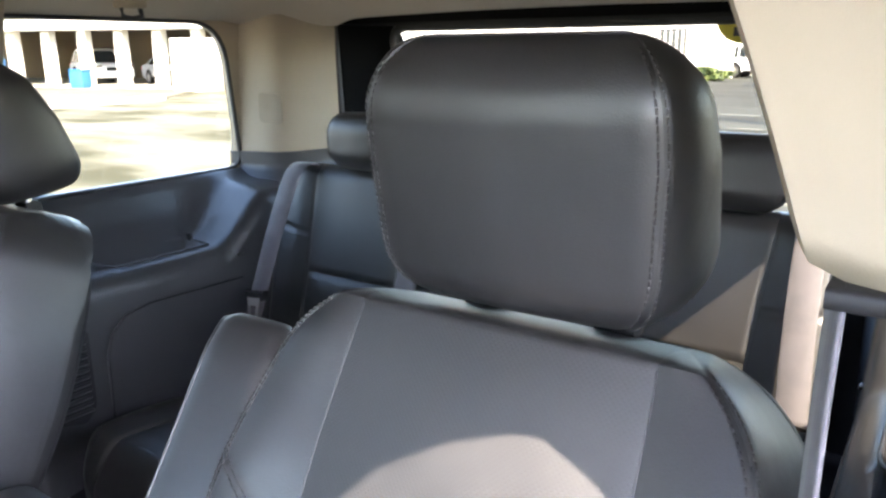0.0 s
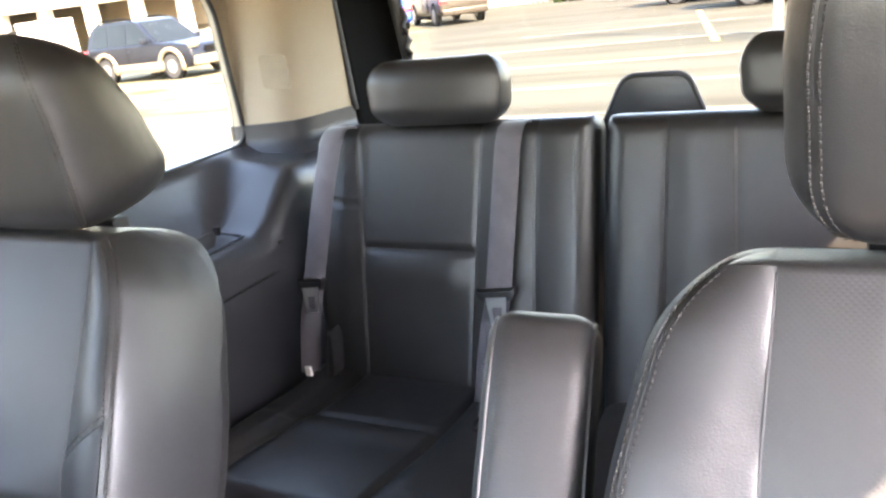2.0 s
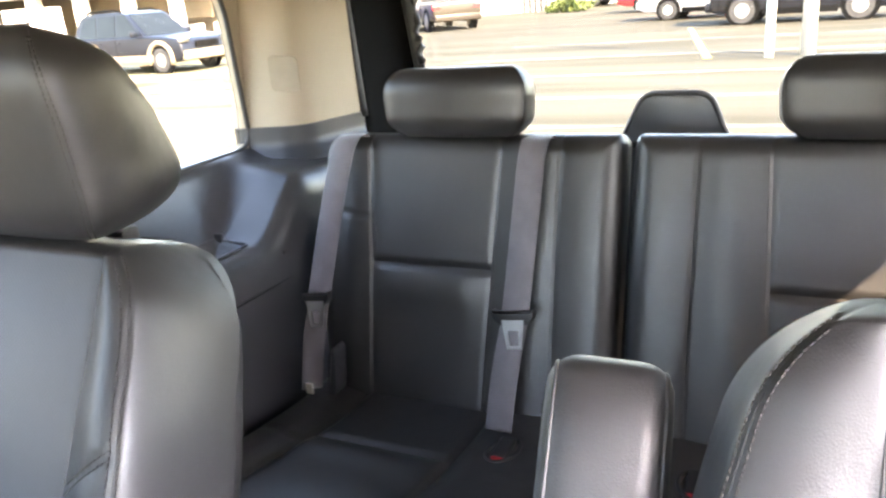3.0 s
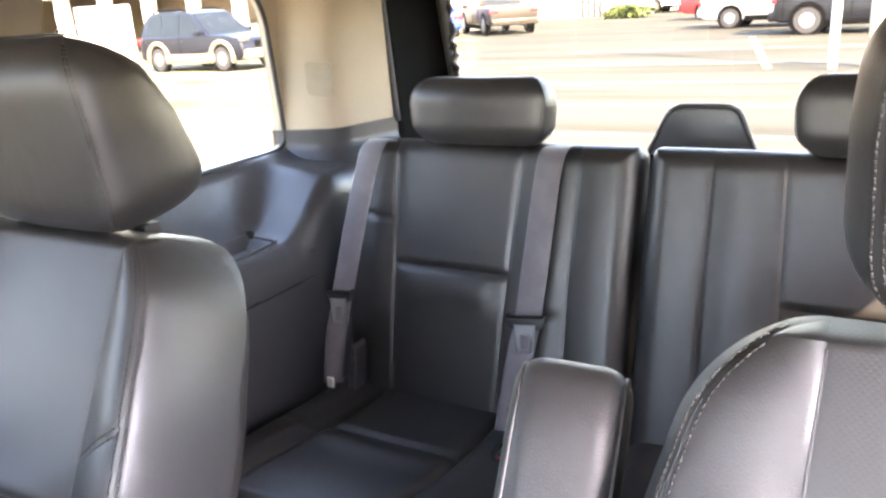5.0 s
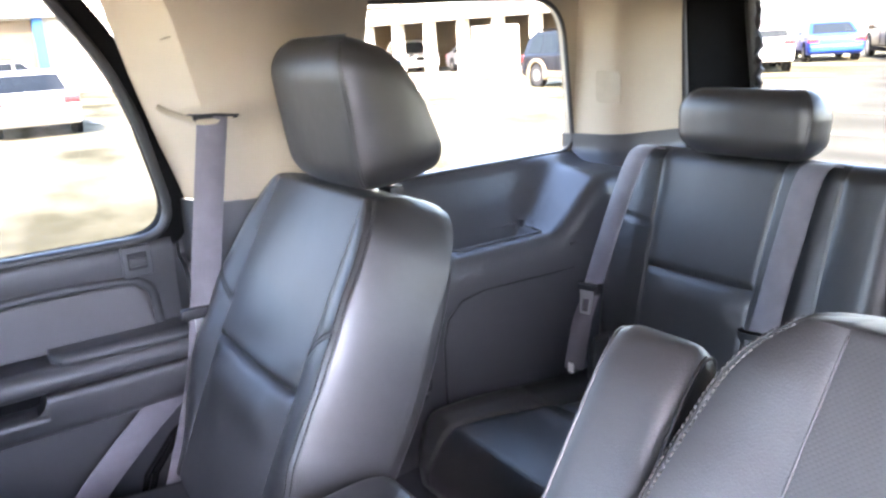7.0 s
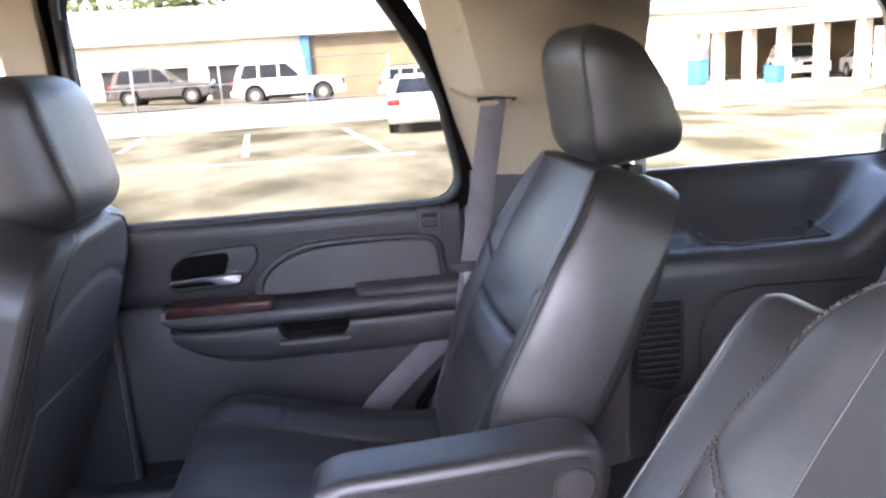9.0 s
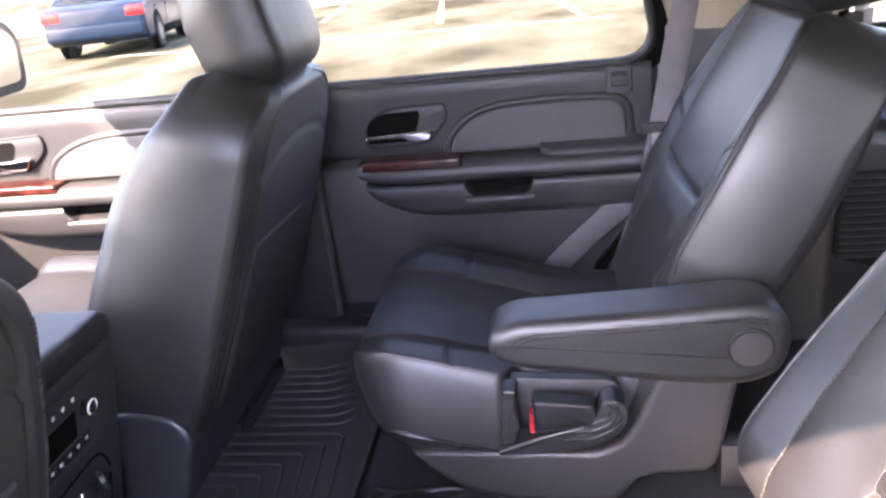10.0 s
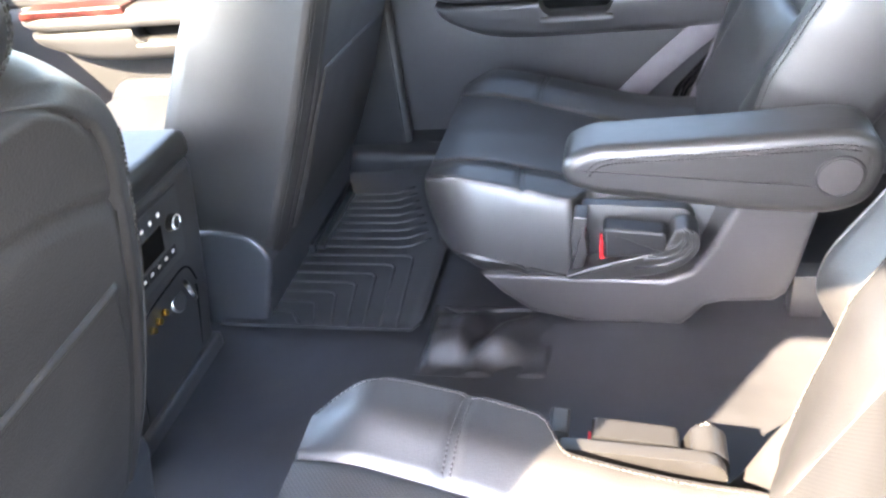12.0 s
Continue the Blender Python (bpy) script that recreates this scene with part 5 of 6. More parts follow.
def front_seat(s):
    seat = thing("front_seat", (s * 0.45, 0.9, FLOOR), "black leather front seat seen from behind, with map pocket", "car seat", group="front seats")
    cx = 0.455 if s > 0 else 0.478
    H = 0.585
    lean = 21
    # c points backwards here, towards the second row
    ca, sa = math.cos(radians(lean)), math.sin(radians(lean))
    oy, oz = 0.83, 0.19

    def place(a, b, c):
        return (s * (cx + a), oy - b * sa - c * ca, oz + b * ca - c * sa)
    hwf = lambda b: np.interp(b, [0, 0.12, 0.35, 0.5, H], [0.250, 0.258, 0.245, 0.225, 0.195]) - (0.075 - np.sqrt(np.maximum(0, 0.075 ** 2 - np.clip(b - (H - 0.075), 0, 0.075) ** 2)))

    def zf(a, b):
        x = np.abs(a)
        z = 0.055 + 0.012 * np.sin(np.clip(b / H, 0, 1) * math.pi) - groove(x - (hwf(b) - 0.045), 0.006, 0.004) - 0.012 * ss(hwf(b) - 0.045, hwf(b), x)
        z = z - groove(b - (0.50 - 1.2 * a * a), 0.005, 0.006) * (x < hwf(b) - 0.045)
        return z
    zb = lambda a, b: 0.085 + 0.05 * ss(0.12, 0.24, np.abs(a)) * ss(H, H * 0.7, b) + 0.03 * ss(H, 0.1, b)
    reg = lambda a, b: np.where(np.abs(a) < hwf(b) - 0.045, 1, 2)
    g = pad(H, lambda b: -hwf(b), hwf, zf, zb, 0.012, 0.03, place, 80, 80, reg, (1, 1), bulge=0.008)
    back = shell_ob("backrest", g["shell"], LEATHER, seat)
    mesh_ob("rear_panel", *g[1], SEATBACK, back)
    mesh_ob("rear_edge", *g[2], SEATBACK, back)
    for q in (-1, 1):
        for off in (0.0, 0.007):
            bb = np.linspace(0.03, H - 0.07, 50)
            aa = q * (hwf(bb) - 0.014 + off)
            P = np.stack(place(aa, bb, zf(aa, bb) - rim_drop(hwf(bb) - np.abs(aa), 0.012) + 0.0006), -1)
            stitches(P, back)
    # map pocket with a piped, slanting mouth
    ph = 0.298 if s > 0 else 0.325
    pw = lambda b: 0.190 - 0.015 * ss(0.2, ph, b)
    pl = lambda a, b, c: place(a, 0.04 + b * (1 + 0.04 * (-a) / 0.19), c + 0.058)
    g = pad(ph, lambda b: -pw(b), pw, lambda a, b: 0.006 + 0.008 * np.sin(np.clip(b / ph, 0, 1) * 2.6), lambda a, b: 0.01 + 0 * a, 0.006, 0.004, pl, 40, 30)
    pk = mesh_ob("map_pocket", *g[0], SEATBACK, seat, "leather map pocket")
    mesh_ob("pocket_shell", *g["shell"], SEATBACK, pk)
    aa = np.linspace(-0.17, 0.17, 30)
    v, f = tube(np.stack(pl(aa, aa * 0 + ph - 0.004, 0.007 + 0 * aa), -1).tolist(), 0.004 if s > 0 else 0.006, 8)
    mesh_ob("pocket_piping", v, f, SEATBACK, pk)
    # grab trim below the headrest
    for k in range(4):
        aa = np.linspace(0.02, 0.17, 12)
        P = np.stack(place(-aa, 0 * aa + H - 0.035 - 0.006 * k - 0.12 * aa * aa, 0.05 + 0 * aa), -1)
        v, f = tube(P.tolist(), 0.0022, 6)
        mesh_ob("trim_rib", v, f, TRIM_GREY, seat)
    # headrest faces forward: mirrored depth
    hx, hy, hz = cx, 0.635, 0.725

    def hp(a, b, c):
        return (s * (hx + a), hy - 0.02 + b * 0.22 - c, hz + b + c * 0.2)
    headrest(hp, seat, 0.215, 0.122, 0.146, 0.058, (0.05, 0.065, 0.070, 0.058, 0.036), 0.050, 0.05, crown=0.012)
    # seat cushion, seen past the backrest
    cp = lambda a, b, c: (s * (cx + a), 0.80 + b, c)
    g = pad(0.52, lambda b: -0.25 + 0 * b, lambda b: 0.25 + 0 * b, lambda a, b: 0.30 + 0.03 * ss(0, 0.4, b) + 0.02 * ss(0.15, 0.2, np.abs(a)) - groove(np.abs(a) - 0.16, 0.008, 0.005), lambda a, b: -0.17 + 0 * a, 0.05, 0.03, cp, 50, 40)
    cu = mesh_ob("cushion", *g[0], LEATHER, seat)
    mesh_ob("cushion_shell", *g["shell"], LEATHER, cu)
    # plastic shield at the side and the recliner cover
    o = poly_round([(0.775, 0.195), (0.80, 0.235), (0.86, 0.25), (0.95, 0.24), (1.30, 0.22), (1.30, 0.09), (0.95, FLOOR - 0.01), (0.82, FLOOR - 0.005)], [0.02, 0.03, 0.03, 0.03, 0.03, 0.03, 0.02, 0.02])
    part("seat_base", prism(o, s * (cx + 0.22), s * (cx - 0.265), "x", 0.01, 3), PLASTIC, seat, "charcoal seat side shield")
    return seat


front_seat(1)
front_seat(-1)


def console():
    c = thing("centre_console", (0.0, 1.1, FLOOR), "black centre console with rear climate and audio controls", "console")
    o = poly_round([(0.835, 0.435), (0.818, 0.42), (0.835, 0.33), (0.862, 0.20), (0.90, FLOOR - 0.01), (1.65, FLOOR - 0.01), (1.65, 0.42), (0.90, 0.44)], [0.02, 0.02, 0.1, 0.1, 0.01, 0.01, 0.02, 0.02])
    part("console_body", prism(o, -0.145, 0.127, "x", 0.01, 3), SOFT, c)
    part("armrest_lid", boxed((-0.14, 0.805, 0.432), (0.122, 1.25, 0.475), 0.018, 4), LEATHER, c, "padded leather lid")

    def face(x, z, d=0.0):
        y = float(np.interp(z, [0.05, 0.20, 0.33, 0.42], [0.90, 0.862, 0.836, 0.818]))
        return Vector((x, y - d, z))
    tilt = radians(-12)

    def knob(name, x, z, r, depth, m, label=""):
        bm = bmesh.new()
        bmesh.ops.create_cone(bm, cap_ends=True, segments=28, radius1=r, radius2=r * 0.85, depth=depth)
        bmesh.ops.bevel(bm, geom=list(bm.edges), offset=depth * 0.12, segments=2, affect="EDGES")
        bmesh.ops.transform(bm, matrix=Matrix.Translation(face(x, z, depth * 0.4)) @ Matrix.Rotation(radians(90) + tilt, 4, "X"), verts=bm.verts)
        part(name, bm, m, c, label)

    def plate(name, x0, x1, z0, z1, proud, m, label=""):
        bm = bmesh.new()
        v = [bm.verts.new(face(x, z, d)) for d in (-0.004, proud) for x, z in ((x0, z0), (x1, z0), (x1, z1), (x0, z1))]
        for q in ((0, 1, 2, 3), (7, 6, 5, 4), (0, 4, 5, 1), (1, 5, 6, 2), (2, 6, 7, 3), (3, 7, 4, 0)):
            bm.faces.new([v[i] for i in q])
        part(name, bm, m, c, label, smooth=False)
    plate("control_plate", -0.105, 0.072, 0.290, 0.408, 0.002, PLASTIC, "charcoal rear control plate")
    plate("display", -0.062, 0.018, 0.330, 0.372, 0.003, DULL, "dark display")
    knob("volume_knob", 0.042, 0.362, 0.0135, 0.014, BLACK, "round volume knob")
    ring = [face(0.042 + 0.0105 * math.cos(g), 0.362 + 0.0105 * math.sin(g), 0.0135) for g in np.linspace(0, 2 * math.pi, 24, endpoint=False)]
    v, f = tube(ring, 0.0012, 5, closed=True)
    mesh_ob("knob_ring", v, f, WHITE_MARK, c, "pale ring on the knob")
    knob("climate_knob", -0.088, 0.36, 0.0115, 0.012, BLACK)
    for i in range(6):
        x = -0.066 + i * 0.020
        plate("button_mark", x, x + 0.006, 0.312, 0.317, 0.0035, WHITE_MARK)
        plate("button", x - 0.006, x + 0.012, 0.304, 0.322, 0.0028, BLACK)
    for i in range(4):
        x = -0.052 + i * 0.022
        plate("button_mark", x, x + 0.005, 0.386, 0.392, 0.0035, WHITE_MARK)
    for i in range(3):
        knob("audio_jack", -0.046 + i * 0.017, 0.231 + i * 0.003, 0.0062, 0.009, GOLD, "brass audio jack")
    knob("socket_ring", 0.030, 0.226, 0.019, 0.004, SILVER)
    cap = bmesh.new()
    bmesh.ops.create_cone(cap, cap_ends=True, segments=28, radius1=0.019, radius2=0.018, depth=0.007)
    bmesh.ops.bevel(cap, geom=list(cap.edges), offset=0.0016, segments=2, affect="EDGES")
    bmesh.ops.transform(cap, matrix=Matrix.Translation(face(0.052, 0.232, 0.012)) @ Matrix.Rotation(radians(42), 4, "Z") @ Matrix.Rotation(radians(78), 4, "X"), verts=cap.verts)
    part("socket_cap", cap, PLASTIC, c, "open round power socket cap")
    seam = [face(-0.085 + 0.175 * t, 0.262 - 0.05 * (2 * t - 1) ** 6 + 0.012 * t, 0.001) for t in np.linspace(0, 1, 24)]
    v, f = tube(seam, 0.0016, 5)
    mesh_ob("bin_seam", v, f, DULL, c)
    for x in (-0.09, 0.088):
        v, f = tube([face(x, z, 0.0008) for z in np.linspace(0.085, 0.215, 10)], 0.0016, 5)
        mesh_ob("bin_seam", v, f, DULL, c)
    # footing at the floor
    part("console_foot", boxed((-0.155, 0.880, FLOOR - 0.01), (0.137, 1.3, FLOOR + 0.028), 0.010, 3), PLASTIC, c)


console()


def floor_mat():
    m = thing("floor_mat", (0.45, 0.66, FLOOR), "black rubber floor mat with moulded chevron ribs", "floor mat")
    rows = []
    for y in np.linspace(0.525, 0.90, 24):
        row = []
        for x in np.linspace(0.165, 0.775, 40):
            lip = 0.022 * float(ss(0.74, 0.775, x)) + 0.010 * float(ss(0.185, 0.165, x)) + 0.015 * float(ss(0.54, 0.525, y))
            row.append((x, y, FLOOR + 0.009 + lip))
        rows.append(row)
    sheet(rows, 0.006, "mat_body", RUBBER, m, out=(0, 0, -1))
    z = FLOOR + 0.010
    for i in range(15):
        x = 0.215 + i * 0.030
        if i < 7:
            ya = 0.775 - 0.030 * i
            P = [(x, 0.885, z), (x, ya + 0.02, z), (x - 0.002, ya + 0.004, z), (x - 0.012, ya - 0.004, z)]
            P += [(x - 0.012 - (x - 0.192) * t, ya - 0.004 - 0.018 * t, z) for t in (0.35, 0.7, 1.0) if x - 0.02 > 0.19]
        else:
            ya = 0.605 + 0.012 * (i - 7)
            P = [(x, 0.885, z), (x, ya + 0.02, z), (x + 0.004, ya, z), (x + 0.030, ya - 0.035, z)]
        v, f = tube(P, 0.0032, 6)
        mesh_ob("rib", v, f, RUBBER, m)
    # raised anchor cover in the vinyl beside the seat base
    h = []
    for i, y in enumerate(np.linspace(0.300, 0.520, 72)):
        row = []
        for x in np.linspace(0.075, 0.255, 56):
            u, w = (y - 0.300) / 0.22, (x - 0.075) / 0.18
            e = float(ss(0, 0.06, u) * ss(1, 0.94, u) * ss(0, 0.06, w) * ss(1.0, 0.94, w))
            # a square hump over the anchor, a fold and a second, longer hump
            hump = 0.034 * float(ss(0.48, 0.70, u) * ss(1.0, 0.88, u) * ss(0.02, 0.42, w) * ss(1.0, 0.52, w))
            tail = 0.028 * float(ss(0.0, 0.42, u) * ss(0.60, 0.44, u + 0.30 * (w - 0.4)) * ss(0.06, 0.36, w) * ss(0.90, 0.44, w))
            hh = 0.0015 + hump + tail + 0.003 * math.sin(15 * u + 7 * w) + 0.004 * math.sin(9 * u + 12 * w) * math.sin(7 * u - 5 * w) - 0.006 * math.exp(-((u - 0.78) / 0.06) ** 2 - ((w - 0.55) / 0.16) ** 2)
            row.append((x, y, FLOOR + 0.001 + max(0.0, e * hh)))
        h.append(row)
    a = thing("anchor_cover", (0.165, 0.41, FLOOR), "rumpled black vinyl cover over the seat anchor", "floor cover")
    sheet(h, 0.012, "cover_skin", VINYL, a, out=(0, 0, -1))
    v, f = tube([(0.240 + 0.006 * math.sin(38 * y), y, FLOOR + 0.004 + 0.003 * math.sin(25 * y + 1)) for y in np.linspace(0.33, 0.512, 24)], [0.002 + 0.004 * math.sin(math.pi * i / 23) for i in range(24)], 8)
    mesh_ob("edge_bead", v, f, VINYL, a, "rolled hem of the cover")
    # steel and plastic under the front seat's rail
    r = thing("seat_rail", (0.55, 0.86, FLOOR), "dark seat rail end with a steel edge", "seat rail")
    part("rail", boxed((0.40, 0.80, FLOOR), (0.66, 0.90, FLOOR + 0.03), 0.004), BLACK, r)
    part("rail_edge", boxed((0.41, 0.785, FLOOR + 0.012), (0.63, 0.80, FLOOR + 0.022), 0.003), SILVER, r)
    # lower run of the shoulder belt to its floor anchor, and a loose dark cord
    b = thing("seat_belt", (0.80, 0.1, 0.25), "grey webbing running down to the floor anchor beside the door", "seat belt", group="seat belts")
    v, f = ribbon([(0.80, -0.03, 0.395), (0.806, 0.06, 0.32), (0.81, 0.16, 0.225), (0.80, 0.22, 0.16)], (0, 0.75, 0.65), 0.052)
    mesh_ob("webbing", v, f, BELT, b)
    for k in range(2):
        v, f = tube([(0.785, -0.03 - 0.012 * k, 0.335), (0.79, 0.03 - 0.012 * k, 0.285), (0.79, 0.085 - 0.015 * k, 0.22), (0.78, 0.11 - 0.015 * k, 0.15)], 0.006, 8)
        mesh_ob("cord", v, f, DULL, b)


floor_mat()


# ---- outside ----
CONCRETE = mat("pale_concrete", (0.34, 0.325, 0.29), 0.9, vary=(0.8, 0.1), grain=("noise", 20, 0.2, 0.01))
WHITEWALL = mat("white_painted_wall", (0.55, 0.53, 0.47), 0.8, vary=(0.6, 0.05))
EARTH = mat("dry_earth", (0.10, 0.085, 0.055), 0.95, vary=(0.6, 0.25), grain=("noise", 12, 0.4, 0.03))
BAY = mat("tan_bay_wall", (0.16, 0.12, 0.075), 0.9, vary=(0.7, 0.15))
LINE = mat("line_paint", (0.40, 0.38, 0.31), 0.8, vary=(2.5, 0.55))
WORN = mat("worn_line_paint", (0.055, 0.052, 0.034), 0.9, vary=(1.6, 0.45), second=(0.12, 0.115, 0.085))
YELLOW = mat("yellow_paint", (0.70, 0.52, 0.08), 0.8, vary=(6, 0.2))
BLUEPAINT = mat("blue_paint", (0.02, 0.11, 0.28), 0.6, vary=(3, 0.1))
TYRE = mat("tyre_rubber", (0.02, 0.02, 0.02), 0.8, vary=(12, 0.2))
RIM = mat("alloy_rim", (0.22, 0.21, 0.20), 0.4, metal=0.6, vary=(8, 0.05))
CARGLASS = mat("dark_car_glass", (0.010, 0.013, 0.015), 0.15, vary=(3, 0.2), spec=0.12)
TAIL = mat("red_tail_lamp", (0.6, 0.02, 0.02), 0.2, vary=(10, 0.1))
LEAF = mat("leaf_green", (0.035, 0.055, 0.010), 0.7, vary=(3, 0.4), second=(0.07, 0.09, 0.018))
BARK = mat("tree_bark", (0.14, 0.10, 0.07), 0.9, vary=(9, 0.3))


def paint(name, c, rough=0.3):
    return mat(name, c, rough, vary=(2, 0.05), spec=0.25)


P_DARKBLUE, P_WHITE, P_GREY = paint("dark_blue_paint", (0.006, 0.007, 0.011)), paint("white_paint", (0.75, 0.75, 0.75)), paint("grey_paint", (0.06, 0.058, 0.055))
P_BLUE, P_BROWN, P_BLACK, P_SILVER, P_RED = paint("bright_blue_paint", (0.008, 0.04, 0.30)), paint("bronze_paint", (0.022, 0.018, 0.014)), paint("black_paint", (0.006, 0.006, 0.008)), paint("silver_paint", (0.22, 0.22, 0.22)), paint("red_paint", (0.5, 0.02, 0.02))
P_GOLD = paint("beige_cladding", (0.16, 0.13, 0.09), 0.5)


def ground_z(x, y):
    """The lot is level; the street beyond the low wall to the car's right lies higher."""
    k = float(ss(27.0, 34.0, x)) * float(ss(-9.0, -2.0, y))
    return GROUND + k * (0.36 + 0.045 * max(-6, min(14, y - 1)))


def pave():
    """Asphalt streaked dark and pale behind the car, paler mottled paving elsewhere."""
    m = bpy.data.materials.new("lot_paving")
    m.use_nodes = True
    nt = m.node_tree
    N, Lk = nt.nodes.new, nt.links.new
    p = nt.nodes["Principled BSDF"]
    p.inputs["Roughness"].default_value = 1.0
    p.inputs["Specular IOR Level"].default_value = 0.08
    co = N("ShaderNodeTexCoord")

    def noise(scale, stretch, detail=6):
        mp = N("ShaderNodeMapping")
        mp.inputs["Scale"].default_value = stretch
        mp.inputs["Rotation"].default_value = (0, 0, 0.25)
        Lk(co.outputs["Object"], mp.inputs["Vector"])
        t = N("ShaderNodeTexNoise")
        t.inputs["Scale"].default_value, t.inputs["Detail"].default_value = scale, detail
        Lk(mp.outputs["Vector"], t.inputs["Vector"])
        return t.outputs["Fac"]

    def ramp(src, a, b, ca, cb):
        r = N("ShaderNodeValToRGB")
        r.color_ramp.elements[0].position, r.color_ramp.elements[1].position = a, b
        r.color_ramp.elements[0].color, r.color_ramp.elements[1].color = (*ca, 1), (*cb, 1)
        Lk(src, r.inputs["Fac"])
        return r.outputs["Color"]

    def mix(f, a, b):
        x = N("ShaderNodeMix")
        x.data_type = "RGBA"
        Lk(f, x.inputs["Factor"]), Lk(a, x.inputs[6]), Lk(b, x.inputs[7])
        return x.outputs[2]
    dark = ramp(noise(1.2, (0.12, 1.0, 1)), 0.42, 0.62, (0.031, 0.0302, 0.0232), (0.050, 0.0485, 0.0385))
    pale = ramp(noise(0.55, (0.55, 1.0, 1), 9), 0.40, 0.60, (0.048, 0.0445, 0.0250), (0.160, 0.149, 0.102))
    # unseen ground left of the car, tone set for light bounced into the cabin
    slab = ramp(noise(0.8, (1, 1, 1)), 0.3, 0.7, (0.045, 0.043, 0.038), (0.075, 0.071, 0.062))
    sep = N("ShaderNodeSeparateXYZ")
    Lk(co.outputs["Object"], sep.inputs["Vector"])

    def step(src, a, b):
        r = N("ShaderNodeMapRange")
        r.inputs["From Min"].default_value, r.inputs["From Max"].default_value = a, b
        Lk(src, r.inputs["Value"])
        return r.outputs["Result"]
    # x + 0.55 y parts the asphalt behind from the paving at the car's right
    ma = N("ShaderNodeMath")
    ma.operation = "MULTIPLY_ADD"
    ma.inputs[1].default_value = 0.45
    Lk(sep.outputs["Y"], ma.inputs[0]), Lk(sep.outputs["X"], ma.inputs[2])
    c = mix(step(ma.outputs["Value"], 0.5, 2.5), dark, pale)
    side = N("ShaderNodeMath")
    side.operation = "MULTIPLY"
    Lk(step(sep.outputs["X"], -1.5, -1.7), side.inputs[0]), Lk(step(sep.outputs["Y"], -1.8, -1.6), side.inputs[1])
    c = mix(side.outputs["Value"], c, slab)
    Lk(c, p.inputs["Base Color"])
    b = N("ShaderNodeBump")
    b.inputs["Strength"].default_value, b.inputs["Distance"].default_value = 0.3, 0.01
    Lk(noise(40, (1, 1, 1)), b.inputs["Height"])
    Lk(b.outputs["Normal"], p.inputs["Normal"])
    return m


def ground():
    xs = sorted(set(np.round(np.concatenate([np.linspace(-6, 60, 67), [-3000, -800, -200, -60, -20, 80, 140, 400, 3000]]), 3).tolist()))
    ys = sorted(set(np.round(np.concatenate([np.linspace(-60, 40, 101), [-3000, -800, -300, -120, 80, 200, 800, 3000]]), 3).tolist()))
    rows = [[(x, y, ground_z(x, y)) for x in xs] for y in ys]
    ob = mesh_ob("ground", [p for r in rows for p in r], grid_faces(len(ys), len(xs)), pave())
    tagged(ob, "sunlit grey asphalt parking lot with pale and dark streaks", "ground", kind="structure")


def strip(x0, y0, x1, y1, w, m=None, label="painted parking bay line"):
    a, b = Vector((x0, y0)), Vector((x1, y1))
    t = (b - a).normalized()
    n = Vector((-t.y, t.x)) * w / 2
    q = [a + n, b + n, b - n, a - n]
    z = max(ground_z(x0, y0), ground_z(x1, y1))
    bm = prism([(p.x, p.y) for p in q], z - 0.01, z + 0.006, "z")
    ob = part("line_marking", bm, m or LINE, smooth=False)
    tagged(ob, label, "line marking", group="parking lines", kind="structure")


def wheel(parent, x, y, z, r, w, m):
    """Local wheel: axle along x."""
    bm = bmesh.new()
    bmesh.ops.create_cone(bm, cap_ends=True, segments=24, radius1=r, radius2=r, depth=w, matrix=Matrix.Rotation(radians(90), 4, "Y"))
    bmesh.ops.bevel(bm, geom=[e for e in bm.edges if len(e.link_faces) == 2 and e.calc_face_angle(0) > 1], offset=r * 0.12, segments=2, affect="EDGES")
    bmesh.ops.transform(bm, matrix=m @ Matrix.Translation((x, y, z)), verts=bm.verts)
    t = part("wheel", bm, TYRE, parent)
    bm = bmesh.new()
    bmesh.ops.create_cone(bm, cap_ends=True, segments=20, radius1=r * 0.62, radius2=r * 0.5, depth=w * 1.06, matrix=Matrix.Rotation(radians(90), 4, "Y"))
    bmesh.ops.transform(bm, matrix=m @ Matrix.Translation((x, y, z)), verts=bm.verts)
    part("rim", bm, RIM, t)


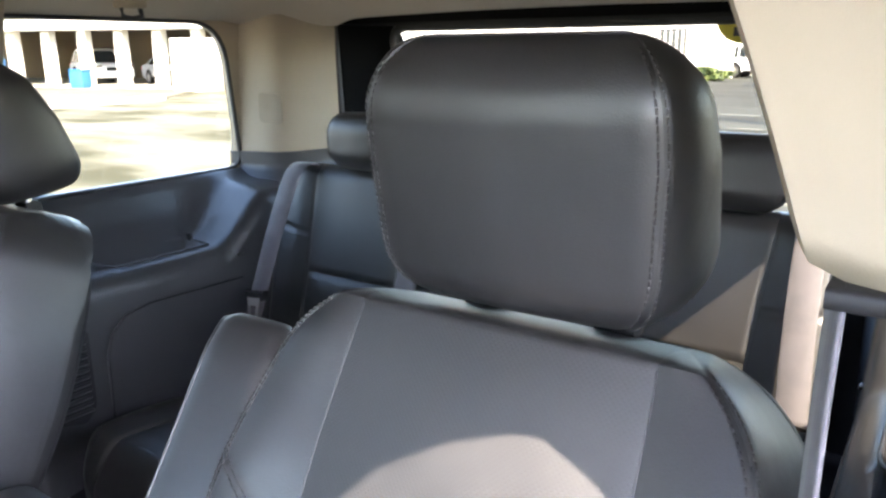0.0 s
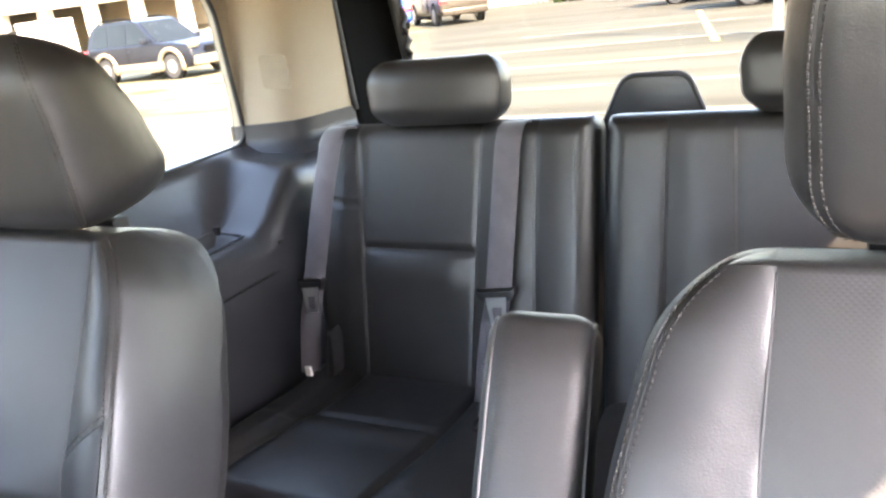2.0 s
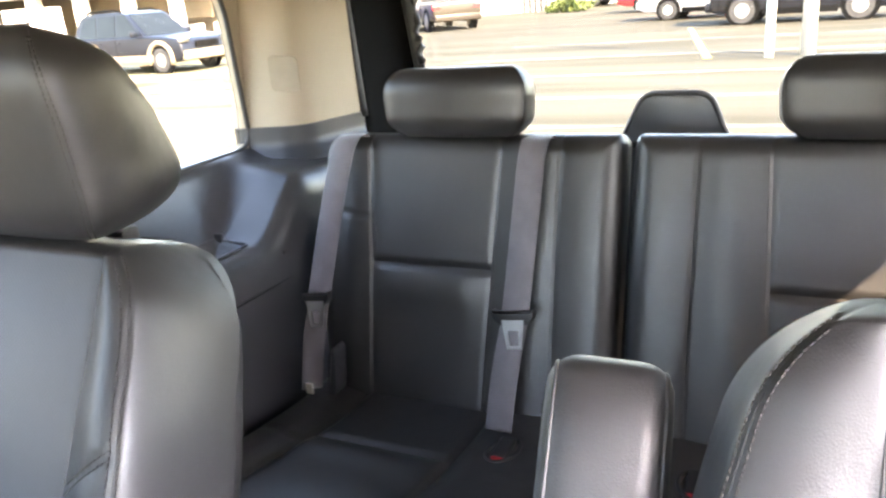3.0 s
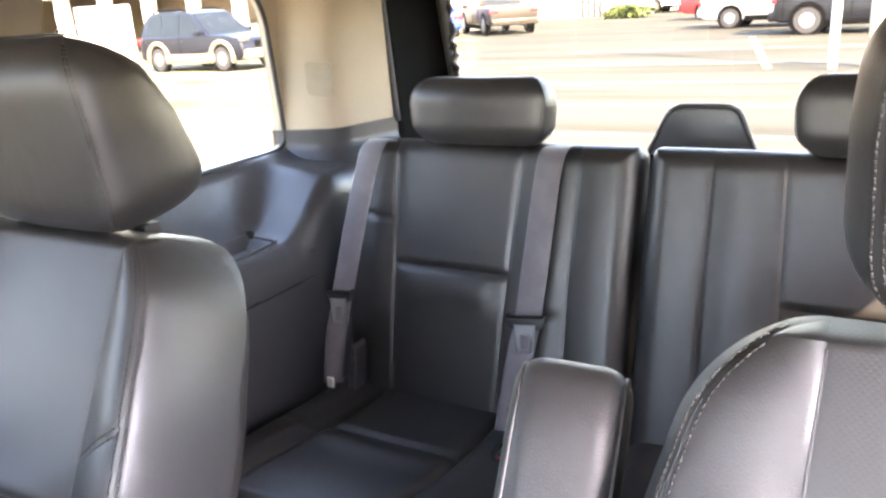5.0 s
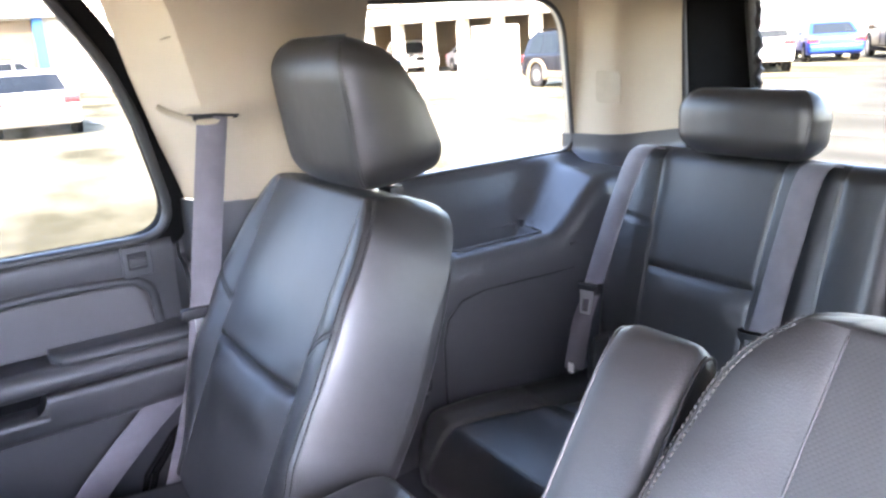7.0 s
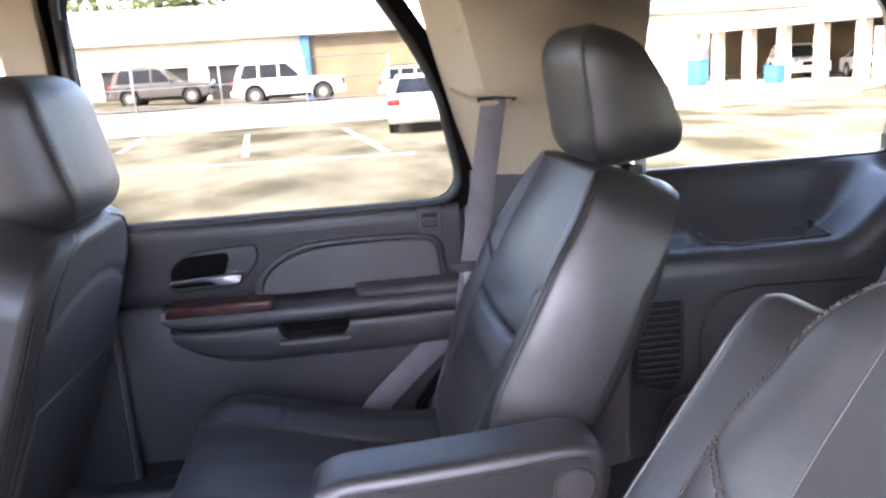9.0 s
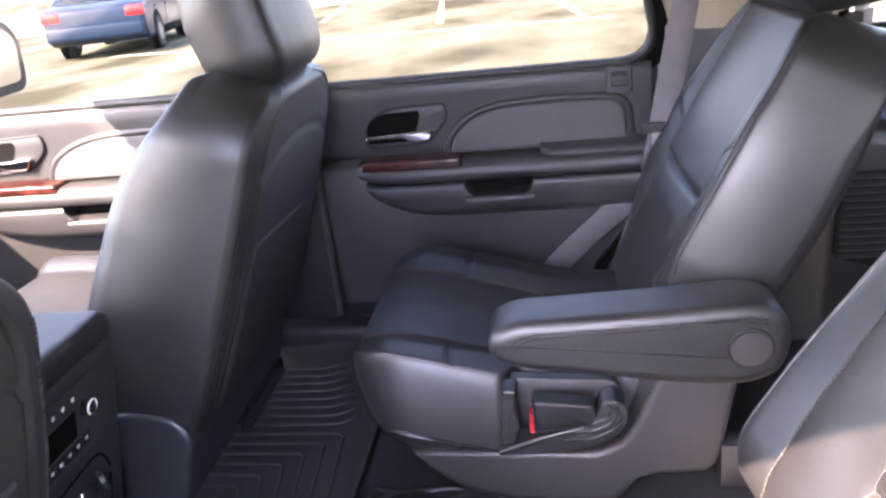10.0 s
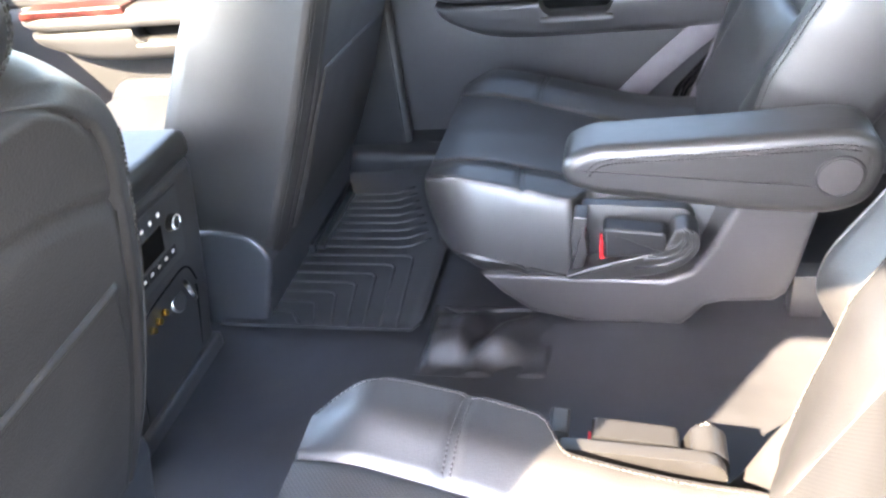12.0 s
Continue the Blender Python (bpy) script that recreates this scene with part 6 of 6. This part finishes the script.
SHAPES = {
    # side outlines (along, up): lower body, cabin, and window spans along the cabin
    "suv": dict(L=4.65, W=1.92, body=[(-2.30, 0.42), (-2.28, 0.98), (-1.9, 1.06), (0.70, 1.06), (1.55, 1.02), (2.08, 0.94), (2.26, 0.80), (2.30, 0.45), (2.1, 0.30), (-2.15, 0.32)], cabin=[(-2.24, 1.0), (-2.02, 1.60), (-1.70, 1.74), (-0.3, 1.76), (0.02, 1.69), (0.82, 1.03)], wins=[(-2.0, -1.25), (-1.17, -0.42), (-0.34, 0.60)], axles=(-1.42, 1.42), r=0.38),
    "sedan": dict(L=4.8, W=1.84, body=[(-2.40, 0.40), (-2.40, 0.92), (-1.8, 1.0), (0.9, 0.95), (2.1, 0.80), (2.38, 0.62), (2.38, 0.38), (2.1, 0.24), (-2.2, 0.26)], cabin=[(-1.9, 0.97), (-1.1, 1.40), (-0.6, 1.46), (0.1, 1.44), (1.05, 0.94)], wins=[(-1.45, -0.5), (-0.4, 0.75)], axles=(-1.4, 1.42), r=0.33),
    "pickup": dict(L=5.6, W=1.98, body=[(-2.80, 0.50), (-2.80, 1.10), (-0.9, 1.12), (1.3, 1.15), (2.3, 1.10), (2.72, 0.95), (2.75, 0.5), (2.4, 0.38), (-2.6, 0.42)], cabin=[(-0.95, 1.1), (-0.85, 1.70), (-0.6, 1.80), (0.55, 1.80), (0.8, 1.74), (1.5, 1.12)], wins=[(-0.8, 0.0), (0.1, 1.25)], axles=(-1.75, 1.75), r=0.40),
    "van": dict(L=5.4, W=2.0, body=[(-2.70, 0.42), (-2.70, 1.15), (-1.9, 1.15), (1.2, 1.15), (2.2, 1.05), (2.65, 0.85), (2.68, 0.45), (2.4, 0.30), (-2.5, 0.32)], cabin=[(-2.69, 1.1), (-2.62, 1.9), (-2.4, 2.02), (0.7, 2.02), (1.0, 1.95), (1.75, 1.10)], wins=[(-2.4, -1.4), (-1.3, -0.3), (-0.1, 1.35)], axles=(-1.7, 1.75), r=0.36),
}


def vehicle(kind, at, heading, paint_m, label, lower=None, scale=1.0, z=None):
    """A parked vehicle; heading: degrees by which its nose turns from +y towards -x."""
    S = SHAPES[kind]
    x, y = at
    zz = ground_z(x, y) if z is None else z
    v = thing("parked_" + {"suv": "suv", "sedan": "car", "pickup": "pickup", "van": "van"}[kind], (x, y, zz), label, {"pickup": "pickup truck", "sedan": "car", "suv": "car", "van": "van"}[kind], group="parked vehicles")
    m = Matrix.Translation((x, y, zz)) @ Matrix.Rotation(radians(heading), 4, "Z") @ Matrix.Scale(scale, 4)
    hw = S["W"] / 2

    def solid(name, outline, half, m2, taper=0.0, bevel=0.08, label2=""):
        bm = prism(poly_round(outline, 0.12, 3), -half, half, "x")
        if taper:
            z0, z1 = min(p[1] for p in outline), max(p[1] for p in outline)
            for q in bm.verts:
                q.co.x *= 1 - taper * (q.co.z - z0) / (z1 - z0)
        es = [e for e in bm.edges if abs(e.verts[0].co.x - e.verts[1].co.x) < 1e-3]
        bmesh.ops.bevel(bm, geom=es, offset=bevel, segments=3, profile=0.6, affect="EDGES")
        bmesh.ops.transform(bm, matrix=m, verts=bm.verts)
        return part(name, bm, m2, v, label2, angle=50)
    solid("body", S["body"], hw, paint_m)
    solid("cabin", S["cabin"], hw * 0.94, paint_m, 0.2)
    c = S["cabin"]
    z0, z1 = 1.06 if kind != "sedan" else 0.98, max(p[1] for p in c) - 0.10

    def edge(zq, front):
        pts = c[len(c) // 2:] if front else c[:len(c) // 2][::-1]
        pts = sorted(pts, key=lambda p: p[1])
        return float(np.interp(zq, [p[1] for p in pts], [p[0] for p in pts]))
    for sd in (-1, 1):
        for a, b in S["wins"]:
            q = []
            for zq in (z0, z1):
                lo_, hi_ = max(a, edge(zq, False) + 0.09), min(b, edge(zq, True) - 0.09)
                xx = sd * hw * 0.94 * (1 - 0.2 * (zq - c[0][1]) / (max(p[1] for p in c) - c[0][1])) + sd * 0.012
                q.append(((xx, lo_, zq), (xx, hi_, zq)))
            pts = [m @ Vector(p) for p in (q[0][0], q[0][1], q[1][1], q[1][0])]
            inn = [m @ (Vector(p) - Vector((sd * 0.05, 0, 0))) for p in (q[0][0], q[0][1], q[1][1], q[1][0])]
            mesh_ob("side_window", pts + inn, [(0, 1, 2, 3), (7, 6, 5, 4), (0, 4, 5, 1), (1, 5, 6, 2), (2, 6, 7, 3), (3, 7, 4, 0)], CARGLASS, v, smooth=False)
        for ax in S["axles"]:
            wheel(v, sd * (hw - 0.10), ax, S["r"] - 0.005, S["r"], 0.24, m)
            if lower:
                arc = [(ax + (S["r"] + 0.09) * math.cos(t), S["r"] + (S["r"] + 0.09) * math.sin(t)) for t in np.linspace(-0.3, math.pi + 0.3, 12)]
                vv, ff = tube([m @ Vector((sd * (hw + 0.01), p[0], p[1])) for p in arc], 0.07, 6)
                mesh_ob("wheel_arch", vv, ff, lower, v)
        if lower:
            bm = boxed((sd * hw - 0.04, -1.1, 0.32), (sd * hw + 0.04, 1.1, 0.52), 0.02)
            bmesh.ops.transform(bm, matrix=m, verts=bm.verts)
            part("side_cladding", bm, lower, v)
        for yy, mm, nm in ((-S["L"] / 2 + 0.03, TAIL, "tail_lamp"), (S["L"] / 2 - 0.10, CHROME, "headlamp")):
            zc = 0.80 if kind == "sedan" else 0.92
            bm = boxed((sd * (hw - 0.16) - 0.17, yy - 0.05, zc - 0.09), (sd * (hw - 0.16) + 0.17, yy + 0.07, zc + 0.09), 0.03)
            bmesh.ops.transform(bm, matrix=m, verts=bm.verts)
            part(nm, bm, mm, v)
        # wheel wells, door gaps, handles, mirror and sill on each side
        for ax in S["axles"]:
            bm = bmesh.new()
            bmesh.ops.create_cone(bm, cap_ends=True, segments=24, radius1=S["r"] * 1.2, radius2=S["r"] * 1.2, depth=0.10, matrix=Matrix.Rotation(radians(90), 4, "Y"))
            bmesh.ops.transform(bm, matrix=m @ Matrix.Translation((sd * (hw - 0.044), ax, S["r"] + 0.02)), verts=bm.verts)
            part("wheel_well", bm, DULL, v, smooth=False)
        for a, b in S["wins"]:
            for ya, za, zb_ in ((a - 0.04, 0.45, z0 - 0.02),):
                if min(abs(ya - ax) for ax in S["axles"]) > S["r"] + 0.1:
                    bm = boxed((sd * hw - 0.012, ya - 0.012, za), (sd * hw + 0.004, ya + 0.012, zb_))
                    bmesh.ops.transform(bm, matrix=m, verts=bm.verts)
                    part("door_gap", bm, DULL, v, smooth=False)
            bm = boxed((sd * hw - 0.02, a + 0.02, z0 - 0.19), (sd * hw + 0.03, a + 0.20, z0 - 0.15), 0.01, 1)
            bmesh.ops.transform(bm, matrix=m, verts=bm.verts)
            part("door_handle", bm, paint_m, v)
        ym = S["wins"][-1][1] - 0.08
        bm = boxed((sd * (hw + 0.08) - 0.11, ym - 0.05, z0 - 0.02), (sd * (hw + 0.08) + 0.11, ym + 0.06, z0 + 0.15), 0.04)
        bmesh.ops.transform(bm, matrix=m, verts=bm.verts)
        part("door_mirror", bm, paint_m, v)
        bm = boxed((sd * hw - 0.06, S["axles"][0] + S["r"] + 0.12, 0.24), (sd * hw + 0.012, S["axles"][1] - S["r"] - 0.12, 0.40), 0.02)
        bmesh.ops.transform(bm, matrix=m, verts=bm.verts)
        part("sill", bm, lower or DULL, v)
        if kind in ("suv", "van"):
            zr = max(p[1] for p in c) + 0.02
            vv, ff = tube([m @ Vector((sd * hw * 0.70, y_, zr + dz)) for y_, dz in ((-1.75, -0.04), (-1.6, 0.03), (-0.5, 0.035), (-0.2, -0.03))], 0.025, 6)
            mesh_ob("roof_rail", vv, ff, DULL, v)
    for yy, nm, zc, mm in ((-S["L"] / 2 + 0.01, "rear_bumper", 0.50, lower or paint_m), (S["L"] / 2 - 0.03, "front_bumper", 0.48, lower or paint_m)):
        bm = boxed((-hw * 0.96, yy - 0.10, zc - 0.14), (hw * 0.96, yy + 0.10, zc + 0.12), 0.06, 3)
        bmesh.ops.transform(bm, matrix=m, verts=bm.verts)
        part(nm, bm, mm, v)
    bm = boxed((-hw * 0.45, S["L"] / 2 - 0.06, 0.66), (hw * 0.45, S["L"] / 2 + 0.02, 0.84), 0.02)
    bmesh.ops.transform(bm, matrix=m, verts=bm.verts)
    part("grille", bm, DULL, v)
    # front and rear screens
    top = max(p[1] for p in c)
    for front in (True, False):
        q = [(sx * hw * (0.80 if zq == z0 else 0.66), edge(zq, front) + (0.012 if front else -0.012), zq) for zq, sx in ((z0, -1), (z0, 1), (z1, 1), (z1, -1))]
        n = Vector((0, -0.04 if front else 0.04, -0.02))
        pts = [m @ Vector(p) for p in q] + [m @ (Vector(p) + n) for p in q]
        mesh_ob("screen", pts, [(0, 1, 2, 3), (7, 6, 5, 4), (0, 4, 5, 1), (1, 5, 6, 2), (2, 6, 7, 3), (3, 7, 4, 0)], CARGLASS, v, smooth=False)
    return v


def bay_building():
    """The open service bays with white columns, beyond the lot."""
    b = thing("service_building", (33, -19, GROUND), "long white building with open service bays and broad white columns", "building")
    d = Vector((-0.935, -0.355)).normalized()
    n = Vector((-d.y, d.x))
    o = Vector((34.6, -17.7))
    m = Matrix(((d.x, -n.x, 0, o.x), (d.y, -n.y, 0, o.y), (0, 0, 1, GROUND), (0, 0, 0, 1)))
    sgn = 1 if (m.to_3x3() @ Vector((0, 1, 0))).dot(Vector((0.89, -0.45, 0))) > 0 else -1

    def blk(name, lo, hi, mm, label=""):
        lo2, hi2 = (lo[0], min(sgn * lo[1], sgn * hi[1]), lo[2]), (hi[0], max(sgn * lo[1], sgn * hi[1]), hi[2])
        bm = boxed(lo2, hi2, 0.02, 1)
        bmesh.ops.transform(bm, matrix=m, verts=bm.verts)
        return part(name, bm, mm, b, label, smooth=False)
    blk("fascia", (-9, -0.5, 2.45), (15.0, 0.9, 2.98), WHITEWALL)
    blk("fascia_edge", (-9, -0.62, 2.94), (15.0, 0.9, 3.06), CONCRETE)
    blk("roof", (-9, 0.9, 2.92), (15.0, 9, 3.02), CONCRETE)
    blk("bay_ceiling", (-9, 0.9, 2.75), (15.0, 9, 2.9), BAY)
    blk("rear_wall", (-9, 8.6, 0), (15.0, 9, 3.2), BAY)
    blk("slab", (-9, -0.3, 0.0), (15.0, 9, 0.10), CONCRETE)
    for i in range(9):
        u = -0.5 + i * 1.85
        blk("column", (u - 0.22, 0.0, 0.0), (u + 0.22, 0.45, 2.5), WHITEWALL)
        blk("ceiling_lamp", (u + 0.5, 2.0, 2.68), (u + 1.4, 2.25, 2.74), WHITE_MARK)
        if i > 4:
            blk("bay_wall", (u + 0.22, 3.2, 0.0), (u + 1.63, 3.4, 1.0), CONCRETE)
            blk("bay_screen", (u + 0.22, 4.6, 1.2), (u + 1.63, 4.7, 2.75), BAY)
    blk("end_wall", (-9, -0.1, 0), (-1.6, 0.3, 2.45), WHITEWALL)
    for i in range(5):
        blk("wall_joint", (-8.95, -0.13, 0.4 + i * 0.42), (-1.65, -0.10, 0.43 + i * 0.42), CONCRETE)
    for nm, u, w, hh in (("blue bin", -1.1, 0.42, 1.15), ("blue bin", 3.35, 0.32, 0.75)):
        bn = thing("storage_bin", m @ Vector((u, -0.4 * sgn, 0)), "bright blue plastic bin beside a column", "bin", group="bins")
        bm = boxed((u - w, -0.8 if sgn > 0 else 0.2, 0), (u + w, -0.2 if sgn > 0 else 0.8, hh), 0.05)
        bmesh.ops.transform(bm, matrix=m, verts=bm.verts)
        part("bin_body", bm, BLUEPAINT, bn)
        bm = boxed((u - w - 0.03, -0.83 if sgn > 0 else 0.17, hh), (u + w + 0.03, -0.17 if sgn > 0 else 0.83, hh + 0.07), 0.02)
        bmesh.ops.transform(bm, matrix=m, verts=bm.verts)
        part("bin_lid", bm, BLUEPAINT, bn)
    q = m @ Vector((1.6, sgn * 3.2, 0.1))
    vehicle("suv", (q.x, q.y), 75, P_WHITE, "white car standing inside a service bay", z=q.z, scale=0.9)
    q = m @ Vector((6.6, sgn * 1.8, 0.1))
    vehicle("sedan", (q.x, q.y), 75, P_SILVER, "silver car standing inside a service bay", z=q.z, scale=0.9)
    # earth verge with its kerb
    ve = part("verge", prism([(20.3, -8.0), (21.3, -15.2), (25.5, -20.0), (33.5, -17.6), (34.5, -10.0), (27, -7.5)], GROUND - 0.05, GROUND + 0.05, "z"), EARTH, smooth=False)
    tagged(ve, "dry tan earth verge before the bays", "verge", kind="structure")
    ke = part("kerb", prism([(20.1, -7.9), (21.1, -15.3), (21.35, -15.3), (20.35, -7.9)], GROUND - 0.05, GROUND + 0.14, "z", 0.02), CONCRETE, smooth=False)
    tagged(ke, "pale concrete kerb along the verge", "kerb", kind="structure")


def street_building():
    b = thing("shop_building", (50, 6, 0), "low white commercial building with dark bays and blue posts", "building")
    z = 0.55
    x = 47.0

    def blk(name, lo, hi, mm, label=""):
        return part(name, boxed(lo, hi, 0.02, 1), mm, b, label, smooth=False)
    blk("wall", (x, -30, z - 1.5), (x + 8, 40, z + 3.0), WHITEWALL)
    blk("roof", (x - 0.8, -30, z + 2.9), (x + 9, 40, z + 3.3), CONCRETE)
    blk("parapet", (x + 1.2, -30, z + 3.3), (x + 9, 40, z + 5.0), WHITEWALL)
    # solid black panels on the wall paint the shade of open bays
    for y0, y1, zz in ((9.4, 14.3, 1.5), (3.6, 8.2, 1.5), (17, 22, 1.5), (25, 30, 1.5)):
        blk("bay_shade_panel", (x - 0.05, y0, z - 1.0), (x + 0.3, y1, z + zz), BLACK, "black panel standing in for the shade inside a bay")
        blk("bay_awning", (x - 0.4, y0 - 0.3, z + zz), (x - 0.02, y1 + 0.3, z + zz + 0.25), WHITE_MARK)
    blk("tan_bay", (x - 0.06, -5.8, z - 1.0), (x + 0.3, 2.6, z + 2.8), BAY)
    for y in (2.4, -5.6):
        blk("blue_post", (x - 0.5, y - 0.25, z - 1.5), (x - 0.1, y + 0.25, z + 2.9), BLUEPAINT, "blue painted post")


def low_wall():
    w = thing("low_wall", (27, 3, GROUND), "low pale concrete kerb wall along the lot", "wall", kind="structure")
    ys = np.linspace(-1.5, 30, 22)
    o = [(26.0, GROUND - 0.05), (26.0, GROUND + 0.16), (30.0, GROUND + 0.62), (30.3, GROUND - 0.05)]
    part("kerb", prism(o, -1.6, 40, "y"), CONCRETE, w, smooth=False)
    f = thing("wire_fence", (29.5, 3, GROUND + 0.5), "thin wire fence on steel posts along the kerb", "fence")
    for i in range(12):
        y = -1.5 + i * 3.2
        vv, ff = tube([(29.5, y, GROUND + 0.4), (29.5, y, GROUND + 2.35)], 0.03, 6)
        mesh_ob("post", vv, ff, SILVER, f)
    for zz in (0.75, 1.5, 2.3):
        vv, ff = tube([(29.5, -1.5, GROUND + zz), (29.5, 34, GROUND + zz)], 0.018, 5)
        mesh_ob("rail", vv, ff, SILVER, f)


def rear_building():
    b = thing("white_building", (15, -46, GROUND), "plain white building with a barred doorway", "building")
    part("wall", boxed((10.5, -56, GROUND - 0.1), (40, -42, GROUND + 6), 0.02), WHITEWALL, b, smooth=False)
    part("doorway", boxed((12.6, -42.0, GROUND), (14.2, -41.9, GROUND + 2.6), 0.01), P_GREY, b, smooth=False)
    for i in range(5):
        part("door_bar", boxed((12.75 + i * 0.32, -41.9, GROUND), (12.83 + i * 0.32, -41.82, GROUND + 2.5), 0.01), WHITEWALL, b, smooth=False)
    part("roof", boxed((10.3, -56.2, GROUND + 6), (40.2, -41.7, GROUND + 6.3), 0.02), CONCRETE, b, smooth=False)


def foliage(name, centre, size, count, label, category, trunk=True, seed=1, leaf=0.35):
    rnd = random.Random(seed)
    t = thing(name, centre, label, category)
    cx, cy, cz = centre
    verts, faces = [], []
    clumps = [(rnd.gauss(0, 0.45) * size[0], rnd.gauss(0, 0.45) * size[1], (0.55 + rnd.random() * 0.45 if trunk else rnd.random()) * size[2], 0.25 + rnd.random() * 0.3) for _ in range(26)]
    for i in range(count):
        q = rnd.choice(clumps)
        u = Vector((rnd.gauss(0, 1), rnd.gauss(0, 1), rnd.gauss(0, 0.7))).normalized() * rnd.random() ** 0.4
        p = Vector((cx + q[0] + u.x * q[3] * size[0], cy + q[1] + u.y * q[3] * size[1], cz + max(0.05, q[2] + u.z * q[3] * size[2] * 0.6)))
        r = Euler((rnd.random() * 6, rnd.random() * 6, rnd.random() * 6)).to_matrix()
        k = len(verts)
        l = leaf * (0.6 + rnd.random() * 0.8)
        verts += [p + r @ Vector((0, -l, 0)), p + r @ Vector((l * 0.45, 0, 0.1 * l)), p + r @ Vector((0, l, 0)), p + r @ Vector((-l * 0.45, 0, 0.1 * l))]
        faces.append((k, k + 1, k + 2, k + 3))
    mesh_ob("crown", verts, faces, LEAF, t, smooth=False)
    if trunk:
        v, f = tube([(cx, cy, cz), (cx + 0.1, cy, cz + size[2] * 0.3), (cx - 0.1, cy + 0.1, cz + size[2] * 0.7)], [0.28, 0.2, 0.1], 9)
        mesh_ob("trunk", v, f, BARK, t)
        for i in range(5):
            a = i * 1.25
            v, f = tube([(cx, cy, cz + size[2] * 0.35), (cx + math.cos(a) * size[0] * 0.3, cy + math.sin(a) * size[1] * 0.3, cz + size[2] * (0.55 + 0.05 * i))], [0.12, 0.04], 7)
            mesh_ob("limb", v, f, BARK, t)
    return t


ground()
low_wall()
street_building()
bay_building()
rear_building()
for x0, y0, x1, y1 in ((19.0, 5.9, 24.6, 6.7), (15.5, 2.4, 22.4, 3.2), (14.5, -0.5, 22.2, 0.35), (15.1, 9.6, 13.7, -1.0), (16.5, -4, 22, -3.4)):
    strip(x0, y0, x1, y1, 0.14)
for y in (-7.9, -10.05, -12.6, -15.6, -19.0):
    strip(-4.5, y - 0.2, 6.5, y + 0.15, 0.12, WORN, "worn, faded parking bay line")
strip(1.3, -14.6, 2.6, -22.5, 0.14, YELLOW, "yellow painted bay line")
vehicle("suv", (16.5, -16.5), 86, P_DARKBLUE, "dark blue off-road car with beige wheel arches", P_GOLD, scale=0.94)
vehicle("suv", (38.2, 8.9), 180, P_GREY, "grey parked sport utility car")
vehicle("suv", (38.0, 2.9), 180, P_WHITE, "long white parked sport utility car with dark rear windows", scale=1.13)
vehicle("suv", (42.5, -4.0), 180, P_WHITE, "white parked car before the shop")
vehicle("sedan", (20.6, -1.9), -95, P_WHITE, "white parked car seen from behind")
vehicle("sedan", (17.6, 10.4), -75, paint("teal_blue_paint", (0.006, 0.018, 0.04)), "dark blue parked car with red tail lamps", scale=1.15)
vehicle("pickup", (13.8, -30.2), -140, P_BROWN, "bronze pickup truck seen from behind")
vehicle("sedan", (16.4, -29.0), -140, P_BLUE, "bright blue car parked in the lot")
vehicle("sedan", (18.2, -27.4), -140, P_GREY, "dark grey car parked in the lot")
vehicle("sedan", (17.0, -25.4), -140, P_SILVER, "silver car parked in the lot")
vehicle("van", (15.6, -23.2), -140, P_WHITE, "white van parked in the lot")
vehicle("sedan", (2.4, -27.6), 85, P_SILVER, "light silver parked car")
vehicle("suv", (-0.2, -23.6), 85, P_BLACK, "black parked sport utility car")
vehicle("sedan", (4.5, -34.5), 85, P_RED, "red car parked behind others")
vehicle("suv", (9.0, -44.5), 85, P_WHITE, "white car parked far off")
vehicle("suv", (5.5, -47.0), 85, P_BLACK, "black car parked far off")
foliage("hedge", (10.4, -38.5, GROUND), (0.95, 0.5, 0.55), 1500, "yellow-green clipped hedge by the wall", "hedge", False, 3, 0.16)
foliage("tree", (62, 14, 0), (6, 6, 9), 2600, "broad green tree behind the shop", "tree", True, 5)
foliage("tree", (46, -14, GROUND), (5, 5, 8.5), 2600, "green tree beyond the service building", "tree", True, 8)
foliage("tree", (-6, -62, GROUND), (8, 5, 10), 2600, "green tree at the far end of the lot", "tree", True, 9)
p = thing("bollard", (0.26, -14.3, GROUND), "white round-topped steel post", "post")
v, f = tube([(0.26, -14.3, GROUND), (0.26, -14.3, GROUND + 1.15), (0.26, -14.3, GROUND + 1.22)], [0.075, 0.075, 0.04], 14)
mesh_ob("post", v, f, WHITEWALL, p)
p = thing("lamp_post", (-0.35, -14.6, GROUND), "pale grey lamp post", "lamp post")
v, f = tube([(-0.35, -14.6, GROUND), (-0.35, -14.6, GROUND + 6)], 0.12, 14)
mesh_ob("pole", v, f, CONCRETE, p)
w = part("service_block", boxed((24.6, -20.6, GROUND), (26.0, -19.2, GROUND + 2.05), 0.03), WHITEWALL, smooth=False)
tagged(w, "plain white painted block wall by the bays", "wall", kind="structure")
